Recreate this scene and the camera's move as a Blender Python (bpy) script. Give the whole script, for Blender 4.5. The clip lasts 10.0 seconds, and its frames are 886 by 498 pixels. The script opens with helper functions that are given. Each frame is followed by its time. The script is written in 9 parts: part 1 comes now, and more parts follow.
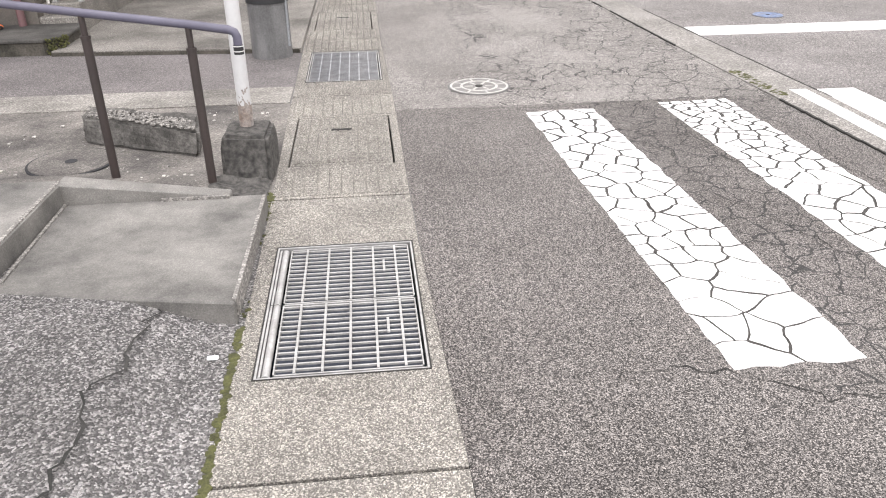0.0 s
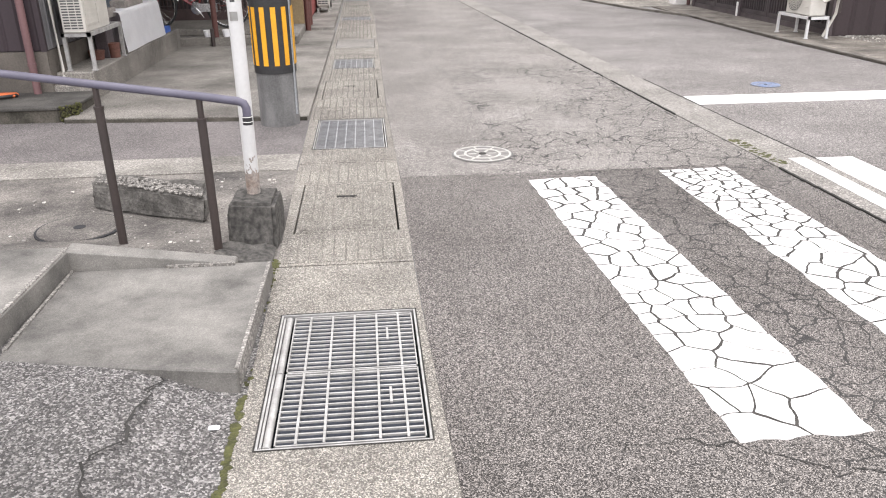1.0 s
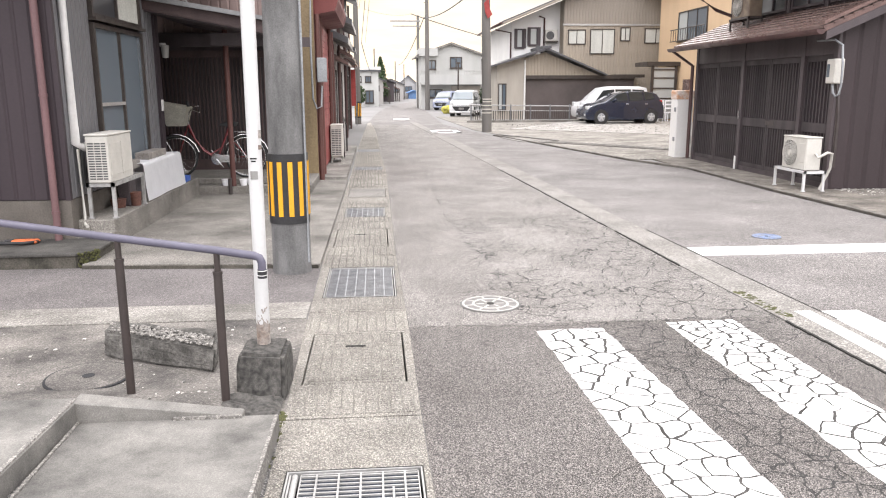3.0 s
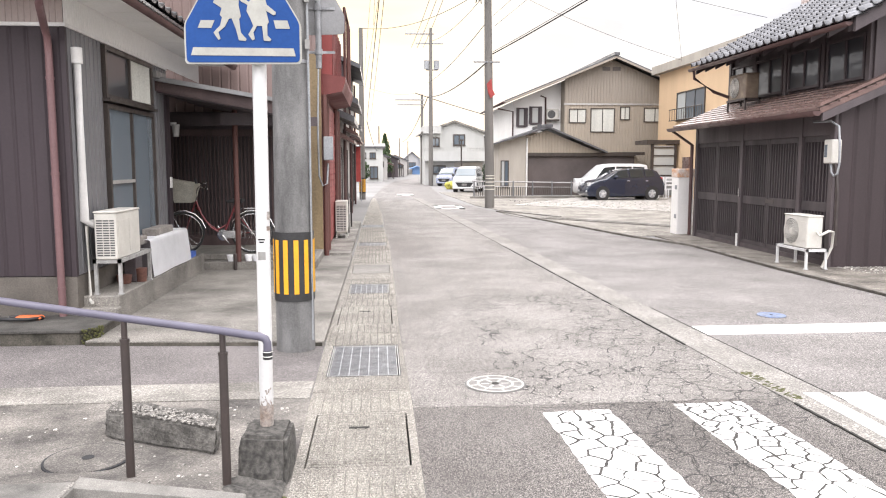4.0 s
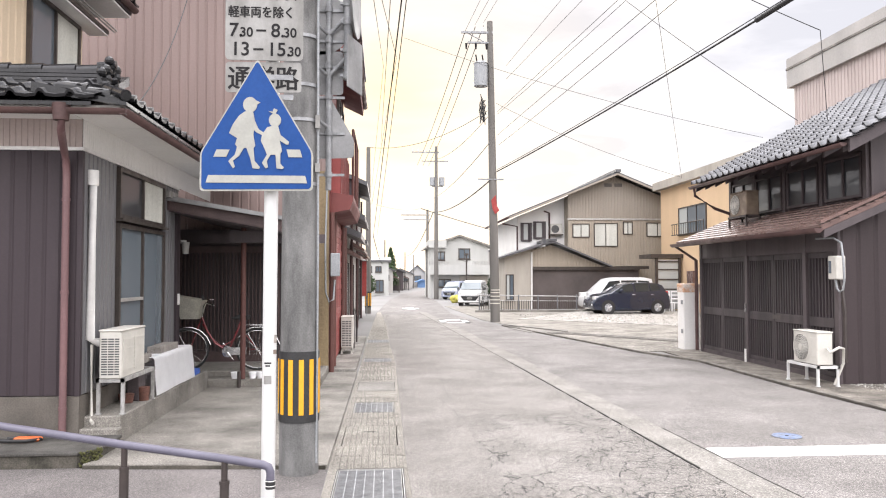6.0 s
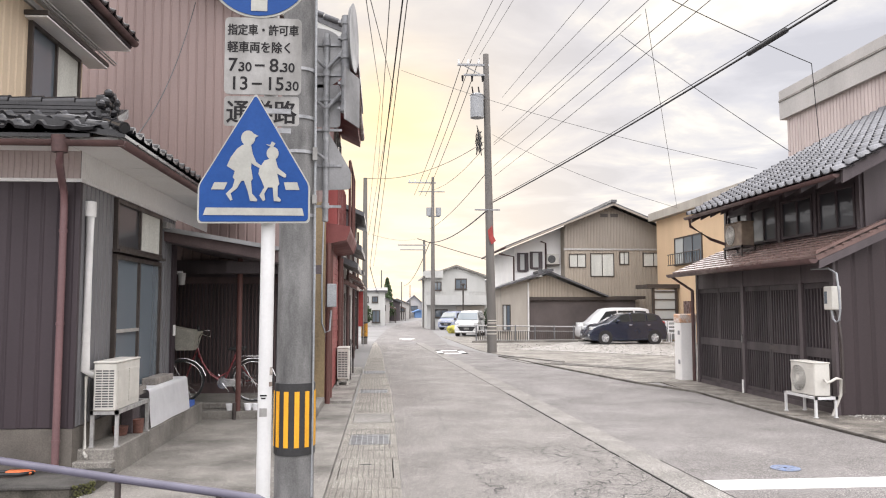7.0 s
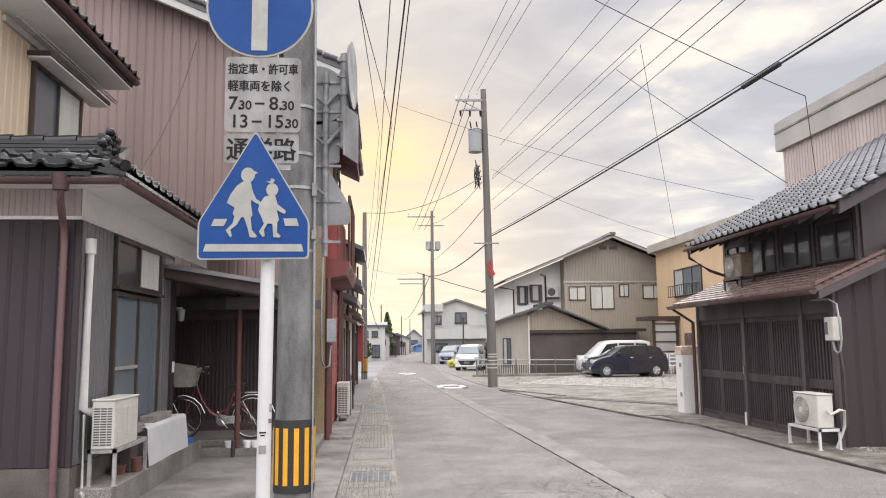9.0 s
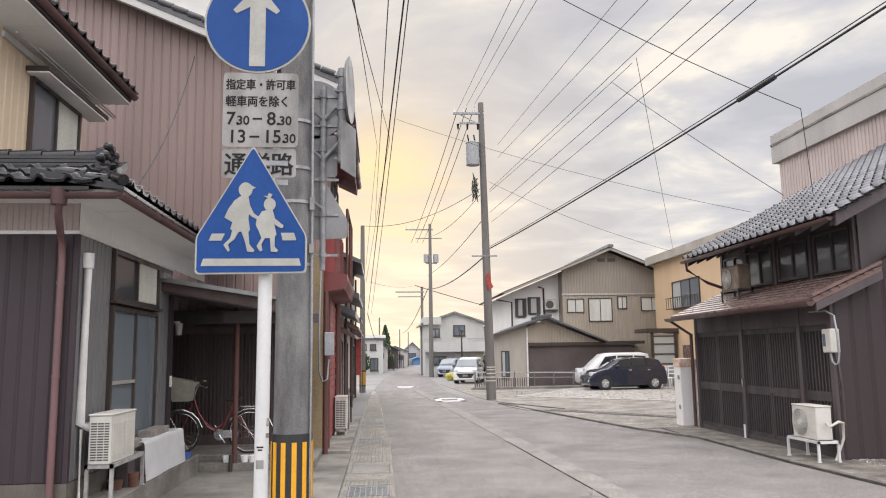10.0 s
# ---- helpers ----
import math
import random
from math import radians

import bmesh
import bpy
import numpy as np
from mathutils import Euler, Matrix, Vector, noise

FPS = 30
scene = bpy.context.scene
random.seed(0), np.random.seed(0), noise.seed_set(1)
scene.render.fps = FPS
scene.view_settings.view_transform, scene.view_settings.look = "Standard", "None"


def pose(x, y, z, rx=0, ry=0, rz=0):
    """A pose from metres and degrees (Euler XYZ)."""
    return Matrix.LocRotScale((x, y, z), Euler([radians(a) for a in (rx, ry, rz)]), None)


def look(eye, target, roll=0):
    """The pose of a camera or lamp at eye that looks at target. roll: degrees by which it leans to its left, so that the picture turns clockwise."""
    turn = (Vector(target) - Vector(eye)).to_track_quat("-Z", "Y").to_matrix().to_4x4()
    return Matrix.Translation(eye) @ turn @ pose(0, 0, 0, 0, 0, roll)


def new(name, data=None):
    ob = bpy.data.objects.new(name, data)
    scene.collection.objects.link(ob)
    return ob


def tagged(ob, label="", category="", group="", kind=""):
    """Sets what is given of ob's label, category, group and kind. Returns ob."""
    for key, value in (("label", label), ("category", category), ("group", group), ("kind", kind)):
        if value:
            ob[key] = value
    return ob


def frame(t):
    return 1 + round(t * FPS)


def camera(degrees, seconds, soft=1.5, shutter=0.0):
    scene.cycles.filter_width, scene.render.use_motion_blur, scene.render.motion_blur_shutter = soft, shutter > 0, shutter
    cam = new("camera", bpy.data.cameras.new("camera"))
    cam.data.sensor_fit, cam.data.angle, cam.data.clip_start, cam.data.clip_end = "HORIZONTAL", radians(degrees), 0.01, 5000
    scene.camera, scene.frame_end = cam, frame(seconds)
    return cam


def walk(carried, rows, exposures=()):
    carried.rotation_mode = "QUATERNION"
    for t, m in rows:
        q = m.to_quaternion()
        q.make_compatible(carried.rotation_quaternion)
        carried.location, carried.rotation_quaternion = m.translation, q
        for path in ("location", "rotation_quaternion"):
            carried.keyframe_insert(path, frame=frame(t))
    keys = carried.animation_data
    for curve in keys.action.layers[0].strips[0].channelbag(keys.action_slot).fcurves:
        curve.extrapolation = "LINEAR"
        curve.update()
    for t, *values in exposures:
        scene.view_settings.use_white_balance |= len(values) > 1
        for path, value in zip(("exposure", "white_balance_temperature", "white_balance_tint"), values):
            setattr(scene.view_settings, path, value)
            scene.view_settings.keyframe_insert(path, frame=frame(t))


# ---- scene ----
from collections import defaultdict

cam = camera(60.4, 10.0, soft=1.1)
PATH = [
    (0, (0.076, 0.08, 1.562), (0.251, 1.85, 0.649), -0.7),
    (0.5, (0.079, 0.079, 1.577), (0.253, 1.884, 0.733), -0.7),
    (1, (0.078, 0.075, 1.595), (0.251, 1.914, 0.829), -0.6),
    (1.4, (0.067, 0.071, 1.612), (0.243, 1.935, 0.907), -0.5),
    (1.5, (0.069, 0.075, 1.614), (0.244, 1.945, 0.926), -0.5),
    (2, (0.067, 0.06, 1.631), (0.24, 1.96, 1.031), -0.5),
    (2.5, (0.068, 0.052, 1.65), (0.238, 1.978, 1.141), -0.4),
    (3.8, (0.05, 0.04, 1.704), (0.215, 2.017, 1.445), 0.0),
    (4, (0.046, 0.038, 1.712), (0.21, 2.019, 1.49), 0.0),
    (4.5, (0.04, 0.045, 1.731), (0.2, 2.034, 1.598), 0.2),
    (5, (0.034, 0.043, 1.749), (0.19, 2.037, 1.7), 0.2),
    (5.5, (0.033, 0.04, 1.761), (0.183, 2.034, 1.78), 0.0),
    (7, (0.035, 0.014, 1.778), (0.195, 2.002, 1.93), -0.1),
    (7.5, (0.037, 0.001, 1.782), (0.201, 1.987, 1.963), -0.1),
    (8, (0.038, -0.006, 1.78), (0.202, 1.977, 1.985), -0.3),
    (8.5, (0.038, -0.004, 1.782), (0.2, 1.977, 2.006), -0.4),
    (9, (0.037, -0.001, 1.781), (0.198, 1.978, 2.021), -0.6),
    (9.5, (0.036, -0.007, 1.783), (0.199, 1.969, 2.04), -0.7),
    (10, (0.042, -0.018, 1.785), (0.208, 1.956, 2.058), -0.8),
]
EXPOSURES = [(0.0, 0.55), (1.0, 0.57), (2.5, 0.72), (4.5, 0.98), (5.7, 0.95), (6.5, 0.78), (7.2, 0.55), (8.0, 0.46), (9.0, 0.40), (10.0, 0.33)]
walk(cam, [(t, look(e, g, r)) for t, e, g, r in PATH], EXPOSURES)

# ---- world, sun ----
SUN_AZ, SUN_EL = 0.0, 12.0          # degrees right of the street's line, above the horizon
sun_dir = Vector((math.sin(radians(SUN_AZ)) * math.cos(radians(SUN_EL)), math.cos(radians(SUN_AZ)) * math.cos(radians(SUN_EL)), math.sin(radians(SUN_EL))))


def make_world():
    w = bpy.data.worlds.new("overcast_evening")
    scene.world = w
    w.use_nodes = True
    nt = w.node_tree
    N, L = nt.nodes, nt.links
    N.clear()
    out, bg = N.new("ShaderNodeOutputWorld"), N.new("ShaderNodeBackground")
    sky = N.new("ShaderNodeTexSky")
    sky.sky_type, sky.sun_disc = "NISHITA", False
    sky.sun_elevation, sky.sun_rotation = radians(SUN_EL), radians(SUN_AZ)
    tc = N.new("ShaderNodeTexCoord")
    sep = N.new("ShaderNodeSeparateXYZ")
    L.new(tc.outputs["Generated"], sep.inputs[0])

    def m(op, a, b=None, c=None, clamp=False):
        n = N.new("ShaderNodeMath")
        n.operation, n.use_clamp = op, clamp
        for k, v in enumerate((a, b, c)):
            if v is None:
                continue
            if isinstance(v, (int, float)):
                n.inputs[k].default_value = v
            else:
                L.new(v, n.inputs[k])
        return n.outputs[0]

    def ramp(fac, stops):
        n = N.new("ShaderNodeValToRGB")
        while len(n.color_ramp.elements) < len(stops):
            n.color_ramp.elements.new(0.5)
        for e, (p, c) in zip(n.color_ramp.elements, stops):
            e.position, e.color = p, (*c, 1)
        L.new(fac, n.inputs[0])
        return n.outputs[0]

    def mix(kind, f, a, b):
        n = N.new("ShaderNodeMix")
        n.data_type, n.blend_type = "RGBA", kind
        if isinstance(f, (int, float)):
            n.inputs["Factor"].default_value = f
        else:
            L.new(f, n.inputs["Factor"])
        for k, v in ((6, a), (7, b)):
            if isinstance(v, tuple):
                n.inputs[k].default_value = (*v, 1)
            else:
                L.new(v, n.inputs[k])
        return n.outputs[2]

    # cloud layer seen as a flat deck: direction divided by its height
    up = m("MAXIMUM", m("ADD", sep.outputs[2], 0.10), 0.05)
    px, py = m("DIVIDE", sep.outputs[0], up), m("DIVIDE", sep.outputs[1], up)
    deck = N.new("ShaderNodeCombineXYZ")
    L.new(px, deck.inputs[0]), L.new(py, deck.inputs[1])
    n1 = N.new("ShaderNodeTexNoise")
    n1.inputs["Scale"].default_value, n1.inputs["Detail"].default_value, n1.inputs["Roughness"].default_value = 1.7, 8.0, 0.56
    n1.inputs["Distortion"].default_value = 0.4
    L.new(deck.outputs[0], n1.inputs["Vector"])
    cloud = ramp(n1.outputs["Fac"], [(0.38, (0.56, 0.555, 0.605)), (0.48, (0.655, 0.645, 0.69)), (0.55, (0.76, 0.735, 0.735)), (0.64, (1.04, 0.96, 0.86))])
    # glow of the hidden sun
    dot = N.new("ShaderNodeVectorMath")
    dot.operation = "DOT_PRODUCT"
    dot.inputs[1].default_value = sun_dir
    L.new(tc.outputs["Generated"], dot.inputs[0])
    d = m("MAXIMUM", dot.outputs["Value"], 0.0)
    wide, tight = m("POWER", d, 26.0), m("POWER", d, 210.0)
    # thin bright bars of cloud lie across the glow
    flat = N.new("ShaderNodeMapping")
    flat.inputs["Scale"].default_value = (2.2, 2.2, 15.0)
    L.new(tc.outputs["Generated"], flat.inputs[0])
    n2 = N.new("ShaderNodeTexNoise")
    n2.inputs["Scale"].default_value, n2.inputs["Detail"].default_value = 1.6, 5.0
    L.new(flat.outputs[0], n2.inputs["Vector"])
    bars = ramp(n2.outputs["Fac"], [(0.36, (0.25, 0.25, 0.25)), (0.62, (1, 1, 1))])
    c = mix("MIX", m("MULTIPLY", wide, 0.60), cloud, (0.665, 0.585, 0.495))
    c = mix("MIX", m("MULTIPLY", m("MULTIPLY", tight, 0.95), bars), c, (1.02, 0.75, 0.38))
    # the deck is brighter overhead than near the horizon
    rise = N.new("ShaderNodeMapRange")
    rise.interpolation_type = "SMOOTHSTEP"
    rise.inputs["From Min"].default_value, rise.inputs["From Max"].default_value = 0.15, 0.95
    rise.inputs["To Min"].default_value, rise.inputs["To Max"].default_value = 1.0, 5.2
    L.new(m("SUBTRACT", m("MULTIPLY", sep.outputs[2], 0.85), m("MULTIPLY", sep.outputs[1], 0.40)), rise.inputs[0])
    lift = rise.outputs[0]
    scl = N.new("ShaderNodeVectorMath")
    scl.operation = "SCALE"
    L.new(c, scl.inputs[0]), L.new(lift, scl.inputs["Scale"])
    bg2 = N.new("ShaderNodeBackground")
    L.new(sky.outputs[0], bg.inputs[0])
    bg.inputs[1].default_value = 0.006
    L.new(scl.outputs[0], bg2.inputs[0])
    bg2.inputs[1].default_value = 0.76
    add = N.new("ShaderNodeAddShader")
    L.new(bg.outputs[0], add.inputs[0]), L.new(bg2.outputs[0], add.inputs[1])
    L.new(add.outputs[0], out.inputs[0])


make_world()
sun = new("sun", bpy.data.lights.new("sun", "SUN"))
sun.data.energy, sun.data.angle, sun.data.color = 1.6, radians(70), (1.0, 0.965, 0.95)
sun.matrix_basis = look((0, 60, 30), tuple(Vector((0, 60, 30)) - Vector((sun_dir.x, sun_dir.y, 0.75))))

# ---- materials ----
def mat(name, c1, c2=None, scale=3.0, rough=0.8, metal=0.0, fine=60.0, fine_amt=0.25, bump=0.15, spec=0.4, streak=0.0, vary=0.0, coat=0.0, cells=0.0, cell_amt=0.5, cracks=0.0, crack_w=0.02, crack_box=None):
    """Two scales of variation in world metres: broad stains between c1 and c2, and a fine grain that also gives relief."""
    c2 = c2 or tuple(v * 0.8 for v in c1)
    m = bpy.data.materials.new(name)
    m.use_nodes = True
    nt = m.node_tree
    N, L = nt.nodes, nt.links
    b = N["Principled BSDF"]
    geo = N.new("ShaderNodeNewGeometry")
    pos = geo.outputs["Position"]
    if streak:
        mp = N.new("ShaderNodeMapping")
        mp.inputs["Scale"].default_value = (1, 1, streak)
        L.new(pos, mp.inputs[0])
        pos2 = mp.outputs[0]
    else:
        pos2 = pos

    def noise_tex(s, det, vec, rgh=0.6):
        n = N.new("ShaderNodeTexNoise")
        n.inputs["Scale"].default_value, n.inputs["Detail"].default_value, n.inputs["Roughness"].default_value = s, det, rgh
        L.new(vec, n.inputs["Vector"])
        return n.outputs["Fac"]

    def mathn(op, a, v, clamp=False):
        n = N.new("ShaderNodeMath")
        n.operation, n.use_clamp = op, clamp
        L.new(a, n.inputs[0])
        if isinstance(v, (int, float)):
            n.inputs[1].default_value = v
        else:
            L.new(v, n.inputs[1])
        return n.outputs[0]

    def mixc(kind, f, a, c):
        n = N.new("ShaderNodeMix")
        n.data_type, n.blend_type = "RGBA", kind
        if isinstance(f, (int, float)):
            n.inputs["Factor"].default_value = f
        else:
            L.new(f, n.inputs["Factor"])
        for k, v in ((6, a), (7, c)):
            if isinstance(v, tuple):
                n.inputs[k].default_value = (*v, 1)
            else:
                L.new(v, n.inputs[k])
        return n.outputs[2]

    broad = N.new("ShaderNodeMapRange")
    broad.inputs["From Min"].default_value, broad.inputs["From Max"].default_value = 0.33, 0.67
    L.new(noise_tex(scale, 6, pos2), broad.inputs[0])
    col = mixc("MIX", broad.outputs[0], c1, c2)
    grain = noise_tex(fine, 4, pos, 0.7)
    gr = N.new("ShaderNodeMapRange")
    gr.inputs["From Min"].default_value, gr.inputs["From Max"].default_value = 0.3, 0.7
    gr.inputs["To Min"].default_value, gr.inputs["To Max"].default_value = 1 - fine_amt, 1 + fine_amt
    L.new(grain, gr.inputs[0])
    col = mixc("MULTIPLY", 1.0, col, gr.outputs[0])
    height = grain
    if cells:
        v = N.new("ShaderNodeTexVoronoi")
        v.inputs["Scale"].default_value = cells
        L.new(pos, v.inputs["Vector"])
        sepc = N.new("ShaderNodeSeparateColor")
        L.new(v.outputs["Color"], sepc.inputs[0])
        cr = N.new("ShaderNodeMapRange")
        cr.inputs["From Min"].default_value, cr.inputs["From Max"].default_value = 0.0, 1.0
        cr.inputs["To Min"].default_value, cr.inputs["To Max"].default_value = 1 - cell_amt * 0.6, 1 + cell_amt * 1.9
        L.new(mathn("POWER", sepc.outputs[0], 2.4), cr.inputs[0])
        col = mixc("MULTIPLY", 1.0, col, cr.outputs[0])
        height = mathn("ADD", height, mathn("MULTIPLY", v.outputs["Distance"], -1.2))
    if cracks:
        warp = N.new("ShaderNodeVectorMath")
        warp.operation = "ADD"
        nz = N.new("ShaderNodeTexNoise")
        nz.inputs["Scale"].default_value, nz.inputs["Detail"].default_value = cracks * 1.6, 4
        L.new(pos, nz.inputs["Vector"])
        sc = N.new("ShaderNodeVectorMath")
        sc.operation = "SCALE"
        sc.inputs["Scale"].default_value = 0.5 / cracks
        L.new(nz.outputs["Color"], sc.inputs[0])
        L.new(pos, warp.inputs[0]), L.new(sc.outputs[0], warp.inputs[1])
        v = N.new("ShaderNodeTexVoronoi")
        v.feature = "DISTANCE_TO_EDGE"
        v.inputs["Scale"].default_value = cracks
        L.new(warp.outputs[0], v.inputs["Vector"])
        line = mathn("LESS_THAN", v.outputs["Distance"], crack_w)
        gate = mathn("GREATER_THAN", noise_tex(0.9, 3, pos), 0.44)
        line = mathn("MULTIPLY", line, gate)
        if crack_box:
            x0, x1, y0, y1 = crack_box
            sp = N.new("ShaderNodeSeparateXYZ")
            L.new(pos, sp.inputs[0])
            for ch, lo, hi in ((0, x0, x1), (1, y0, y1)):
                line = mathn("MULTIPLY", line, mathn("GREATER_THAN", sp.outputs[ch], lo))
                line = mathn("MULTIPLY", line, mathn("LESS_THAN", sp.outputs[ch], hi))
        col = mixc("MIX", mathn("MULTIPLY", line, 0.85), col, (0.02, 0.02, 0.02))
        height = mathn("SUBTRACT", height, mathn("MULTIPLY", line, 3.0))
    if vary:
        oi = N.new("ShaderNodeObjectInfo")
        r = N.new("ShaderNodeMapRange")
        r.inputs["To Min"].default_value, r.inputs["To Max"].default_value = 1 - vary, 1 + vary
        L.new(oi.outputs["Random"], r.inputs[0])
        col = mixc("MULTIPLY", 1.0, col, r.outputs[0])
    L.new(col, b.inputs["Base Color"])
    rr = N.new("ShaderNodeMapRange")
    rr.inputs["To Min"].default_value, rr.inputs["To Max"].default_value = max(0.02, rough - 0.12), min(1, rough + 0.12)
    L.new(broad.outputs[0], rr.inputs[0])
    L.new(rr.outputs[0], b.inputs["Roughness"])
    b.inputs["Metallic"].default_value = metal
    b.inputs["Specular IOR Level"].default_value = spec
    b.inputs["Coat Weight"].default_value = coat
    if bump:
        bp = N.new("ShaderNodeBump")
        bp.inputs["Strength"].default_value, bp.inputs["Distance"].default_value = bump, 0.01
        L.new(height, bp.inputs["Height"])
        L.new(bp.outputs[0], b.inputs["Normal"])
    return m


def glass_mat(name, tint, rough=0.05):
    m = bpy.data.materials.new(name)
    m.use_nodes = True
    b = m.node_tree.nodes["Principled BSDF"]
    b.inputs["Base Color"].default_value = (*tint, 1)
    b.inputs["Roughness"].default_value = rough
    b.inputs["Specular IOR Level"].default_value = 0.8
    b.inputs["Coat Weight"].default_value, b.inputs["Coat Roughness"].default_value = 0.6, 0.03
    return m


M = {}
M["asphalt"] = mat("asphalt_worn", (0.20, 0.187, 0.174), (0.145, 0.135, 0.125), 0.9, 0.85, fine=95, fine_amt=0.45, bump=0.5, cells=250, cell_amt=1.2, cracks=4.5, crack_w=0.019, crack_box=(1.0, 3.1, 5.0, 9.8))
M["asphalt_near"] = mat("asphalt_cracked", (0.126, 0.116, 0.108), (0.090, 0.082, 0.076), 0.7, 0.85, fine=220, fine_amt=0.45, bump=0.5, cells=270, cell_amt=1.35, cracks=6.0, crack_w=0.022, crack_box=(1.55, 3.2, 1.6, 5.3))
M["asphalt_pale"] = mat("asphalt_pale", (0.178, 0.166, 0.158), (0.128, 0.119, 0.113), 0.9, 0.85, fine=95, fine_amt=0.4, bump=0.35, cells=130, cell_amt=0.6)
M["lid_groove_pale"] = mat("gutter_groove_shaded_pale", (0.26, 0.243, 0.215), (0.17, 0.16, 0.142), 4.0, 0.95, fine=240, fine_amt=0.5, bump=0.6, cells=240, cell_amt=0.5)
M["asphalt_rough"] = mat("asphalt_coarse", (0.205, 0.196, 0.19), (0.115, 0.11, 0.106), 1.2, 0.9, fine=200, fine_amt=0.5, bump=0.8, cells=140, cell_amt=0.9)
M["asphalt_mauve"] = mat("asphalt_patch", (0.165, 0.15, 0.146), (0.11, 0.101, 0.098), 1.0, 0.9, fine=180, fine_amt=0.35, bump=0.4, cells=140, cell_amt=0.4)
M["forecourt_old"] = mat("forecourt_worn", (0.225, 0.208, 0.187), (0.055, 0.051, 0.048), 1.5, 0.9, fine=120, fine_amt=0.35, bump=0.4, cells=120, cell_amt=0.3)
M["ground"] = mat("ground_asphalt", (0.22, 0.215, 0.21), (0.17, 0.165, 0.16), 0.2, 0.9, fine=120, fine_amt=0.3, bump=0.2)
M["lid"] = mat("gutter_concrete", (0.335, 0.313, 0.277), (0.235, 0.22, 0.196), 2.2, 0.9, fine=260, fine_amt=0.5, bump=0.8, cells=240, cell_amt=0.75, vary=0.08)
M["lid_groove_shade"] = mat("gutter_groove_shaded", (0.175, 0.163, 0.143), (0.115, 0.107, 0.094), 5.0, 0.95, fine=200, fine_amt=0.4, bump=0.5)
M["strip"] = mat("kerb_concrete", (0.235, 0.222, 0.204), (0.17, 0.161, 0.148), 1.6, 0.9, fine=120, fine_amt=0.4, bump=0.5, cells=110, cell_amt=0.45)
M["concrete"] = mat("concrete_smooth", (0.235, 0.225, 0.206), (0.072, 0.069, 0.064), 2.4, 0.75, fine=120, fine_amt=0.2, bump=0.2, cells=320, cell_amt=0.15)
M["concrete_old"] = mat("concrete_stained", (0.275, 0.26, 0.235), (0.12, 0.112, 0.10), 1.4, 0.85, fine=90, fine_amt=0.35, bump=0.35, cells=110, cell_amt=0.35)
M["mossy"] = mat("concrete_mossy", (0.10, 0.09, 0.075), (0.04, 0.038, 0.03), 5.0, 0.95, fine=60, fine_amt=0.4, bump=0.6)
M["crack"] = mat("crack_dark", (0.035, 0.033, 0.03), (0.02, 0.02, 0.018), 8.0, 0.95)
M["crack_bed"] = mat("crack_shade", (0.062, 0.058, 0.054), (0.035, 0.033, 0.03), 8.0, 0.95, fine=150, fine_amt=0.5, bump=0.5)
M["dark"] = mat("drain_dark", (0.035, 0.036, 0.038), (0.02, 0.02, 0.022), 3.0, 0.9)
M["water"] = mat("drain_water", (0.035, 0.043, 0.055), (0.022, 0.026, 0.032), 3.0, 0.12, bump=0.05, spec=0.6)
M["paint"] = mat("road_paint", (0.78, 0.77, 0.75), (0.60, 0.59, 0.57), 4.0, 0.7, fine=120, fine_amt=0.1, bump=0.2, vary=0.05)
M["paint_worn"] = mat("road_paint_worn", (0.72, 0.71, 0.69), (0.40, 0.39, 0.38), 4.0, 0.75, fine=90, fine_amt=0.3, bump=0.3)
M["galv"] = mat("galvanised_steel", (0.34, 0.345, 0.355), (0.20, 0.205, 0.212), 9.0, 0.6, metal=0.4, fine=90, fine_amt=0.12, bump=0.06)
M["galv_light"] = mat("galvanised_worn_bright", (0.40, 0.395, 0.385), (0.25, 0.245, 0.235), 12.0, 0.5, metal=0.2, fine=90, fine_amt=0.15, bump=0.06)
M["galv_web"] = mat("galvanised_shaded_blue", (0.20, 0.22, 0.265), (0.12, 0.13, 0.16), 9.0, 0.5, metal=0.4, fine=90, fine_amt=0.15, bump=0.06)
M["footing"] = mat("blackened_concrete", (0.105, 0.099, 0.09), (0.03, 0.029, 0.027), 30.0, 0.95, fine=120, fine_amt=0.5, bump=0.5)
M["galv_dark"] = mat("galvanised_weathered", (0.20, 0.205, 0.215), (0.14, 0.143, 0.15), 9.0, 0.5, metal=0.5, fine=90, fine_amt=0.15, bump=0.06)
M["concrete_dark"] = mat("concrete_weathered_dark", (0.15, 0.142, 0.13), (0.055, 0.052, 0.047), 6.0, 0.95, fine=50, fine_amt=0.5, bump=0.9)
M["white_bright"] = mat("white_paint_wall", (0.80, 0.79, 0.77), (0.72, 0.71, 0.69), 0.6, 0.8, fine=30, fine_amt=0.05, bump=0.05)
M["iron"] = mat("cast_iron_painted", (0.195, 0.188, 0.177), (0.13, 0.125, 0.117), 9.0, 0.7, fine=90, fine_amt=0.25, bump=0.3)
M["iron_pale"] = mat("cast_iron_worn_pale", (0.44, 0.43, 0.40), (0.32, 0.313, 0.295), 14.0, 0.7, fine=90, fine_amt=0.2, bump=0.2)
M["iron_dark"] = mat("cast_iron_dark", (0.11, 0.107, 0.104), (0.075, 0.072, 0.07), 9.0, 0.7)
M["blue_iron"] = mat("cast_iron_blue", (0.14, 0.20, 0.34), (0.20, 0.21, 0.24), 14.0, 0.6)
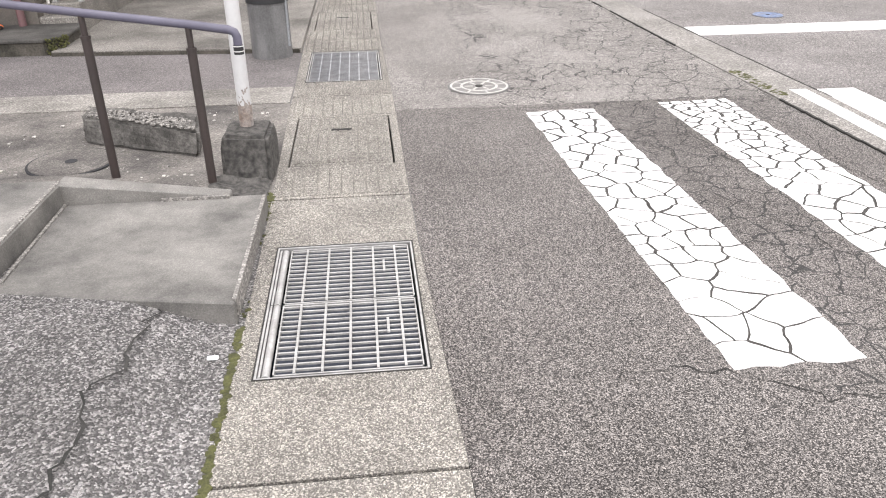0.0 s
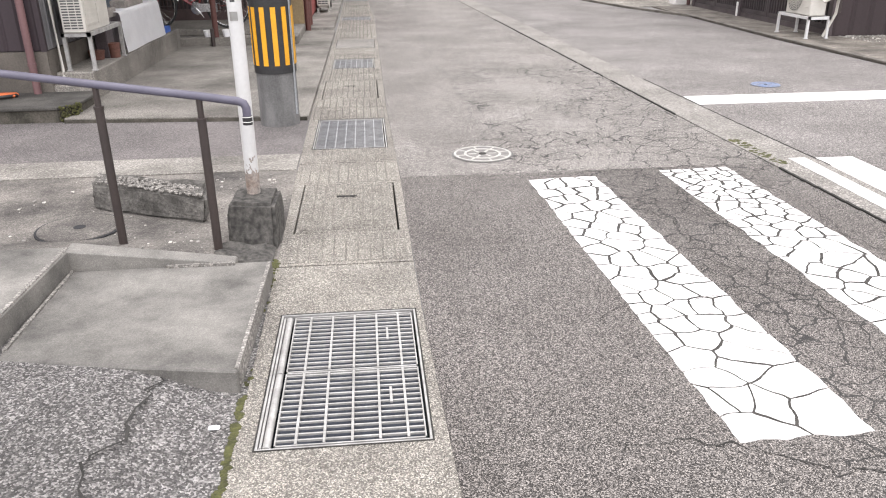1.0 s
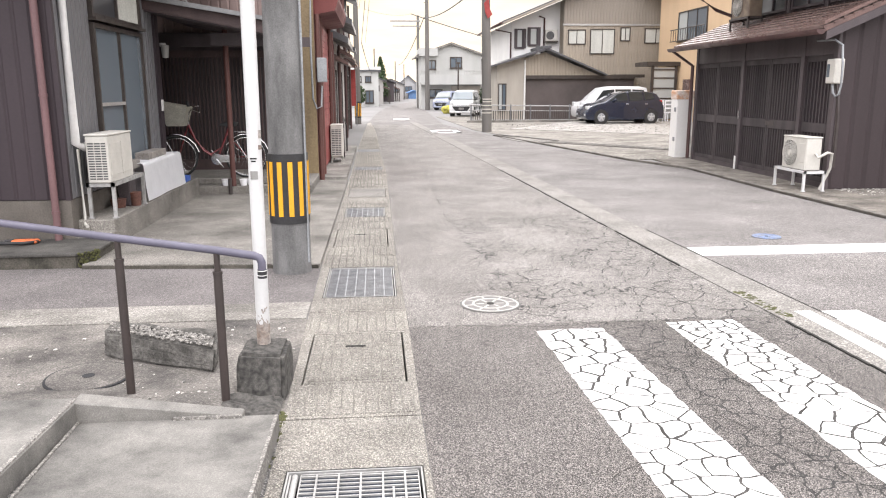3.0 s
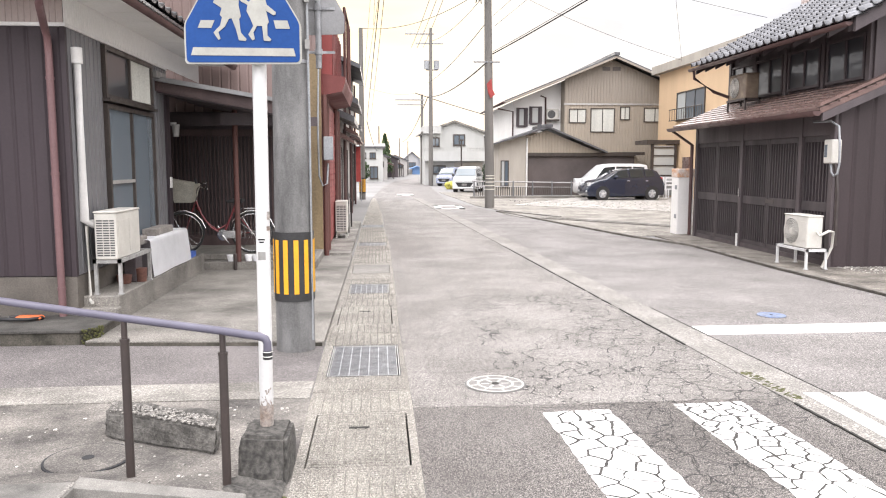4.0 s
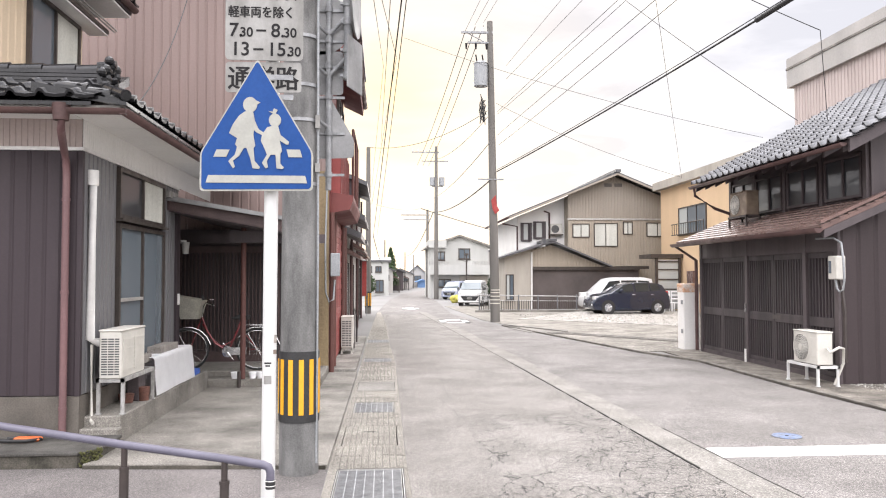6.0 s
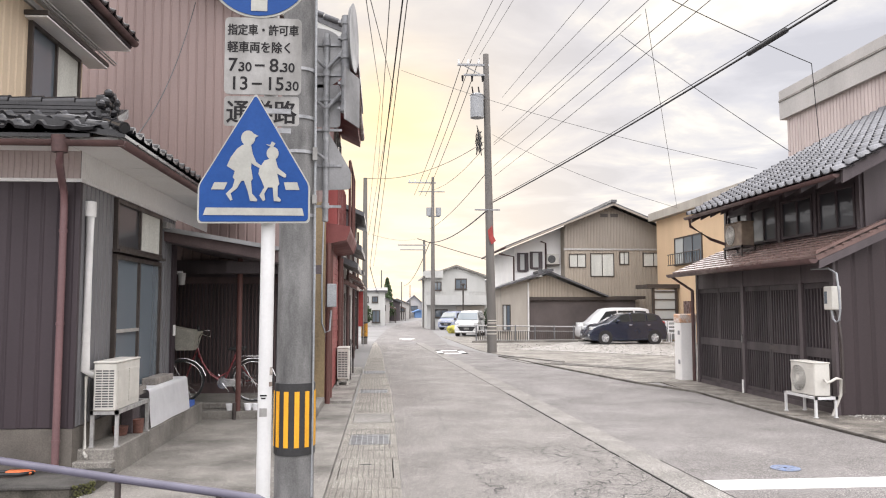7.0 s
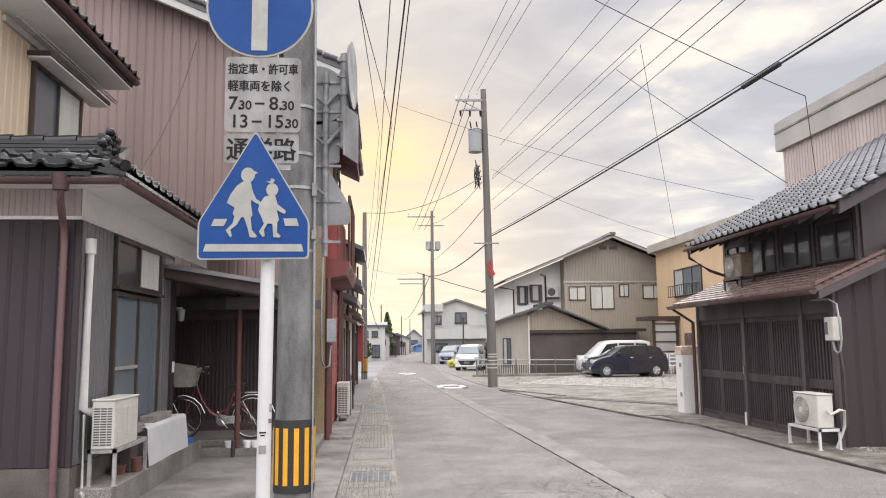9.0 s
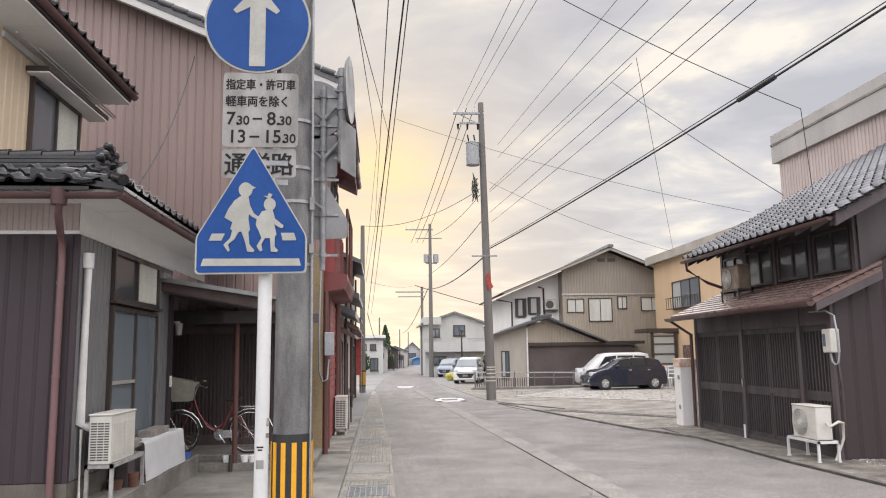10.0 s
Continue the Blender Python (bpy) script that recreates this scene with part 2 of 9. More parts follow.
M["brown_paint"] = mat("brown_coated_steel", (0.05, 0.039, 0.036), (0.038, 0.03, 0.028), 6.0, 0.45, fine=70, fine_amt=0.08, bump=0.03)
M["rail"] = mat("rail_mauve_plastic", (0.112, 0.106, 0.142), (0.09, 0.085, 0.115), 6.0, 0.38, fine=60, fine_amt=0.06, bump=0.02)
M["black"] = mat("black_plastic", (0.03, 0.03, 0.032), (0.02, 0.02, 0.02), 6.0, 0.5)
M["white_paint"] = mat("white_painted_steel", (0.60, 0.60, 0.595), (0.50, 0.50, 0.495), 4.0, 0.4, fine=50, fine_amt=0.04, bump=0.03, streak=0.3)
M["rust"] = mat("rust_peeled", (0.22, 0.17, 0.14), (0.35, 0.33, 0.31), 12.0, 0.85, fine=60, fine_amt=0.4, bump=0.4)
M["pole"] = mat("pole_concrete", (0.185, 0.183, 0.18), (0.075, 0.074, 0.073), 5.5, 0.85, fine=80, fine_amt=0.22, bump=0.2, streak=0.3)
M["pole_dark"] = mat("pole_concrete_brown", (0.17, 0.16, 0.148), (0.115, 0.108, 0.10), 2.0, 0.85, fine=80, fine_amt=0.15, bump=0.15, streak=0.12)
M["shutter"] = mat("shutter_brown", (0.105, 0.085, 0.08), (0.08, 0.066, 0.062), 1.0, 0.6, fine=30, fine_amt=0.08, bump=0.05)
M["sign_blue"] = mat("sign_blue", (0.007, 0.052, 0.21), (0.006, 0.043, 0.175), 4.0, 0.5, fine=60, fine_amt=0.08, bump=0.02, spec=0.22)
M["sign_white"] = mat("sign_white", (0.35, 0.348, 0.315), (0.28, 0.28, 0.255), 9.0, 0.5, fine=60, fine_amt=0.06, bump=0.02)
M["sign_plate"] = mat("sign_plate", (0.28, 0.276, 0.265), (0.17, 0.165, 0.155), 8.0, 0.55, fine=60, fine_amt=0.08, bump=0.03, streak=0.4)
M["sign_back"] = mat("sign_back_aluminium", (0.27, 0.27, 0.272), (0.19, 0.19, 0.192), 3.0, 0.55, metal=0.4, fine=60, fine_amt=0.1, bump=0.03)
M["yellow"] = mat("band_yellow", (0.72, 0.36, 0.02), (0.62, 0.30, 0.02), 5.0, 0.5, fine=50, fine_amt=0.08, bump=0.05)
M["siding_dark"] = mat("siding_dark_metal", (0.046, 0.034, 0.039), (0.034, 0.026, 0.030), 1.5, 0.6, fine=40, fine_amt=0.08, bump=0.04, streak=0.15, spec=0.3)
M["siding_grey"] = mat("siding_grey_metal", (0.15, 0.148, 0.155), (0.115, 0.114, 0.12), 1.5, 0.5, fine=40, fine_amt=0.08, bump=0.04, streak=0.15)
M["siding_brown"] = mat("siding_brown_metal", (0.047, 0.035, 0.037), (0.035, 0.027, 0.028), 1.0, 0.6, fine=40, fine_amt=0.12, bump=0.04, streak=0.15, spec=0.25)
M["siding_pink"] = mat("siding_rose_metal", (0.222, 0.160, 0.145), (0.178, 0.130, 0.119), 0.8, 0.55, fine=30, fine_amt=0.06, bump=0.04, streak=0.12)
M["siding_cream"] = mat("siding_cream_metal", (0.62, 0.50, 0.36), (0.52, 0.42, 0.30), 0.8, 0.55, fine=30, fine_amt=0.06, bump=0.04, streak=0.15)
M["siding_tan"] = mat("siding_tan_metal", (0.345, 0.30, 0.24), (0.29, 0.25, 0.20), 0.5, 0.6, fine=20, fine_amt=0.08, bump=0.04, streak=0.15)
M["siding_taupe"] = mat("siding_taupe_metal", (0.28, 0.245, 0.205), (0.24, 0.21, 0.175), 0.5, 0.6, fine=20, fine_amt=0.08, bump=0.04, streak=0.15)
M["foundation"] = mat("foundation_stained", (0.15, 0.133, 0.115), (0.085, 0.077, 0.068), 1.6, 0.9, fine=60, fine_amt=0.2, bump=0.15)
M["apron"] = mat("apron_stained", (0.235, 0.22, 0.197), (0.095, 0.088, 0.078), 1.1, 0.85, fine=90, fine_amt=0.35, bump=0.35, cells=140, cell_amt=0.35)
M["platform"] = mat("platform_dark_concrete", (0.095, 0.09, 0.082), (0.035, 0.033, 0.03), 2.6, 0.85, fine=90, fine_amt=0.35, bump=0.3)
M["pavement"] = mat("pavement_stained", (0.21, 0.19, 0.165), (0.075, 0.067, 0.058), 2.2, 0.9, fine=80, fine_amt=0.4, bump=0.4, cells=90, cell_amt=0.35)
M["edging"] = mat("edging_dark", (0.19, 0.175, 0.155), (0.08, 0.073, 0.064), 3.5, 0.9, fine=80, fine_amt=0.4, bump=0.5)
M["siding_pale"] = mat("siding_pale_rose", (0.50, 0.42, 0.395), (0.40, 0.335, 0.315), 0.8, 0.55, fine=30, fine_amt=0.06, bump=0.04, streak=0.12)
M["cream"] = mat("cream_render", (0.42, 0.385, 0.335), (0.31, 0.285, 0.25), 1.0, 0.85, fine=40, fine_amt=0.08, bump=0.08, streak=0.2)
M["white_wall"] = mat("white_render", (0.52, 0.52, 0.50), (0.42, 0.42, 0.40), 0.6, 0.85, fine=30, fine_amt=0.08, bump=0.08, streak=0.2)
M["orange_wall"] = mat("apricot_render", (0.64, 0.46, 0.29), (0.54, 0.39, 0.25), 0.5, 0.85, fine=30, fine_amt=0.08, bump=0.08, streak=0.2)
M["grey_wall"] = mat("grey_render", (0.45, 0.43, 0.41), (0.36, 0.345, 0.33), 0.6, 0.85, fine=30, fine_amt=0.1, bump=0.08, streak=0.2)
M["olive_wall"] = mat("weathered_ochre", (0.24, 0.18, 0.10), (0.14, 0.105, 0.065), 1.6, 0.85, fine=30, fine_amt=0.2, bump=0.1, streak=0.2)
M["red_wall"] = mat("red_panel", (0.28, 0.058, 0.053), (0.20, 0.044, 0.04), 1.2, 0.55, fine=30, fine_amt=0.1, bump=0.05, vary=0.15)
M["maroon"] = mat("maroon_fascia", (0.16, 0.04, 0.035), (0.11, 0.03, 0.028), 1.2, 0.6)
M["tile_black"] = mat("roof_tile_black", (0.020, 0.019, 0.021), (0.010, 0.010, 0.011), 3.0, 0.2, fine=40, fine_amt=0.25, bump=0.12, vary=0.35, spec=0.34, coat=0.08)
M["tile_grey"] = mat("roof_tile_grey", (0.20, 0.202, 0.214), (0.125, 0.127, 0.138), 2.0, 0.3, fine=40, fine_amt=0.2, bump=0.08, vary=0.25, spec=0.6)
M["tile_dark"] = mat("roof_tile_far", (0.10, 0.10, 0.105), (0.07, 0.07, 0.075), 1.0, 0.4, fine=20, fine_amt=0.2, bump=0.08)
M["copper"] = mat("roof_brown_metal", (0.185, 0.115, 0.10), (0.115, 0.075, 0.067), 3.0, 0.3, metal=0.3, fine=40, fine_amt=0.15, bump=0.05)
M["gutter_brown"] = mat("eaves_gutter_brown", (0.10, 0.058, 0.054), (0.068, 0.040, 0.038), 3.0, 0.45, fine=40, fine_amt=0.15, bump=0.03, spec=0.3)
M["pipe_rose"] = mat("downpipe_rose", (0.175, 0.098, 0.10), (0.13, 0.074, 0.076), 3.0, 0.45, fine=40, fine_amt=0.1, bump=0.03, streak=0.3)
M["pipe_white"] = mat("duct_white", (0.74, 0.73, 0.71), (0.62, 0.61, 0.59), 4.0, 0.5, fine=40, fine_amt=0.05, bump=0.03)
M["ac"] = mat("appliance_ivory", (0.56, 0.54, 0.495), (0.47, 0.455, 0.415), 3.0, 0.5, fine=40, fine_amt=0.05, bump=0.02)
M["ac_dark"] = mat("appliance_grille_dark", (0.09, 0.09, 0.09), (0.06, 0.06, 0.06), 6.0, 0.6)
M["ac_tan"] = mat("appliance_weathered_tan", (0.22, 0.17, 0.12), (0.12, 0.09, 0.07), 5.0, 0.6, fine=40, fine_amt=0.15, bump=0.05)
M["foam"] = mat("white_sheet", (0.87, 0.87, 0.88), (0.80, 0.80, 0.81), 4.0, 0.8, fine=60, fine_amt=0.04, bump=0.03)
M["brick_grey"] = mat("block_grey", (0.24, 0.22, 0.20), (0.17, 0.155, 0.14), 9.0, 0.9, fine=90, fine_amt=0.3, bump=0.3)
M["wood_dark"] = mat("wood_dark", (0.08, 0.064, 0.067), (0.054, 0.044, 0.047), 2.0, 0.6, fine=60, fine_amt=0.25, bump=0.1, streak=0.1)
M["wood_black"] = mat("wood_blackened", (0.058, 0.047, 0.049), (0.04, 0.033, 0.035), 2.5, 0.65, fine=60, fine_amt=0.25, bump=0.1, streak=0.1)
M["wood_brown"] = mat("wood_brown_dark", (0.085, 0.055, 0.053), (0.058, 0.04, 0.039), 2.0, 0.6, fine=60, fine_amt=0.25, bump=0.1, streak=0.1)
M["wood_red"] = mat("wood_red_brown", (0.12, 0.05, 0.042), (0.08, 0.035, 0.03), 2.0, 0.6, fine=60, fine_amt=0.25, bump=0.1, streak=0.1)
M["frame"] = mat("window_bronze", (0.075, 0.062, 0.055), (0.055, 0.047, 0.042), 4.0, 0.4, metal=0.3)
M["frame_lt"] = mat("window_aluminium", (0.45, 0.44, 0.42), (0.36, 0.35, 0.34), 4.0, 0.4, metal=0.4)
M["glass"] = glass_mat("window_glass_dark", (0.10, 0.125, 0.15))
M["glass_dim"] = glass_mat("window_glass_dim", (0.03, 0.034, 0.04), 0.3)
M["glass_pale"] = glass_mat("window_glass_frosted", (0.42, 0.44, 0.43), 0.25)
M["glass_teal"] = glass_mat("window_glass_figured", (0.15, 0.18, 0.205), 0.2)
M["curtain"] = mat("curtain_pale", (0.55, 0.55, 0.50), (0.45, 0.45, 0.41), 3.0, 0.9, streak=0.1)
M["navy"] = mat("car_paint_navy", (0.016, 0.023, 0.045), (0.013, 0.019, 0.038), 1.0, 0.22, metal=0.2, fine=300, fine_amt=0.1, bump=0.0, coat=0.8)
M["car_white"] = mat("car_paint_white", (0.72, 0.72, 0.72), (0.68, 0.68, 0.68), 1.0, 0.3, bump=0.0, coat=0.6)
M["car_glass"] = glass_mat("car_glass", (0.05, 0.058, 0.062))
M["windscreen"] = glass_mat("windscreen_glass", (0.16, 0.19, 0.20), 0.08)
M["rubber"] = mat("tyre_rubber", (0.03, 0.03, 0.03), (0.022, 0.022, 0.022), 9.0, 0.8)
M["alloy"] = mat("wheel_alloy", (0.55, 0.55, 0.56), (0.45, 0.45, 0.46), 9.0, 0.35, metal=0.7)
M["lamp_red"] = mat("lamp_red", (0.42, 0.03, 0.03), (0.35, 0.02, 0.02), 9.0, 0.2)
M["lamp_clear"] = mat("lamp_clear", (0.62, 0.63, 0.63), (0.5, 0.5, 0.5), 9.0, 0.15)
M["chrome"] = mat("chrome", (0.7, 0.7, 0.7), (0.6, 0.6, 0.6), 9.0, 0.18, metal=1.0)
M["bike_red"] = mat("bicycle_maroon", (0.20, 0.04, 0.045), (0.16, 0.03, 0.035), 9.0, 0.3, coat=0.4)
M["basket"] = mat("basket_plastic", (0.62, 0.60, 0.52), (0.52, 0.50, 0.43), 9.0, 0.6)
M["orange"] = mat("orange_plastic", (0.60, 0.15, 0.05), (0.5, 0.12, 0.04), 9.0, 0.6)
M["blue_plastic"] = mat("blue_plastic", (0.05, 0.12, 0.42), (0.04, 0.1, 0.35), 9.0, 0.5)
M["terracotta"] = mat("pot_rust", (0.16, 0.07, 0.05), (0.10, 0.05, 0.04), 9.0, 0.8)
M["moss"] = mat("moss", (0.085, 0.088, 0.028), (0.045, 0.045, 0.02), 20.0, 0.95, fine=120, fine_amt=0.5, bump=0.6)
M["leaf"] = mat("leaf_green", (0.05, 0.075, 0.03), (0.03, 0.05, 0.02), 6.0, 0.7, vary=0.2)
M["gravel"] = mat("gravel_pale", (0.33, 0.315, 0.29), (0.22, 0.208, 0.19), 2.0, 0.95, fine=40, fine_amt=0.5, bump=0.9, cells=25, cell_amt=0.6)
M["dirt"] = mat("lot_dirt", (0.255, 0.238, 0.212), (0.13, 0.12, 0.104), 1.1, 0.95, fine=60, fine_amt=0.4, bump=0.5, cells=30, cell_amt=0.45)
M["rust_metal"] = mat("pillar_rusted", (0.50, 0.25, 0.12), (0.62, 0.60, 0.57), 7.0, 0.8, fine=60, fine_amt=0.3, bump=0.3)
M["wire"] = mat("cable_black", (0.035, 0.035, 0.038), (0.03, 0.03, 0.03), 3.0, 0.6, bump=0.0)
M["ink"] = mat("sign_ink", (0.018, 0.017, 0.018), (0.028, 0.027, 0.028), 9.0, 0.85, bump=0.0, spec=0.12)
M["transformer"] = mat("transformer_grey", (0.30, 0.31, 0.32), (0.24, 0.25, 0.26), 4.0, 0.5)
M["red_tag"] = mat("red_tag", (0.34, 0.05, 0.045), (0.26, 0.04, 0.035), 9.0, 0.6)
M["blue_house"] = mat("blue_sheet", (0.16, 0.28, 0.50), (0.13, 0.23, 0.42), 1.0, 0.7)
M["yellow_net"] = mat("yellow_net", (0.50, 0.46, 0.10), (0.36, 0.33, 0.08), 9.0, 0.8)

# ---- building helpers ----
def B():
    return bmesh.new()


def box(bm, x0, x1, y0, y1, z0, z1, m=None):
    v = [bm.verts.new((x, y, z)) for x in (x0, x1) for y in (y0, y1) for z in (z0, z1)]
    f = [bm.faces.new([v[i] for i in q]) for q in ((0, 1, 3, 2), (4, 6, 7, 5), (0, 4, 5, 1), (2, 3, 7, 6), (0, 2, 6, 4), (1, 5, 7, 3))]
    if m is not None:
        for w in v:
            w.co = m @ w.co
    return f


def bev(bm, w, seg=1):
    bmesh.ops.bevel(bm, geom=list(bm.edges), offset=w, segments=seg, affect="EDGES", profile=0.6)
    return bm


def bbox(x0, x1, y0, y1, z0, z1, w=0.006, m=None):
    bm = B()
    box(bm, x0, x1, y0, y1, z0, z1)
    bev(bm, w)
    if m is not None:
        bm.transform(m)
    return bm


def rod(bm, a, b, r0, r1=None, n=10, caps=True):
    a, b = Vector(a), Vector(b)
    r1 = r0 if r1 is None else r1
    q = (b - a).to_track_quat("Z", "Y").to_matrix()
    ra, rb = [], []
    for i in range(n):
        c = Vector((math.cos(2 * math.pi * i / n), math.sin(2 * math.pi * i / n), 0))
        ra.append(bm.verts.new(a + q @ (c * r0)))
        rb.append(bm.verts.new(b + q @ (c * r1)))
    for i in range(n):
        f = bm.faces.new((ra[i], ra[(i + 1) % n], rb[(i + 1) % n], rb[i]))
        f.smooth = n > 6
    if caps:
        # own corners, so that the ends do not bend the shading of the side
        bm.faces.new([bm.verts.new(v.co) for v in ra[::-1]]), bm.faces.new([bm.verts.new(v.co) for v in rb])
    return bm


def tube(bm, pts, r, n=8):
    """A bent pipe through the points, one ring at each."""
    pts = [Vector(p) for p in pts]
    rings = []
    for i, p in enumerate(pts):
        d = (pts[min(i + 1, len(pts) - 1)] - pts[max(i - 1, 0)]).normalized()
        q = d.to_track_quat("Z", "Y").to_matrix()
        rings.append([bm.verts.new(p + q @ Vector((math.cos(2 * math.pi * k / n) * r, math.sin(2 * math.pi * k / n) * r, 0))) for k in range(n)])
    for a, b in zip(rings, rings[1:]):
        # match the rings' starts, so that the pipe does not twist
        s = min(range(n), key=lambda k: (a[0].co - b[k].co).length)
        for k in range(n):
            f = bm.faces.new((a[k], a[(k + 1) % n], b[(k + 1 + s) % n], b[(k + s) % n]))
            f.smooth = True
    bm.faces.new([bm.verts.new(v.co) for v in rings[0][::-1]]), bm.faces.new([bm.verts.new(v.co) for v in rings[-1]])
    return bm


def prism(bm, outline, axis, lo, hi):
    """Extrudes an outline of two coordinates along the named axis."""
    def at(p, v):
        return {"x": (v, p[0], p[1]), "y": (p[0], v, p[1]), "z": (p[0], p[1], v)}[axis]
    a = [bm.verts.new(at(p, lo)) for p in outline]
    b = [bm.verts.new(at(p, hi)) for p in outline]
    n = len(outline)
    for i in range(n):
        bm.faces.new((a[i], a[(i + 1) % n], b[(i + 1) % n], b[i]))
    bm.faces.new(a[::-1]), bm.faces.new(b)
    bmesh.ops.recalc_face_normals(bm, faces=list(bm.faces))
    return bm


def disc(bm, c, r, axis, lo, hi, n=24):
    return prism(bm, [(c[0] + r * math.cos(2 * math.pi * i / n), c[1] + r * math.sin(2 * math.pi * i / n)) for i in range(n)], axis, lo, hi)


def thing(name, at=(0, 0, 0), label="", category="", group="", kind=""):
    ob = new(name)
    ob.empty_display_size = 0.1
    ob.location = at
    return tagged(ob, label, category, group, kind)


def part(name, bm, material, parent=None, label="", category="", group="", kind=""):
    """Links a bmesh, given in world metres, as one mesh object under its thing or part."""
    off, p = Vector((0, 0, 0)), parent
    while p is not None:
        off += p.location
        p = p.parent
    if off.length:
        bmesh.ops.translate(bm, verts=list(bm.verts), vec=-off)
    me = bpy.data.meshes.new(name)
    bmesh.ops.recalc_face_normals(bm, faces=list(bm.faces))
    bm.to_mesh(me)
    bm.free()
    me.materials.append(material)
    ob = new(name, me)
    ob.parent = parent
    return tagged(ob, label, category, group, kind)


def ribs(bm, along, a0, a1, z0, z1, plane, out, pitch=0.09, depth=0.012, top=None):
    """A sheet of vertical ribs on a wall: along 'x' or 'y', from a0 to a1, standing out of the plane by depth. top(a) gives a sloping upper edge."""
    n = max(1, round((a1 - a0) / pitch))
    p = (a1 - a0) / n
    prof = []
    for i in range(n):
        s = a0 + i * p
        prof += [(s, 0.0), (s + p * 0.12, depth), (s + p * 0.82, depth), (s + p * 0.94, 0.0)]
    prof.append((a1, 0.0))
    lo, hi = [], []
    for s, d in prof:
        w = plane + out * d
        zt = top(s) if top else z1
        lo.append(bm.verts.new((s, w, z0) if along == "x" else (w, s, z0)))
        hi.append(bm.verts.new((s, w, zt) if along == "x" else (w, s, zt)))
    for i in range(len(prof) - 1):
        bm.faces.new((lo[i], lo[i + 1], hi[i + 1], hi[i]))
    return bm


def window(parent, along, a0, a1, z0, z1, plane, out, glass, frame_m, leaves=2, label="", sill=True, t=0.05):
    """A window of frame, sill and panes, proud of the wall by a few centimetres."""
    def bx(bm, s0, s1, d0, d1, zz0, zz1):
        w0, w1 = sorted((plane + out * d0, plane + out * d1))
        if along == "x":
            box(bm, s0, s1, w0, w1, zz0, zz1)
        else:
            box(bm, w0, w1, s0, s1, zz0, zz1)
    bm = B()
    for s0, s1, q0, q1 in ((a0, a0 + t, z0, z1), (a1 - t, a1, z0, z1), (a0 + t, a1 - t, z0, z0 + t), (a0 + t, a1 - t, z1 - t, z1)):
        bx(bm, s0, s1, 0.0, 0.055, q0, q1)
    w = part("window", bm, frame_m, parent, label)
    wid = (a1 - a0 - 2 * t) / leaves
    for i in range(leaves):
        s = a0 + t + wid * i
        bm = B()
        bx(bm, s, s + wid, 0.004, 0.014 + 0.012 * (i % 2), z0 + t, z1 - t)
        part("pane", bm, glass[i % len(glass)], w)
        if i:
            bm = B()
            bx(bm, s - t * 0.4, s + t * 0.4, 0.004, 0.045, z0 + t, z1 - t)
            part("mullion", bm, frame_m, w)
    if sill:
        bm = B()
        bx(bm, a0 - 0.04, a1 + 0.04, 0.0, 0.10, z0 - 0.035, z0)
        part("sill", bm, frame_m, w)
    return w

# ---- ground ----
def lerp_table(tab, y):
    for (a, va), (b, vb) in zip(tab, tab[1:]):
        if y <= b:
            return va + (vb - va) * max(0.0, (y - a)) / (b - a)
    return tab[-1][1]


GUT_R = [(-6.0, 0.36), (1.6, 0.312), (3.3, 0.27), (5.3, 0.268), (7.6, 0.238), (12.2, 0.247), (16.3, 0.243), (20.3, 0.16), (27.0, 0.10), (33.0, -0.02), (40.0, -0.26)]
GUT_L = [(-6.0, -0.42), (1.6, -0.43), (3.3, -0.437), (5.3, -0.47), (7.6, -0.49), (12.2, -0.468), (16.3, -0.455), (20.3, -0.48), (27.0, -0.44), (33.0, -0.40), (40.0, -0.32)]
STRIP_L = [(-6.0, 3.36), (4.0, 3.05), (6.4, 2.94), (15.0, 2.64), (26.0, 2.20), (38.0, 1.70)]


def gut_r(y):
    return lerp_table(GUT_R, y)


def gut_l(y):
    return lerp_table(GUT_L, y)


def strip_l(y):
    return lerp_table(STRIP_L, y)


def ribbon(bm, left, right, ys, z, skirt=0.0):
    """A strip of ground between two lines that run along the street."""
    a = [bm.verts.new((left(y), y, z)) for y in ys]
    b = [bm.verts.new((right(y), y, z)) for y in ys]
    for i in range(len(ys) - 1):
        bm.faces.new((a[i], b[i], b[i + 1], a[i + 1]))
    if skirt:
        for row in (a, b):
            low = [bm.verts.new((v.co.x, v.co.y, z - skirt)) for v in row]
            for i in range(len(ys) - 1):
                bm.faces.new((row[i], row[i + 1], low[i + 1], low[i]))
    return bm


YS = [-6, -3, 0, 1.6, 3.3, 5.3, 7.6, 9, 12.2, 16.3, 20.3, 22, 27, 30, 33, 36, 40]

# one sheet to the horizon, open along the gutter
bm = B()
left_e = [bm.verts.new((-1500, y, 0)) for y in YS]
gl = [bm.verts.new((gut_l(y), y, 0)) for y in YS]
gr = [bm.verts.new((gut_r(y), y, 0)) for y in YS]
right_e = [bm.verts.new((1500, y, 0)) for y in YS]
for i in range(len(YS) - 1):
    bm.faces.new((left_e[i], gl[i], gl[i + 1], left_e[i + 1]))
    bm.faces.new((gr[i], right_e[i], right_e[i + 1], gr[i + 1]))
for row, far in ((0, -1500), (-1, 2500)):
    q = [bm.verts.new((-1500, far, 0)), bm.verts.new((1500, far, 0))]
    f = [left_e[row], gl[row], gr[row], right_e[row], q[1], q[0]]
    bm.faces.new(f)
part("ground", bm, M["ground"], None, "grey asphalt ground reaching to the horizon", "ground", kind="structure")

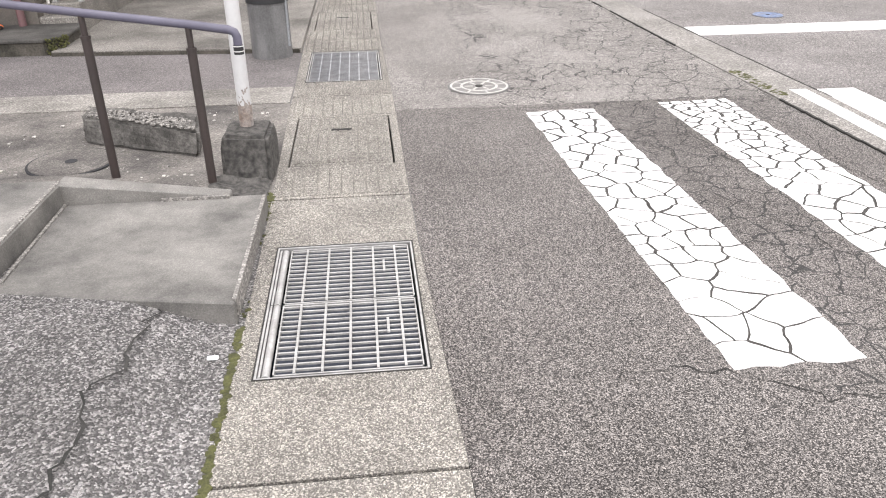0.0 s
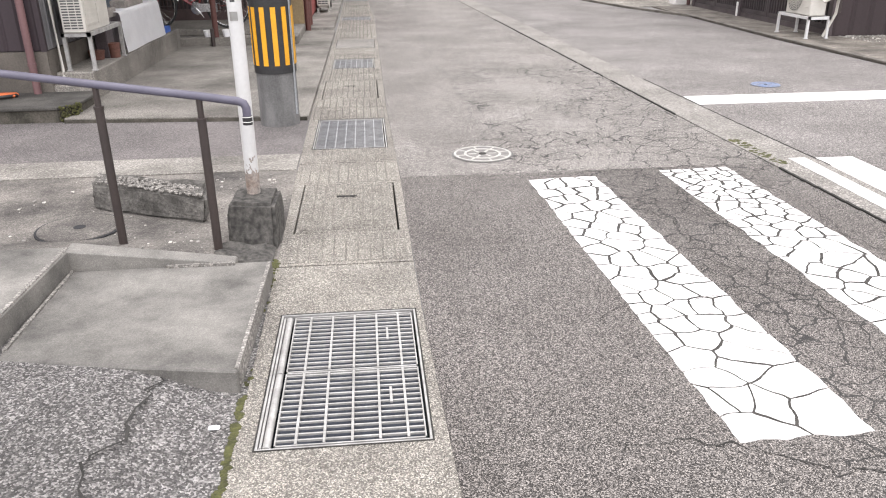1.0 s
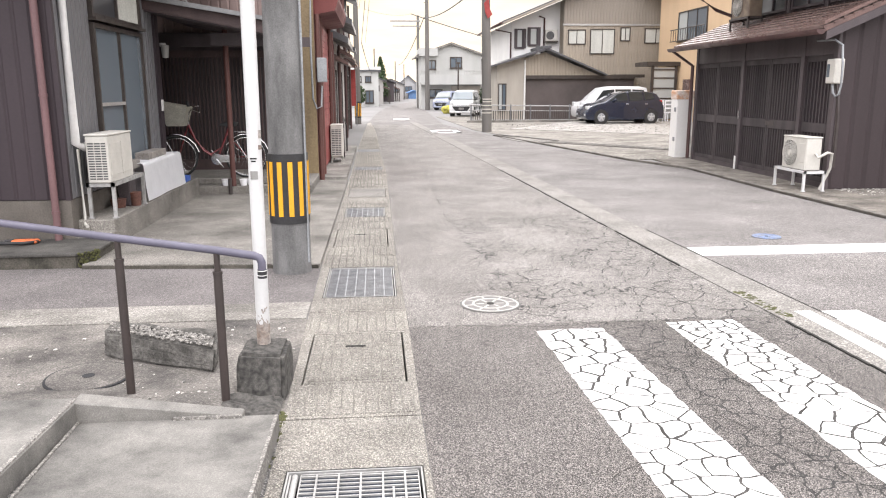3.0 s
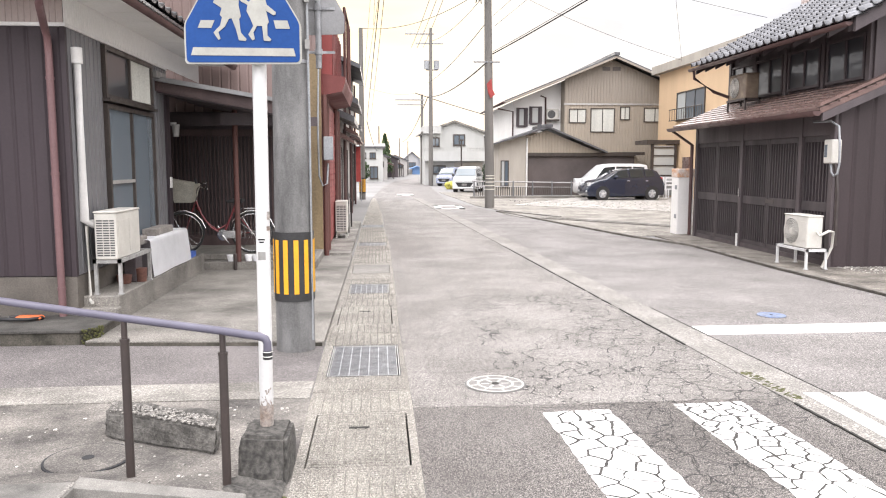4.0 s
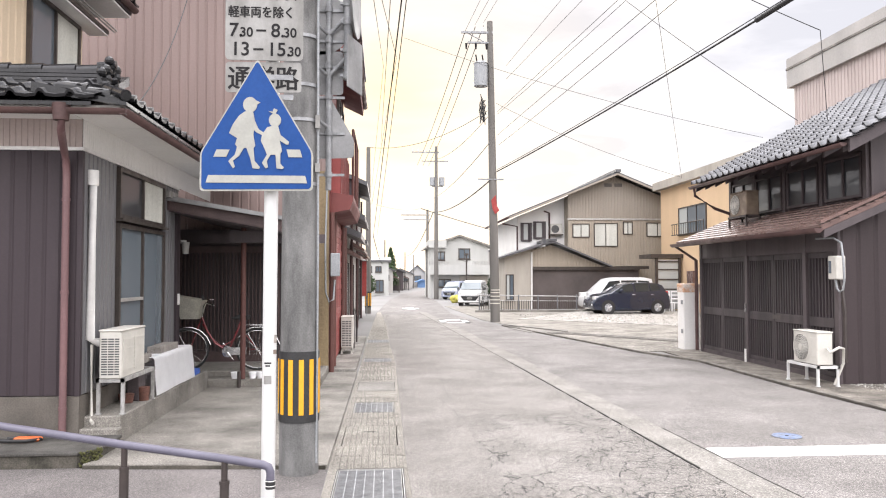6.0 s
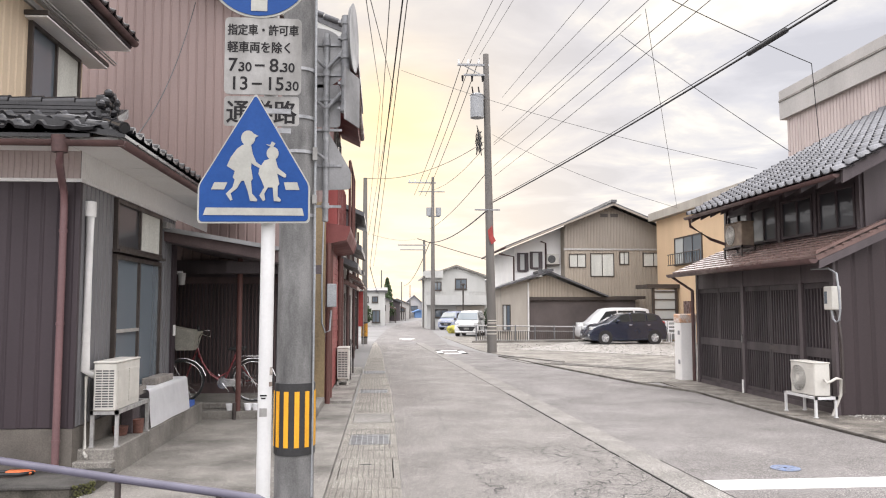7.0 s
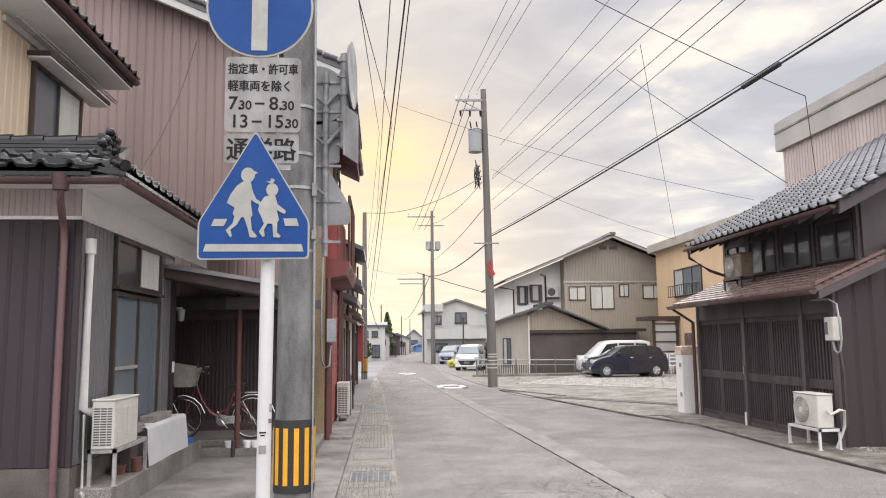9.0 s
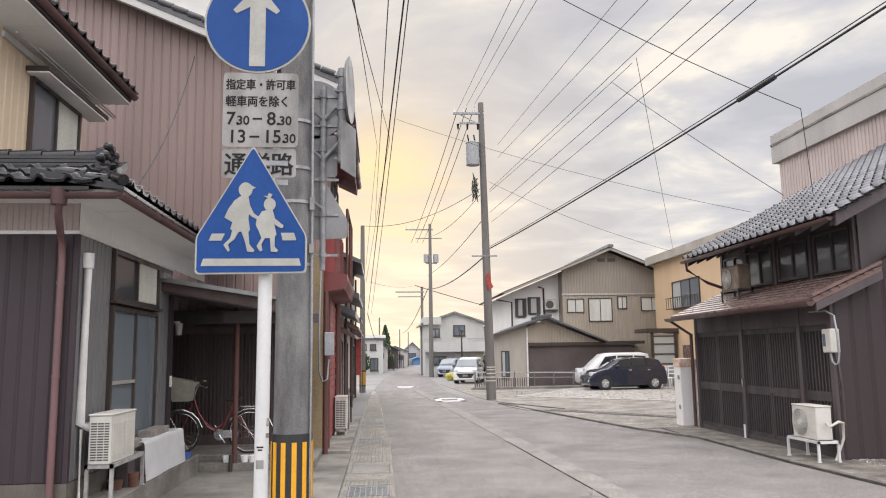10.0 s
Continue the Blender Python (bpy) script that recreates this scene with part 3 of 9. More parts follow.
# carriageway: worn asphalt between gutter and kerb strip, cracked round the crossing, smoother beyond
bm = B()
ribbon(bm, gut_r, strip_l, [5.25, 5.6, 6.4, 7.4, 9, 12, 15, 18, 22, 26, 30, 33, 36], 0.004)
part("road", bm, M["asphalt"], None, "worn grey asphalt road with white stone chips", "road", kind="structure")
bm = B()
ribbon(bm, gut_r, strip_l, [-6, -3, 0, 1.6, 3, 4.2, 5.25], 0.004)
part("road", bm, M["asphalt_near"], None, "cracked grey asphalt round the pedestrian crossing", "road", kind="structure")
bm = B()
ribbon(bm, lambda y: strip_l(y) + 0.38, lambda y: 60 if y < 8.6 else lerp_table([(8.0, 6.62), (11.8, 6.46), (15.4, 6.50), (17.3, 5.87), (22, 5.0), (27.3, 4.16), (36, 3.2)], y), [-6, 0, 4, 7.4, 8.59, 8.6, 9.7, 11.8, 15.4, 17.3, 22, 27.3, 36], 0.004)
part("road", bm, M["asphalt_pale"], None, "pale smooth asphalt lane beside the concrete kerb strip", "road", kind="structure")
bm = B()
ribbon(bm, lambda y: lerp_table([(36, -0.45), (60, 0.4), (77, 1.6), (91, 3.7), (130, 8.0), (200, 16)], y), lambda y: lerp_table([(36, 3.2), (60, 3.9), (77, 5.0), (91, 7.2), (130, 12.5), (200, 22)], y), [36, 60, 77, 91, 130, 200], 0.004)
part("road", bm, M["asphalt_pale"], None, "pale asphalt street running on between the houses", "road", kind="structure")
# kerb strip with a dark open joint on the near side
bm = B()
ribbon(bm, strip_l, lambda y: strip_l(y) + 0.38, [-6, 0, 4, 6.4, 9, 12, 15, 20, 26, 32, 38], 0.012, skirt=0.03)
strip = part("kerb_strip", bm, M["strip"], None, "weathered concrete drain strip flush in the road", "kerb", kind="structure")
bm = B()
rj = random.Random(4)
yy = 3.0
while yy < 15.5:
    w = 0.006 + 0.009 * rj.random()
    x = strip_l(yy)
    if rj.random() < 0.93 and not 5.0 < yy < 6.9:
        box(bm, x - w - 0.004, x + 0.002, yy, yy + 0.16, 0.0, 0.0145)
    yy += 0.15
yy = 5.1
while yy < 8.6:
    x = strip_l(yy) + 0.38
    box(bm, x - 0.002, x + 0.006 + 0.005 * rj.random(), yy, yy + 0.16, 0.0, 0.0145)
    yy += 0.15
part("joint", bm, M["crack"], strip, "dark open joint along the strip")
bm = B()
for k in range(60):
    y = 5.2 + rj.random() * 0.75
    bmesh.ops.create_icosphere(bm, subdivisions=1, radius=0.012 + 0.012 * rj.random(), matrix=Matrix.Translation((strip_l(y) + 0.02 + 0.09 * rj.random(), y, 0.010)) @ Matrix.Diagonal((1, 1, 0.4, 1)))
tagged(part("moss", bm, M["moss"], strip), kind="stuff")

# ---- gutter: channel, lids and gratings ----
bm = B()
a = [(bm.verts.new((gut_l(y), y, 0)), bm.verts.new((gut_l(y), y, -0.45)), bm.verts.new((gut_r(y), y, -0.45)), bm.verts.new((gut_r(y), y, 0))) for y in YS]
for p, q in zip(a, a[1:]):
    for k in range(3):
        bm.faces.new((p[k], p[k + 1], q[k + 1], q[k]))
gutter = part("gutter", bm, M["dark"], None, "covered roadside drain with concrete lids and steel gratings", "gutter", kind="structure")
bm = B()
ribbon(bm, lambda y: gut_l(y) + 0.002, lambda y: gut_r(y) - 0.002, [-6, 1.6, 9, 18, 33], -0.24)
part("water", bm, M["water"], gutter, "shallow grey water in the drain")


def tooling(lid, left, right, y0, y1, z, n=10):
    """Rows of small raised blocks in columns along a lid."""
    # darker sheet under the blocks puts the grooves' shade into the colour
    bm = B()
    prism(bm, [(left(y0), y0), (right(y0), y0), (right(y1), y1), (left(y1), y1)], "z", z - 0.004, z + 0.0006)
    part("groove_dirt", bm, M["lid_groove_shade"] if y0 > 5.8 else M["lid_groove_pale"], lid)
    r = random.Random(int(y0 * 100))
    vs, fs = [], []
    for i in range(n):
        s = y0
        while s < y1 - 0.02:
            w = (right(s) - left(s)) / n
            x = left(s) + w * (i + 0.5)
            h = z + 0.0045 + 0.001 * r.random()
            d, e = w * (0.425 + 0.04 * r.random()), 0.0265 + 0.002 * r.random()
            b = len(vs)
            vs += [(x - d, s, z), (x + d, s, z), (x + d, s + e, z), (x - d, s + e, z), (x - d * 0.86, s + 0.002, h), (x + d * 0.86, s + 0.002, h), (x + d * 0.86, s + e - 0.002, h), (x - d * 0.86, s + e - 0.002, h)]
            fs += [(b + 4, b + 5, b + 6, b + 7), (b, b + 1, b + 5, b + 4), (b + 1, b + 2, b + 6, b + 5), (b + 2, b + 3, b + 7, b + 6), (b + 3, b, b + 4, b + 7)]
            s += 0.029
    me = bpy.data.meshes.new("tooling")
    off = lid.location + gutter.location
    me.from_pydata([(v[0] - off.x, v[1] - off.y, v[2] - off.z) for v in vs], [], fs)
    me.materials.append(M["lid"])
    ob = new("tooling", me)
    ob.parent = lid
    tagged(ob, kind="stuff")


def lid_piece(y0, y1, hole=None, groove=True):
    """A concrete lid, with an opening for a grating or a loose cover where hole is given, and ribs of rough tooling along it."""
    bm = B()
    e = 0.007
    def quad(xa0, xb0, xa1, xb1, s0, s1):
        pts = [(xa0, s0), (xb0, s0), (xb1, s1), (xa1, s1)]
        prism(bm, pts, "z", -0.085, 0.008)
    k = 0.002
    l0, l1, r0, r1 = gut_l(y0) + k, gut_l(y1) + k, gut_r(y0) - k, gut_r(y1) - k
    if not hole:
        quad(l0, r0, l1, r1, y0 + e, y1 - e)
    else:
        hx0, hx1, h0, h1 = hole
        if h0 > y0 + 2 * e:
            quad(l0, r0, gut_l(h0) + k, gut_r(h0) - k, y0 + e, h0)
        if h1 < y1 - 2 * e:
            quad(gut_l(h1) + k, gut_r(h1) - k, l1, r1, h1, y1 - e)
        quad(gut_l(h0) + k, hx0, gut_l(h1) + k, hx0, h0, h1)
        quad(hx1, gut_r(h0) - k, hx1, gut_r(h1) - k, h0, h1)
    lid = part("lid", bm, M["lid"], gutter)
    if groove:
        # tooled ridges that run along the lid, with groove shade coloured in between them
        if not hole:
            tooling(lid, lambda y: gut_l(y) + 0.03, lambda y: gut_r(y) - 0.03, y0 + 0.04, y1 - 0.04, 0.008)
        else:
            for a, b in ((y0 + 0.04, hole[2] - 0.03), (hole[3] + 0.03, y1 - 0.04)):
                if b - a > 0.1:
                    tooling(lid, lambda y: gut_l(y) + 0.03, lambda y: gut_r(y) - 0.03, a, b, 0.008)
    return lid


def loose_cover(x0, x1, y0, y1):
    lid = part("cover", bbox(x0 + 0.010, x1 - 0.012, y0 + 0.010, y1 - 0.010, -0.06, 0.009, 0.004), M["lid"], gutter, "loose concrete lid with a lifting slot")
    # dark bar on the lid imitates the shade inside a lifting slot
    bm = B()
    c = (x0 + x1) / 2
    box(bm, c - 0.075, c + 0.055, (y0 + y1) / 2 + 0.16, (y0 + y1) / 2 + 0.19, 0.006, 0.0152)
    part("lifting_slot", bm, M["crack"], lid)
    tooling(lid, lambda y: x0 + 0.03, lambda y: x1 - 0.03, y0 + 0.04, y1 - 0.04, 0.009, 9)


def grating(x0, x1, y0, y1, cols, halves, pitch, label):
    g = thing("drain_grating", ((x0 + x1) / 2, (y0 + y1) / 2, 0), label, "grating", "drain gratings")
    bm = B()
    t = 0.008
    for q in ((x0, x1, y0, y0 + t), (x0, x1, y1 - t, y1), (x0, x0 + t, y0 + t, y1 - t), (x1 - t, x1, y0 + t, y1 - t)):
        box(bm, *q, -0.05, 0.009)
    part("frame", bm, M["galv_light"], g, "angle steel frame set in the lid")
    bm = B()
    for q in ((x0 - 0.006, x1 + 0.006, y0 - 0.006, y0), (x0 - 0.006, x1 + 0.006, y1, y1 + 0.006), (x0 - 0.006, x0, y0, y1), (x1, x1 + 0.006, y0, y1)):
        box(bm, *q, -0.02, 0.0105)
    part("bedding_joint", bm, M["crack"], g)
    for h in range(halves):
        s0 = y0 + 0.018 + (y1 - y0 - 0.036) * h / halves
        s1 = y0 + 0.018 + (y1 - y0 - 0.036) * (h + 1) / halves - 0.006
        xa, xb = x0 + 0.045 * (halves > 1) + 0.016, x1 - 0.018
        panel = thing("panel", (0, 0, 0))
        panel.parent = g
        panel.location = (0, 0, 0)
        bm = B()
        if halves > 1:
            rod(bm, (x0 + 0.036, s0, -0.006), (x0 + 0.036, s1, -0.006), 0.015)
            box(bm, x0 + 0.012, x0 + 0.02, s0, s1, -0.04, 0.006)
        for q in ((xa, xb, s0, s0 + 0.006), (xa, xb, s1 - 0.006, s1), (xa, xa + 0.005, s0, s1), (xb - 0.005, xb, s0, s1)):
            box(bm, *q, -0.04, 0.007)
        rim = part("rim", bm, M["galv_light"], panel)
        for i in range(1, cols):
            x = xa + (xb - xa) * ((i - 0.25) / (cols - 0.6) if halves > 1 else i / cols)
            bm = B()
            box(bm, x - 0.0045, x + 0.0045, s0 + 0.008, s1 - 0.008, -0.012, 0.0085)
            part("bearing_bar", bm, M["galv_light"] if halves > 1 else M["galv"], panel)
        s = s0 + pitch
        while s < s1 - pitch * 0.5:
            bm = B()
            w = 0.0037 if halves > 1 else pitch * 0.27
            box(bm, xa + 0.004, xb - 0.004, s - w, s + w, -0.003 if halves > 1 else -0.022, 0.005)
            part("cross_bar", bm, M["galv_light"] if halves > 1 else M["galv_dark"], panel)
            if halves > 1:
                # web colour carries the gap's shade and its blue sky reflection
                bm = B()
                box(bm, xa + 0.008, xb - 0.008, s - 0.002, s + 0.002, -0.028, -0.003)
                part("web", bm, M["galv_web"], panel)
            s += pitch
        if halves > 1:
            bm = B()
            xh = xa + (xb - xa) * 0.78
            box(bm, xh - 0.005, xh + 0.005, (s0 + s1) / 2 - 0.01, (s0 + s1) / 2 + 0.09, 0.004, 0.010)
            part("grip", bm, M["galv_light"], panel)
    return g


lid_piece(-6.0, -2.2, groove=False)
lid_piece(-2.2, -0.24, groove=False)
lid_piece(-0.24, 1.72, groove=False)
lid_piece(1.72, 3.74, (-0.36, 0.238, 2.21, 3.19), groove=False)
lid_piece(3.74, 5.66, (-0.397, 0.216, 4.21, 5.13))
loose_cover(-0.397, 0.216, 4.21, 5.13)
lid_piece(5.66, 7.62, (-0.396, 0.199, 6.07, 7.115))
lid_piece(7.62, 9.6, (-0.425, 0.172, 8.08, 9.12))
loose_cover(-0.425, 0.172, 8.08, 9.12)
lid_piece(9.6, 11.3, (-0.38, 0.158, 10.04, 10.84))
lid_piece(11.3, 13.15, (-0.406, 0.196, 11.92, 12.91), groove=False)
part("cover", bbox(-0.398, 0.188, 11.93, 12.90, -0.06, 0.012, 0.004), M["strip"], gutter, "paler replaced concrete lid")
lid_piece(13.15, 15.2)
lid_piece(15.2, 17.35, (-0.42, 0.176, 15.97, 16.67))
lid_piece(17.35, 19.3)
lid_piece(19.3, 21.7, (-0.465, 0.153, 20.6, 21.53))
lid_piece(21.7, 23.2)
for k in range(8):
    lid_piece(23.2 + 1.9 * k, 25.1 + 1.9 * k, groove=k < 2)
grating(-0.36, 0.238, 2.21, 3.19, 6, 2, 0.0345, "two-leaf galvanised steel grating in the concrete drain")
grating(-0.396, 0.199, 6.07, 7.115, 7, 1, 0.026, "galvanised steel grating with pale bearing bars")
grating(-0.38, 0.158, 10.04, 10.84, 7, 1, 0.05, "galvanised steel grating with pale bearing bars")
grating(-0.42, 0.176, 15.97, 16.67, 7, 1, 0.08, "galvanised steel grating further along the drain")
grating(-0.465, 0.153, 20.6, 21.53, 7, 1, 0.1, "galvanised steel grating far along the drain")

# moss in the seam between drain and forecourt
bm = B()
for k in range(420):
    y = 1.5 + rj.random() * 2.35
    w = 0.022 if y < 2.6 else 0.05
    if 2.55 < y < 3.5 and rj.random() < 0.9:
        continue
    bmesh.ops.create_icosphere(bm, subdivisions=1, radius=0.007 + 0.011 * rj.random(), matrix=Matrix.Translation((-0.43 - w * rj.random(), y, 0.004)) @ Matrix.Diagonal((1, 1, 0.5, 1)))
part("moss", bm, M["moss"], None, "green moss growing in the seam beside the drain", "moss", kind="stuff")


# ---- road markings ----
def clip_poly(poly, p, n):
    """Keeps the side of a polygon where (q - p) . n <= 0."""
    out = []
    for i in range(len(poly)):
        a, b = poly[i], poly[(i + 1) % len(poly)]
        da, db = (a[0] - p[0]) * n[0] + (a[1] - p[1]) * n[1], (b[0] - p[0]) * n[0] + (b[1] - p[1]) * n[1]
        if da <= 0:
            out.append(a)
        if (da < 0 < db) or (db < 0 < da):
            f = da / (da - db)
            out.append((a[0] + (b[0] - a[0]) * f, a[1] + (b[1] - a[1]) * f))
    return out


def cracked_bar(corners, sites, seed, gap, squeeze=1.0):
    """A painted bar broken into the plates between the cracks."""
    r = random.Random(seed)
    cx = [c[0] for c in corners]
    cy = [c[1] for c in corners]
    bar = thing("crossing_bar", (sum(cx) / 4, sum(cy) / 4, 0), "white painted crossing bar broken up by cracks in the asphalt", "road marking", "crossing bars", "structure")
    # dark sheet under the plates, coloured as the shade deep in the cracks
    bm = B()
    prism(bm, [(c[0] + 0.02 * (1 if k in (0, 3) else -1), c[1] + 0.012 * (1 if k < 2 else -1)) for k, c in enumerate(corners)], "z", 0.003, 0.0052)
    part("crack_bed", bm, M["crack_bed"], bar, "dark sheet standing in for the shade deep in the cracks")
    pts = []
    for k in range(sites):
        u, v = r.random(), r.random() ** squeeze
        a = [corners[0][i] + (corners[1][i] - corners[0][i]) * u for i in (0, 1)]
        b = [corners[3][i] + (corners[2][i] - corners[3][i]) * u for i in (0, 1)]
        pts.append((a[0] + (b[0] - a[0]) * v, a[1] + (b[1] - a[1]) * v))
    lo_x = lambda y: corners[0][0] + (corners[3][0] - corners[0][0]) * (y - corners[0][1]) / (corners[3][1] - corners[0][1])
    hi_x = lambda y: corners[1][0] + (corners[2][0] - corners[1][0]) * (y - corners[1][1]) / (corners[2][1] - corners[1][1])
    # even the sites out a little
    for _ in range(5):
        for i in range(len(pts)):
            fx = fy = 0.0
            for j in range(len(pts)):
                if i != j:
                    d = (pts[i][0] - pts[j][0], pts[i][1] - pts[j][1])
                    ln = max(0.02, math.hypot(*d))
                    if ln < 0.17:
                        fx, fy = fx + d[0] / ln * (0.17 - ln) * 0.2, fy + d[1] / ln * (0.17 - ln) * 0.2
            y = min(max(pts[i][1] + fy, corners[0][1] + 0.03), corners[2][1] - 0.03)
            pts[i] = (min(max(pts[i][0] + fx, lo_x(y) + 0.02), hi_x(y) - 0.02), y)
    for i, p in enumerate(pts):
        poly = list(corners)
        for j, q in enumerate(pts):
            if i == j:
                continue
            d = (q[0] - p[0], q[1] - p[1])
            ln = math.hypot(*d)
            if ln > 1.4:
                continue
            n = (d[0] / ln, d[1] / ln)
            g = gap * (0.7 + 0.45 * ((i * 7 + j * 7 + i * j * 3) % 11) / 10)
            g *= 0.8 + 0.3 * (p[1] + q[1] - 4.2) / 2
            poly = clip_poly(poly, ((p[0] + q[0]) / 2 - n[0] * g, (p[1] + q[1]) / 2 - n[1] * g), n)
            if len(poly) < 3:
                break
        if len(poly) < 3:
            continue
        # edges wander with one shared field, so that neighbouring plates keep their crack
        rough = []
        for k in range(len(poly)):
            a, b = poly[k], poly[(k + 1) % len(poly)]
            m = max(1, int(math.dist(a, b) / 0.013))
            for s in range(m):
                f = s / m
                x, y = a[0] + (b[0] - a[0]) * f, a[1] + (b[1] - a[1]) * f
                e = min(1.0, 0.5 + 4 * min(abs(x - lo_x(y)), abs(x - hi_x(y))))
                q1, q2 = Vector((x * 9, y * 9, seed)), Vector((x * 34, y * 34, seed))
                dx = 0.028 * noise.noise(q1) + 0.004 * noise.noise(q2)
                dy = 0.028 * noise.noise(q1 + Vector((7, 3, 1))) + 0.004 * noise.noise(q2 + Vector((7, 3, 1)))
                rough.append((x + dx * e, y + dy * e))
        bm = B()
        prism(bm, rough, "z", 0.003, 0.0062 + 0.0007 * r.random())
        part("paint_plate", bm, M["paint"], bar)
    return bar


cracked_bar([(1.26, 2.08), (1.75, 2.09), (1.63, 5.09), (1.15, 5.06)], 74, 11, 0.0062, 0.85)
cracked_bar([(2.24, 2.1), (2.73, 2.1), (2.63, 5.19), (2.12, 5.17)], 100, 5, 0.0064, 0.75)
for x0, seed in ((3.18, 3), (4.2, 4), (5.25, 6)):
    bar = thing("crossing_bar", (x0 + 0.25, 3.7, 0), "white painted crossing bar with a scuffed grey streak", "road marking", "crossing bars", "structure")
    bm = B()
    box(bm, x0 + 0.13, x0 + 0.20, 2.3, 5.28, 0.003, 0.0138)
    part("worn_streak", bm, M["strip"], bar, "grey streak worn through the paint")
    bm = B()
    box(bm, x0, x0 + 0.13, 2.3, 5.33, 0.003, 0.0145)
    part("scuffed_edge", bm, M["paint_worn"], bar)
    bm = B()
    box(bm, x0 + 0.20, x0 + 0.49, 2.3, 5.31, 0.003, 0.0145)
    part("paint", bm, M["paint"], bar)
bm = B()
box(bm, 3.32, 6.55, 7.30, 7.70, 0.003, 0.009)
part("stop_line", bm, M["paint"], None, "broad white stop line across the lane", "road marking", kind="structure")
for y0, y1, x0, x1 in ((29.0, 31.2, 2.2, 3.3), (41.5, 43.5, 1.0, 1.9)):
    bm = B()
    t = 0.22
    for q in ((x0, x1, y0, y0 + t * 2), (x0, x1, y1 - t * 2, y1), (x0, x0 + t, y0, y1), (x1 - t, x1, y0, y1)):
        box(bm, *q, 0.003, 0.0175)
    part("road_mark", bm, M["paint"], None, "white painted box marking on the road", "road marking", kind="structure")
bm = B()
for k in range(9):
    y = 9.5 + k * 1.6
    box(bm, 0.95 + 0.02 * k, 0.956 + 0.02 * k, y, y + 0.8 + 0.5 * (k % 2), 0.003, 0.0055)
part("road_seam", bm, M["crack"], None, "dark seam between two strips of asphalt", "road seam", kind="structure")


# ---- manholes ----
def manhole(x, y, r, top, rim, line, label, name="manhole_cover"):
    """A round cover with raised pale rings, ribs between them and a lifting hole."""
    g = thing(name, (x, y, 0), label, "manhole cover", "manhole covers")
    bm = B()
    disc(bm, (x, y), r, "z", -0.02, 0.007, 48)
    part("frame_ring", bm, rim, g)
    bm = B()
    disc(bm, (x, y), r * 0.95, "z", 0.0, 0.010, 48)
    cover = part("cover", bm, top, g)

    def ring(r0, r1):
        bm = B()
        n = 40
        rows = []
        for k in range(n):
            c, d = math.cos(2 * math.pi * k / n), math.sin(2 * math.pi * k / n)
            rows.append([bm.verts.new((x + q * c, y + q * d, z)) for q, z in ((r0, 0.009), (r0, 0.0135), (r1, 0.0135), (r1, 0.009))])
        for k in range(n):
            a, b = rows[k], rows[(k + 1) % n]
            for e in range(3):
                bm.faces.new((a[e], b[e], b[e + 1], a[e + 1]))
        part("raised_ring", bm, line, cover)

    ring(r * 0.86, r * 0.93)
    ring(r * 0.52, r * 0.60)
    for k in range(8):
        a = 2 * math.pi * k / 8 + 0.2
        bm = B()
        m = Matrix.Translation((x, y, 0)) @ Matrix.Rotation(a, 4, "Z")
        box(bm, r * 0.61, r * 0.855, -r * 0.028, r * 0.028, 0.009, 0.013, m)
        part("rib", bm, line, cover)
    for k in range(6):
        a = 2 * math.pi * k / 6
        bm = B()
        m = Matrix.Translation((x, y, 0)) @ Matrix.Rotation(a, 4, "Z")
        box(bm, r * 0.20, r * 0.46, -r * 0.035, r * 0.035, 0.009, 0.013, m)
        part("rib", bm, line, cover)
    # lifting hole drawn as a dark disc, its shade given by colour
    bm = B()
    disc(bm, (x, y), r * 0.12, "z", 0.008, 0.0142, 12)
    part("lifting_hole", bm, M["crack"], cover)
    return g


manhole(0.93, 5.77, 0.24, M["iron"], M["iron_dark"], M["iron_pale"], "pale round iron manhole cover with a cast pattern")
manhole(4.46, 8.2, 0.165, M["blue_iron"], M["iron_dark"], M["blue_iron"], "blue round water valve cover in the road", "valve_cover")

# ---- forecourt in front of the houses ----
bm = B()
ribbon(bm, lambda y: -14, lambda y: gut_l(y) - 0.004, [5.95, 6.4, 7.4], 0.004)
part("forecourt", bm, M["asphalt_mauve"], None, "patched brownish asphalt in front of the apron", "forecourt", kind="structure")
bm = B()
box(bm, -14, -0.482, 5.52, 5.95, -0.02, 0.012)
part("forecourt_strip", bm, M["concrete_old"], None, "worn concrete strip across the forecourt", "forecourt", kind="structure")
# coarse asphalt that swells up towards the raised slabs
def swell(x, y):
    t = min(1.0, max(0.0, (-0.50 - x) / 0.42))
    return 0.004 + 0.088 * t * t * (3 - 2 * t) * min(1.0, max(0.0, (4.3 - y) / 0.5))
bm = B()
xs = [-0.424, -0.47, -0.55, -0.65, -0.75, -0.85, -0.95, -1.1, -1.4, -2, -4, -14]
ys = [-6, -2, 0, 1, 1.5, 2, 2.4, 2.8, 3.2, 3.6, 3.9, 4.1, 4.3, 4.7, 5.1, 5.52]
gv = [[bm.verts.new((x, y, swell(x, y) + 0.006 * noise.noise((x * 3, y * 3, 0)) * (x < -0.5))) for x in xs] for y in ys]
for i in range(len(ys) - 1):
    for j in range(len(xs) - 1):
        f = bm.faces.new((gv[i][j], gv[i + 1][j], gv[i + 1][j + 1], gv[i][j + 1]))
        f.smooth, f.material_index = True, int(ys[i] > 3.55)
fc = part("forecourt", bm, M["asphalt_rough"], None, "coarse crumbling asphalt of the forecourt", "forecourt", kind="structure")
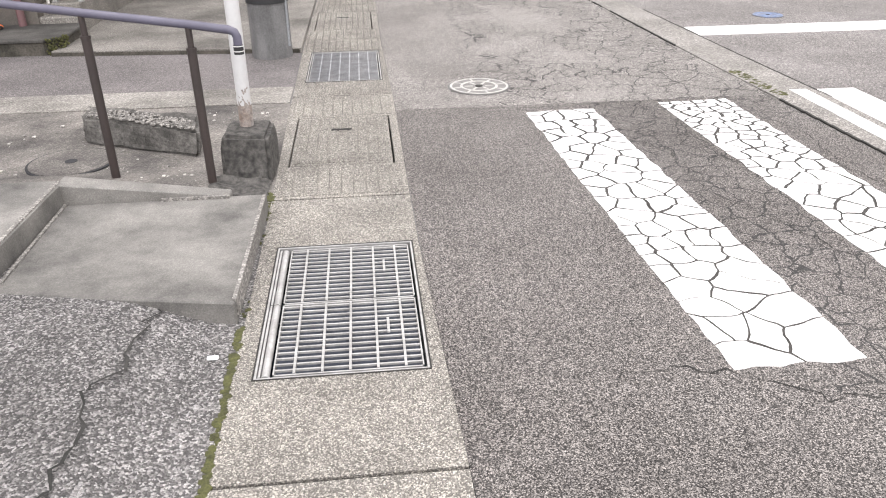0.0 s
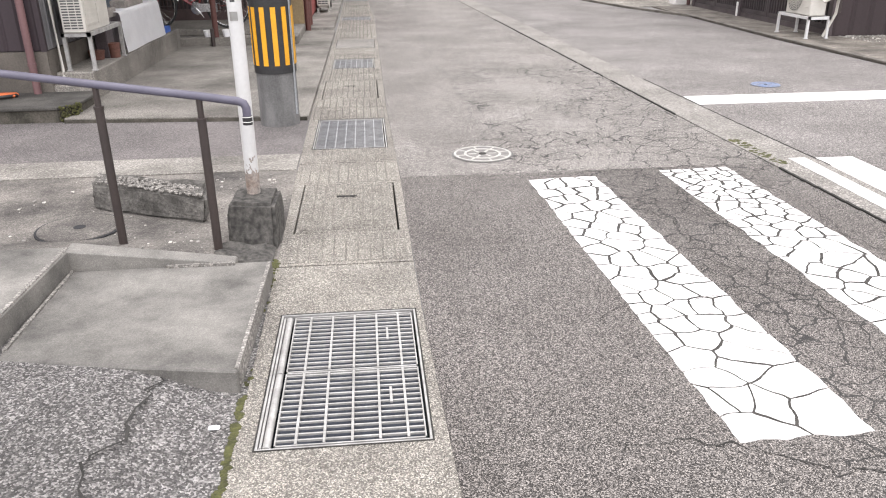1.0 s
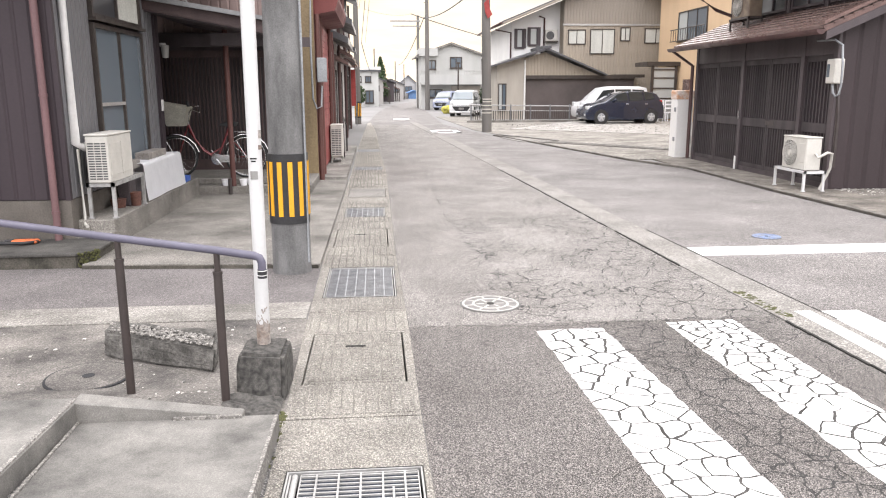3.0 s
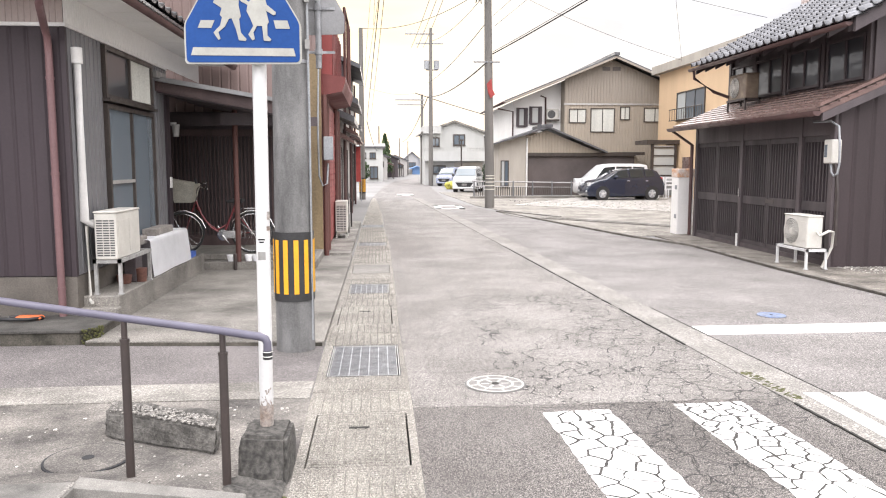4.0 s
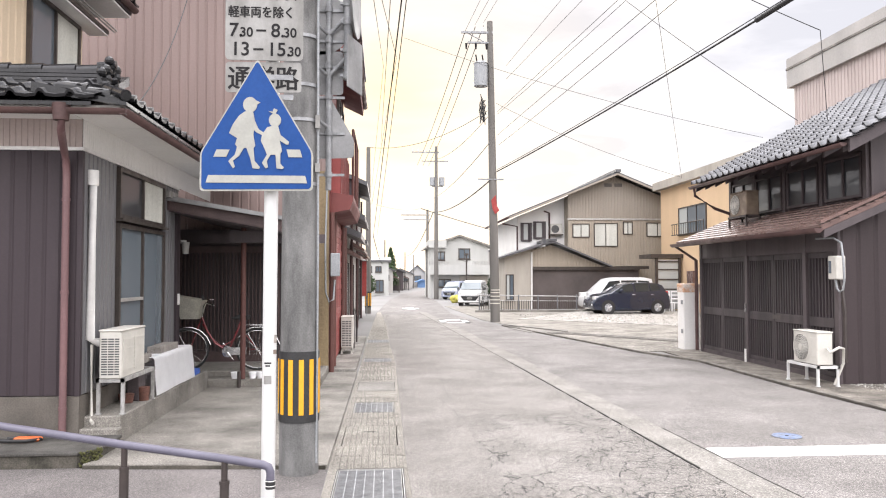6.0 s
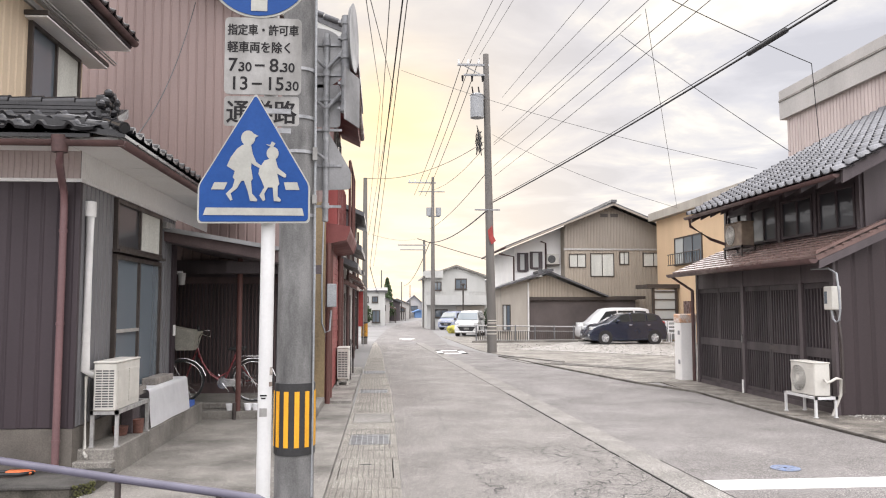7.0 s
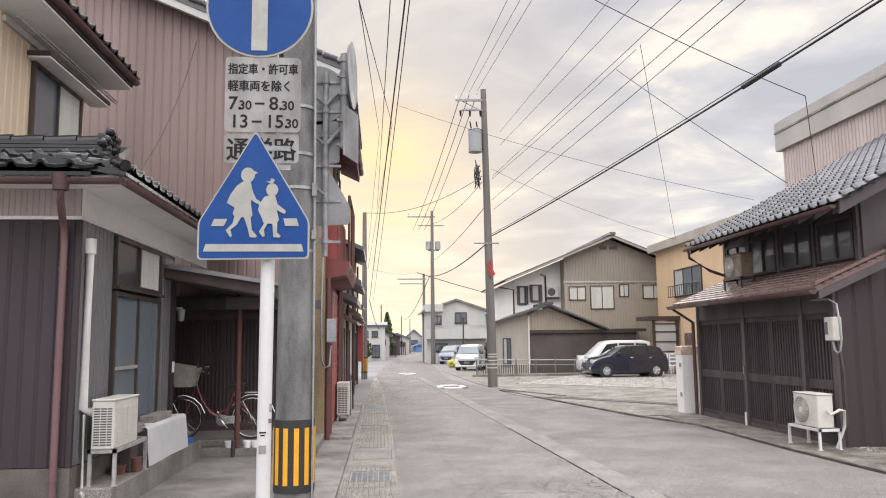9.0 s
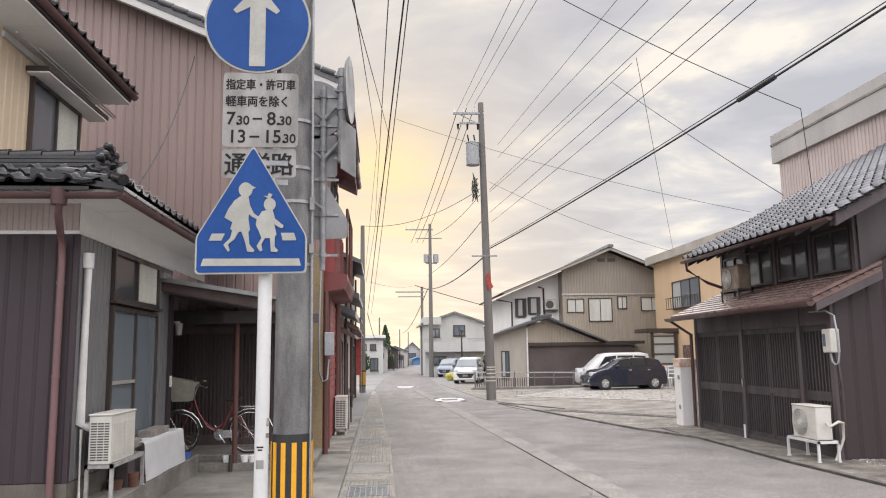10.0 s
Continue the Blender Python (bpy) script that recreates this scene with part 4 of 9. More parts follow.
fc.data.materials.append(M["forecourt_old"])
bm = B()
for k in range(260):
    x, y = -0.5 - 2.6 * rj.random() ** 1.5, 3.75 + 1.7 * rj.random()
    bmesh.ops.create_icosphere(bm, subdivisions=1, radius=0.004 + 0.011 * rj.random() ** 3, matrix=Matrix.Translation((x, y, swell(x, y) + 0.004)) @ Matrix.Diagonal((1, 1.3, 0.5, 1)))
part("loose_chips", bm, M["gravel"], None, "pale stone chips scattered on the forecourt", "gravel", kind="stuff")
part("paper_scrap", bbox(-0.535, -0.495, 2.345, 2.365, 0.006, 0.016, 0.003), M["foam"], None, "small white scrap lying on the asphalt", "litter")
# the long crack that runs through it
def crack_line(pts, w, seed, name="ground_crack", h=None):
    r = random.Random(seed)
    path = [Vector((*pts[0], 0))]
    for a, b in zip(pts, pts[1:]):
        n = max(2, int(math.dist(a, b) / 0.035))
        for k in range(1, n + 1):
            f = k / n
            path.append(Vector((a[0] + (b[0] - a[0]) * f + r.uniform(-0.024, 0.024), a[1] + (b[1] - a[1]) * f + r.uniform(-0.024, 0.024), 0)))
    bm = B()
    prev = None
    for i, p in enumerate(path):
        d = (path[min(i + 1, len(path) - 1)] - path[max(0, i - 1)]).normalized()
        s = Vector((-d.y, d.x, 0)) * w * (0.35 + r.random())
        z = h(p.x, p.y) if h else 0.0075
        row = (bm.verts.new((p.x - s.x, p.y - s.y, z)), bm.verts.new((p.x + s.x, p.y + s.y, z)))
        if prev:
            bm.faces.new((prev[0], row[0], row[1], prev[1]))
        prev = row
    return part(name, bm, M["crack"], None, "dark crack in the asphalt", "crack", kind="structure")


crack_line([(-0.75, 2.62), (-0.77, 2.50), (-0.79, 2.40), (-0.79, 2.23), (-0.86, 2.08), (-0.80, 1.96), (-0.83, 1.84), (-0.84, 1.66), (-0.9, 1.4)], 0.0055, 2, h=lambda x, y: swell(x, y) + 0.008)
crack_line([(0.86, 2.08), (1.05, 2.13), (1.28, 2.06), (1.5, 1.9), (1.75, 1.88), (2.1, 2.0), (2.4, 1.9)], 0.0030, 8)
crack_line([(0.26, 6.2), (0.6, 6.1), (1.2, 6.25), (1.5, 6.9), (1.9, 6.8), (2.3, 7.2), (2.7, 6.9)], 0.0030, 9)
crack_line([(1.5, 6.9), (1.55, 7.6), (1.95, 8.2), (2.2, 7.9), (2.6, 8.4)], 0.0030, 10)
crack_line([(1.9, 6.8), (2.0, 7.4), (2.2, 7.9)], 0.0030, 12)
crack_line([(0.27, 5.28), (0.8, 5.2), (1.4, 5.16), (2.1, 5.22), (3.0, 5.3)], 0.0030, 13)
crack_line([(1.66, 4.5), (1.85, 4.2), (1.8, 3.6), (2.0, 3.2), (2.15, 2.8)], 0.0030, 14)
crack_line([(1.72, 5.2), (1.9, 4.9), (2.1, 4.75), (1.95, 4.3), (2.2, 3.9)], 0.0030, 15)
crack_line([(2.65, 4.9), (2.8, 4.4), (2.7, 3.8), (2.9, 3.3)], 0.0030, 16)

rk = random.Random(41)
for k in range(16):
    # short cracks that branch off between and beyond the bars
    x, y = rk.uniform(1.65, 3.0), rk.uniform(2.3, 8.6)
    a = rk.uniform(0, 6.28)
    pts = [(x, y)]
    for j in range(3):
        a += rk.uniform(-0.8, 0.8)
        x, y = min(3.0, max(0.9, x + 0.22 * math.cos(a))), y + 0.3 * math.sin(a)
        pts.append((x, y))
    crack_line(pts, 0.0022, 60 + k)

# raised slabs with the low kerb behind
pad = thing("concrete_slab", (-0.9, 3.15, 0), "grey trowelled concrete slab with a broken front corner", "slab")
bm = B()
prism(bm, [(-1.40, 2.77), (-0.93, 2.665), (-0.80, 2.64), (-0.46, 2.575), (-0.445, 3.62), (-1.40, 3.60)], "z", -0.02, 0.098)
bev(bm, 0.006)
part("slab", bm, M["concrete"], pad)
bm = B()
prism(bm, [(-0.472, 2.60), (-0.456, 2.60), (-0.447, 3.6), (-0.463, 3.6)], "z", 0.02, 0.1025)
part("edge_lip", bm, M["strip"], pad, "pale worn edge of the slab")
bm = B()
box(bm, -1.40, -1.385, 2.83, 3.6, 0.09, 0.106)
part("paint_line", bm, M["strip"], pad, "pale worn mortar line along the step")
up = thing("concrete_step", (-2.2, 3.2, 0), "raised concrete step with a worn white edge", "step")
bm = B()
prism(bm, [(-3.6, 2.3), (-1.43, 2.72), (-1.40, 3.66), (-3.6, 3.66)], "z", -0.02, 0.205)
bev(bm, 0.007)
part("block", bm, M["concrete"], up)
bm = B()
prism(bm, [(-1.452, 2.74), (-1.432, 2.744), (-1.408, 3.64), (-1.428, 3.64)], "z", 0.19, 0.2085)
part("edge_lip", bm, M["strip"], up, "pale worn edge of the step")
kb = thing("low_kerb", (-1.0, 3.66, 0), "low concrete kerb sloping down behind the slab", "kerb")
bm = B()
v = [bm.verts.new(p) for p in ((-1.42, 3.60, 0.0), (-0.62, 3.60, 0.0), (-0.62, 3.68, 0.0), (-1.42, 3.72, 0.0), (-1.42, 3.60, 0.205), (-0.62, 3.60, 0.108), (-0.62, 3.68, 0.108), (-1.42, 3.72, 0.205))]
for q in ((0, 1, 5, 4), (1, 2, 6, 5), (2, 3, 7, 6), (3, 0, 4, 7), (4, 5, 6, 7), (0, 3, 2, 1)):
    bm.faces.new([v[i] for i in q])
bev(bm, 0.006)
part("kerb", bm, M["concrete"], kb)
bm = B()
box(bm, -0.95, -0.62, 3.585, 3.60, 0.098, 0.112)
part("mortar_line", bm, M["strip"], kb)


# broken kerb stone and the block that holds the sign's post
def rough_block(name, parent, outline_lo, outline_hi, z0, z1, material, seed, amp, cuts=5):
    bm = B()
    lo = [bm.verts.new((*p, z0)) for p in outline_lo]
    hi = [bm.verts.new((*p, z1)) for p in outline_hi]
    n = len(lo)
    for i in range(n):
        bm.faces.new((lo[i], lo[(i + 1) % n], hi[(i + 1) % n], hi[i]))
    bm.faces.new(lo[::-1]), bm.faces.new(hi)
    bmesh.ops.bevel(bm, geom=list(bm.edges), offset=0.02, segments=2, affect="EDGES")
    bmesh.ops.triangulate(bm, faces=list(bm.faces))
    bmesh.ops.subdivide_edges(bm, edges=list(bm.edges), cuts=cuts, use_grid_fill=True)
    for w in bm.verts:
        q = w.co * 9 + Vector((seed, 0, 0))
        w.co += Vector((noise.noise(q), noise.noise(q + Vector((9, 0, 0))), noise.noise(q + Vector((0, 9, 0))))) * amp
        q = w.co * 40
        w.co += Vector((noise.noise(q), noise.noise(q + Vector((5, 0, 0))), noise.noise(q + Vector((0, 5, 0))))) * amp * 0.3
    return part(name, bm, material, parent)


ks = thing("kerb_stone", (-1.34, 4.8, 0), "broken loose concrete kerb stone with a crumbled pale top", "kerb stone")
rough_block("stone", ks, [(-1.693, 4.805), (-0.928, 4.442), (-0.974, 4.814), (-1.722, 5.045)], [(-1.668, 4.825), (-0.917, 4.462), (-0.974, 4.814), (-1.722, 5.045)], 0.0, 0.170, M["concrete_dark"], 3, 0.02)
bm = B()
rc = random.Random(8)
for k in range(420):
    f, g = rc.random(), rc.random()
    p = (-1.648 + 0.711 * f + -0.044 * g, 4.835 + -0.363 * f + 0.190 * g)
    bmesh.ops.create_icosphere(bm, subdivisions=1, radius=rc.uniform(0.004, 0.017), matrix=Matrix.Translation((*p, 0.166 + 0.014 * rc.random())) @ Matrix.Diagonal((1, 1, 0.6, 1)))
tagged(part("rubble", bm, M["strip"], ks, "pale crumbled chips on top"), kind="stuff")
fb = thing("post_footing", (-0.6, 4.2, 0), "rough concrete footing that holds the sign post", "footing")
rough_block("block", fb, [(-0.745, 4.06), (-0.46, 3.98), (-0.45, 4.42), (-0.73, 4.45)], [(-0.72, 4.12), (-0.475, 4.08), (-0.46, 4.40), (-0.715, 4.42)], -0.02, 0.24, M["footing"], 7, 0.010, 3)
rough_block("mortar", fb, [(-0.95, 3.80), (-0.46, 3.72), (-0.45, 4.02), (-0.85, 4.06)], [(-0.85, 3.86), (-0.52, 3.80), (-0.50, 4.0), (-0.8, 4.02)], 0.0, 0.05, M["footing"], 12, 0.03, 3)
rough_block("mortar", fb, [(-0.88, 3.80), (-0.66, 3.76), (-0.66, 3.95), (-0.88, 3.98)], [(-0.84, 3.84), (-0.70, 3.80), (-0.70, 3.92), (-0.84, 3.95)], 0.0, 0.035, M["strip"], 15, 0.012, 3)
g = thing("drain_cover", (-1.66, 4.46, 0), "round concrete drain cover with a centre hole", "manhole cover", "manhole covers")
# near-black disc whose rim stands in for the shaded gap round the cover
bm = B()
disc(bm, (-1.66, 4.46), 0.245, "z", -0.01, 0.0125, 40)
part("frame_ring", bm, M["dark"], g)
bm = B()
disc(bm, (-1.66, 4.46), 0.230, "z", -0.01, 0.016, 40)
part("cover", bm, M["forecourt_old"], g)
# no real opening: a near-black disc on top imitates the hole's shade
bm = B()
disc(bm, (-1.66, 4.46), 0.035, "z", 0.01, 0.0185, 16)
part("finger_hole", bm, M["dark"], g)

# ---- handrail ----
hr = thing("handrail", (-1.0, 4.0, 0), "mauve plastic-coated handrail on two brown steel posts", "handrail")
bm = B()
tube(bm, [(-3.4, 4.98, 1.045), (-2.0, 4.40, 0.945), (-1.3, 4.09, 0.908), (-0.76, 3.92, 0.868), (-0.56, 3.86, 0.848), (-0.535, 3.853, 0.838), (-0.525, 3.85, 0.815), (-0.525, 3.85, 0.775)], 0.021, 14)
part("rail", bm, M["rail"], hr)
bm = B()
rod(bm, (-0.525, 3.85, 0.778), (-0.525, 3.85, 0.735), 0.024, n=14)
part("end_cap", bm, M["black"], hr, "black end cap")
for z in (0.772, 0.748):
    bm = B()
    rod(bm, (-0.525, 3.85, z), (-0.525, 3.85, z + 0.004), 0.0248, n=14)
    part("cap_ring", bm, M["pipe_white"], hr, "thin white ring on the cap")
for k, (x, y, zt) in enumerate(((-1.3, 4.09, 0.908), (-0.76, 3.92, 0.868), (-2.55, 4.63, 0.982))):
    bm = B()
    rod(bm, (x, y, 0.0), (x, y, zt - 0.12), 0.023, n=14)
    post = part("post", bm, M["brown_paint"], hr)
    bm = B()
    rod(bm, (x, y, zt - 0.12), (x, y, zt - 0.015), 0.016, n=12)
    rod(bm, (x, y, zt - 0.125), (x, y, zt - 0.11), 0.026, n=14)
    part("bracket", bm, M["brown_paint"], post)

# ---- sign post, signs ----
sp = thing("sign_post", (-0.60, 4.28, 0.2), "white painted steel post with peeled rust at its foot", "post")
bm = B()
rod(bm, (-0.605, 4.30, 0.35), (-0.585, 4.28, 4.3), 0.038, n=20)
part("tube", bm, M["white_paint"], sp)
bm = B()
rod(bm, (-0.606, 4.30, 0.22), (-0.605, 4.30, 0.36), 0.0385, n=20)
part("foot", bm, M["rust"], sp, "bare rusted foot of the post")
rp = random.Random(3)
bm = B()
for k in range(26):
    a, z = rp.uniform(-2.8, -0.4), 0.36 + 0.10 * rp.random() ** 2.5
    m = Matrix.Translation((-0.605, 4.30, z)) @ Matrix.Rotation(a, 4, "Z") @ Matrix.Rotation(rp.uniform(-0.9, 0.9), 4, "X")
    w = rp.uniform(0.0015, 0.005)
    box(bm, 0.036, 0.0388, -w, w, -0.012 * rp.random() - 0.003, 0.012 * rp.random() + 0.003, m)
part("peeled_patch", bm, M["rust"], sp)
for z in (1.42, 1.44, 1.36):
    bm = B()
    m = Matrix.Translation((-0.60, 4.295, z)) @ Matrix.Rotation(-1.9 + z, 4, "Z")
    box(bm, 0.036, 0.0392, -0.012, 0.012, -0.012, 0.012, m)
    part("chip", bm, M["rust"], sp)
bm = B()
for z, w in ((1.30, 0.018), (1.285, 0.012)):
    m = Matrix.Translation((-0.602, 4.296, z)) @ Matrix.Rotation(-1.6, 4, "Z")
    box(bm, 0.036, 0.0393, -w, w, -0.004, 0.004, m)
part("sticker_print", bm, M["ink"], sp)
bm = B()
m = Matrix.Translation((-0.602, 4.296, 1.262)) @ Matrix.Rotation(-1.6, 4, "Z")
box(bm, 0.034, 0.039, -0.02, 0.02, -0.075, -0.03, m)
part("sticker", bm, M["sign_plate"], sp)


def rounded(pts, r, n=4):
    """Rounds the corners of a convex outline."""
    out = []
    k = len(pts)
    for i in range(k):
        p, a, b = Vector(pts[i]), Vector(pts[i - 1]), Vector(pts[(i + 1) % k])
        u, v = (a - p).normalized(), (b - p).normalized()
        q0, q1 = p + u * r, p + v * r
        for s in range(n + 1):
            f = s / n
            out.append(tuple((q0 * (1 - f) + p * f) * (1 - f) + (p * (1 - f) + q1 * f) * f))
    return out


def shrink(pts, k, c):
    return [(c[0] + (p[0] - c[0]) * k, c[1] + (p[1] - c[1]) * k) for p in pts]


# pentagonal crossing sign
cs = thing("crossing_sign", (-0.68, 4.22, 2.6), "blue five-sided pedestrian crossing sign with pale symbols", "road sign")
pent = [(-0.964, 2.232), (-0.360, 2.238), (-0.360, 2.446), (-0.661, 2.96), (-0.964, 2.438)]
cc = (-0.661, 2.52)
bm = B()
prism(bm, rounded(pent, 0.025), "y", 4.205, 4.215)
part("plate", bm, M["sign_white"], cs, "pale reflective border")
bm = B()
prism(bm, rounded(shrink(pent, 0.968, cc), 0.022), "y", 4.202, 4.206)
part("face", bm, M["sign_blue"], cs, "blue reflective face")


def sx(u):
    return -0.9864 + u * 0.001309


def sz(v):
    return 3.5536 - v * 0.0013605


def symbol(name, pts, label=""):
    bm = B()
    lift = 0.0006 * len([o for o in cs.children if "symbol" in o.name])
    prism(bm, [(sx(u), sz(v)) for u, v in pts], "y", 4.1985 - lift, 4.203 - lift * 0.5)
    return part(name, bm, M["sign_white"], cs, label)


symbol("bar", [(42, 938), (52, 908), (447, 908), (455, 938)])
symbol("dash", [(72, 835), (85, 806), (138, 806), (125, 835)])
symbol("dash", [(370, 803), (425, 803), (435, 834), (378, 834)])


def oval(cu, cv, ru, rv, n=18):
    return [(cu + ru * math.cos(2 * math.pi * i / n), cv + rv * math.sin(2 * math.pi * i / n)) for i in range(n)]


symbol("large_symbol", oval(220, 625, 29, 31), "plain pale walking symbol")
symbol("large_symbol", [(230, 600), (262, 616), (244, 626)])
symbol("large_symbol", [(208, 650), (232, 650), (240, 690), (255, 722), (278, 738), (272, 748), (245, 735), (236, 726), (234, 745), (242, 790), (235, 800), (240, 850), (262, 875), (258, 882), (232, 880), (222, 840), (206, 798), (195, 800), (178, 830), (152, 850), (160, 875), (152, 880), (133, 852), (160, 825), (168, 795), (160, 785), (168, 760), (135, 740), (150, 705), (175, 670), (195, 655)])
symbol("small_symbol", oval(322, 686, 25, 27), "plain smaller pale walking symbol")
symbol("small_symbol", [(295, 650), (312, 652), (318, 638), (333, 645), (322, 664)])
symbol("small_symbol", [(310, 710), (335, 710), (345, 745), (380, 772), (378, 783), (370, 784), (342, 768), (352, 810), (345, 820), (345, 860), (360, 875), (355, 882), (330, 880), (325, 825), (305, 825), (290, 850), (295, 875), (285, 880), (270, 858), (290, 825), (280, 800), (265, 770), (270, 745), (290, 715)])

# round one-way sign
rs = thing("round_sign", (-0.66, 4.2, 3.73), "round blue sign with a pale upward arrow", "road sign")
bm = B()
disc(bm, (-0.651, 3.682), 0.300, "y", 4.205, 4.215, 48)
part("plate", bm, M["sign_white"], rs)
bm = B()
disc(bm, (-0.651, 3.682), 0.288, "y", 4.201, 4.206, 48)
part("face", bm, M["sign_blue"], rs, "blue reflective face")
bm = B()
prism(bm, [(-0.695, 3.42), (-0.606, 3.42), (-0.606, 3.775), (-0.545, 3.735), (-0.526, 3.755), (-0.651, 3.915), (-0.790, 3.755), (-0.770, 3.735), (-0.695, 3.775)], "y", 4.1975, 4.202)
part("arrow", bm, M["sign_white"], rs)


# hours plate and school-route plate with their lettering
def letters(text, x, z, size, parent, y, squash=1.0, fat=0.0012, bold=0.0):
    cu = bpy.data.curves.new("lettering", "FONT")
    cu.body, cu.size, cu.extrude = text, size, 0.0008
    cu.offset = fat
    ob = new("lettering", cu)
    dg = bpy.context.evaluated_depsgraph_get()
    me = bpy.data.meshes.new_from_object(ob.evaluated_get(dg))
    bpy.data.objects.remove(ob)
    bpy.data.curves.remove(cu)
    if bold:
        # a second, slightly shifted print thickens the strokes
        bm = bmesh.new()
        bm.from_mesh(me)
        bm.transform(Matrix.Translation((bold, 0, 0.0003)))
        bm.from_mesh(me)
        bm.to_mesh(me)
        bm.free()
    me.materials.clear()
    me.materials.append(M["ink"])
    t = new("lettering", me)
    t.parent = parent
    off = Vector((0, 0, 0))
    p = parent
    while p is not None:
        off += p.location
        p = p.parent
    t.matrix_basis = Matrix.Translation(Vector((x, y, z)) - off) @ Matrix.Rotation(radians(90), 4, "X") @ Matrix.Diagonal((squash, 1, 1, 1))
    return t


hp = thing("hours_plate", (-0.635, 4.21, 3.2), "weathered pale plate with times in black lettering", "road sign")
bm = B()
prism(bm, rounded([(-0.836, 2.950), (-0.417, 2.950), (-0.417, 3.384), (-0.836, 3.384)], 0.03), "y", 4.208, 4.216)
part("plate", bm, M["sign_plate"], hp)
FACE = 4.2065
letters("指定車・許可車", -0.823, 3.290, 0.066, hp, FACE, 0.845, 0.0005, 0.0026)
letters("軽車両を除く", -0.823, 3.191, 0.068, hp, FACE, 0.88, 0.0005, 0.0026)
letters("7.", -0.817, 3.080, 0.105, hp, FACE)
letters("30", -0.759, 3.080, 0.072, hp, FACE)
letters("8.", -0.592, 3.080, 0.105, hp, FACE)
letters("30", -0.524, 3.080, 0.072, hp, FACE)
letters("13", -0.807, 2.976, 0.105, hp, FACE)
letters("15.", -0.612, 2.976, 0.105, hp, FACE)
letters("30", -0.500, 2.976, 0.072, hp, FACE)
bm = B()
box(bm, -0.670, -0.617, FACE - 0.0012, FACE + 0.001, 3.109, 3.119)
part("dash", bm, M["ink"], hp)
bm = B()
box(bm, -0.685, -0.631, FACE - 0.0012, FACE + 0.001, 3.005, 3.015)
part("dash", bm, M["ink"], hp)
sr = thing("school_route_plate", (-0.65, 4.22, 2.88), "weathered pale school-route plate behind the crossing sign", "road sign")
bm = B()
prism(bm, rounded([(-0.835, 2.774), (-0.427, 2.778), (-0.427, 2.944), (-0.835, 2.940)], 0.02), "y", 4.217, 4.224)
part("plate", bm, M["sign_plate"], sr)
letters("通学路", -0.826, 2.802, 0.138, sr, 4.2155, 0.93, 0.0010, 0.004)
for z, pz in ((3.31, hp), (3.05, hp), (2.86, sr), (2.40, cs), (2.75, cs), (3.85, rs), (3.6, rs)):
    bm = B()
    m = Matrix.Translation((-0.59, 4.285, z))
    for q in ((-0.045, -0.039), (0.039, 0.045)):
        box(bm, q[0], q[1], -0.07, 0.045, -0.012, 0.012, m)
    box(bm, -0.045, 0.045, 0.039, 0.045, -0.012, 0.012, m)
    box(bm, -0.12, 0.12, -0.072, -0.06, -0.014, 0.014, m)
    part("bracket", bm, M["galv"], pz, "galvanised clamp")


# ---- utility poles ----
def utility_pole(x, y, h, r0, label, band=None, lean=(0, 0), skin="pole_dark"):
    p = thing("utility_pole", (x, y, 0), label, "utility pole", "utility poles")
    bm = B()
    r1 = r0 - h / 150
    rod(bm, (x, y, -0.05), (x + lean[0], y + lean[1], h), r0, r1, 28)
    part("shaft", bm, M[skin], p)
    if band:
        z0, z1 = band
        bm = B()
        rod(bm, (x, y, z0), (x, y, z1), r0 + 0.006, r0 + 0.004, 32)
        b = part("band", bm, M["black"], p, "black reflective collar with yellow stripes")
        n = 12
        for i in range(n):
            a = 2 * math.pi * (i + 0.4) / n
            bm = B()
            m = Matrix.Translation((x, y, 0)) @ Matrix.Rotation(a, 4, "Z")
            w = r0 * math.pi / n * 0.46
            box(bm, r0 + 0.002, r0 + 0.0085, -w, w, z0 + 0.07, z1 - 0.07, m)
            part("stripe", bm, M["yellow"], b)
    return p


pole_a = utility_pole(-0.745, 7.08, 12.0, 0.178, "grey concrete utility pole with a yellow and black collar", (0.473, 1.102), skin="pole")
bm = B()
for z in (2.60, 3.18, 3.50, 3.95):
    bm = B()
    rod(bm, (-0.745, 7.08, z), (-0.745, 7.08, z + 0.03), 0.168, n=28)
    part("strap", bm, M["galv"], pole_a, "steel strap round the pole")
bm = B()
box(bm, -0.60, -0.56, 6.96, 7.0, 3.12, 3.24)
part("tag", bm, M["sign_plate"], pole_a, "small pale tag tied to the pole")
bm = B()
box(bm, -0.60, -0.56, 6.96, 7.0, 2.72, 2.80)
part("tag", bm, M["sign_plate"], pole_a, "small pale tag tied to the pole")
bm = B()
tube(bm, [(-0.58, 7.0, 0.1), (-0.575, 7.0, 2.0), (-0.585, 7.0, 5.0), (-0.6, 7.0, 9.0)], 0.012, 6)
part("conduit", bm, M["transformer"], pole_a)

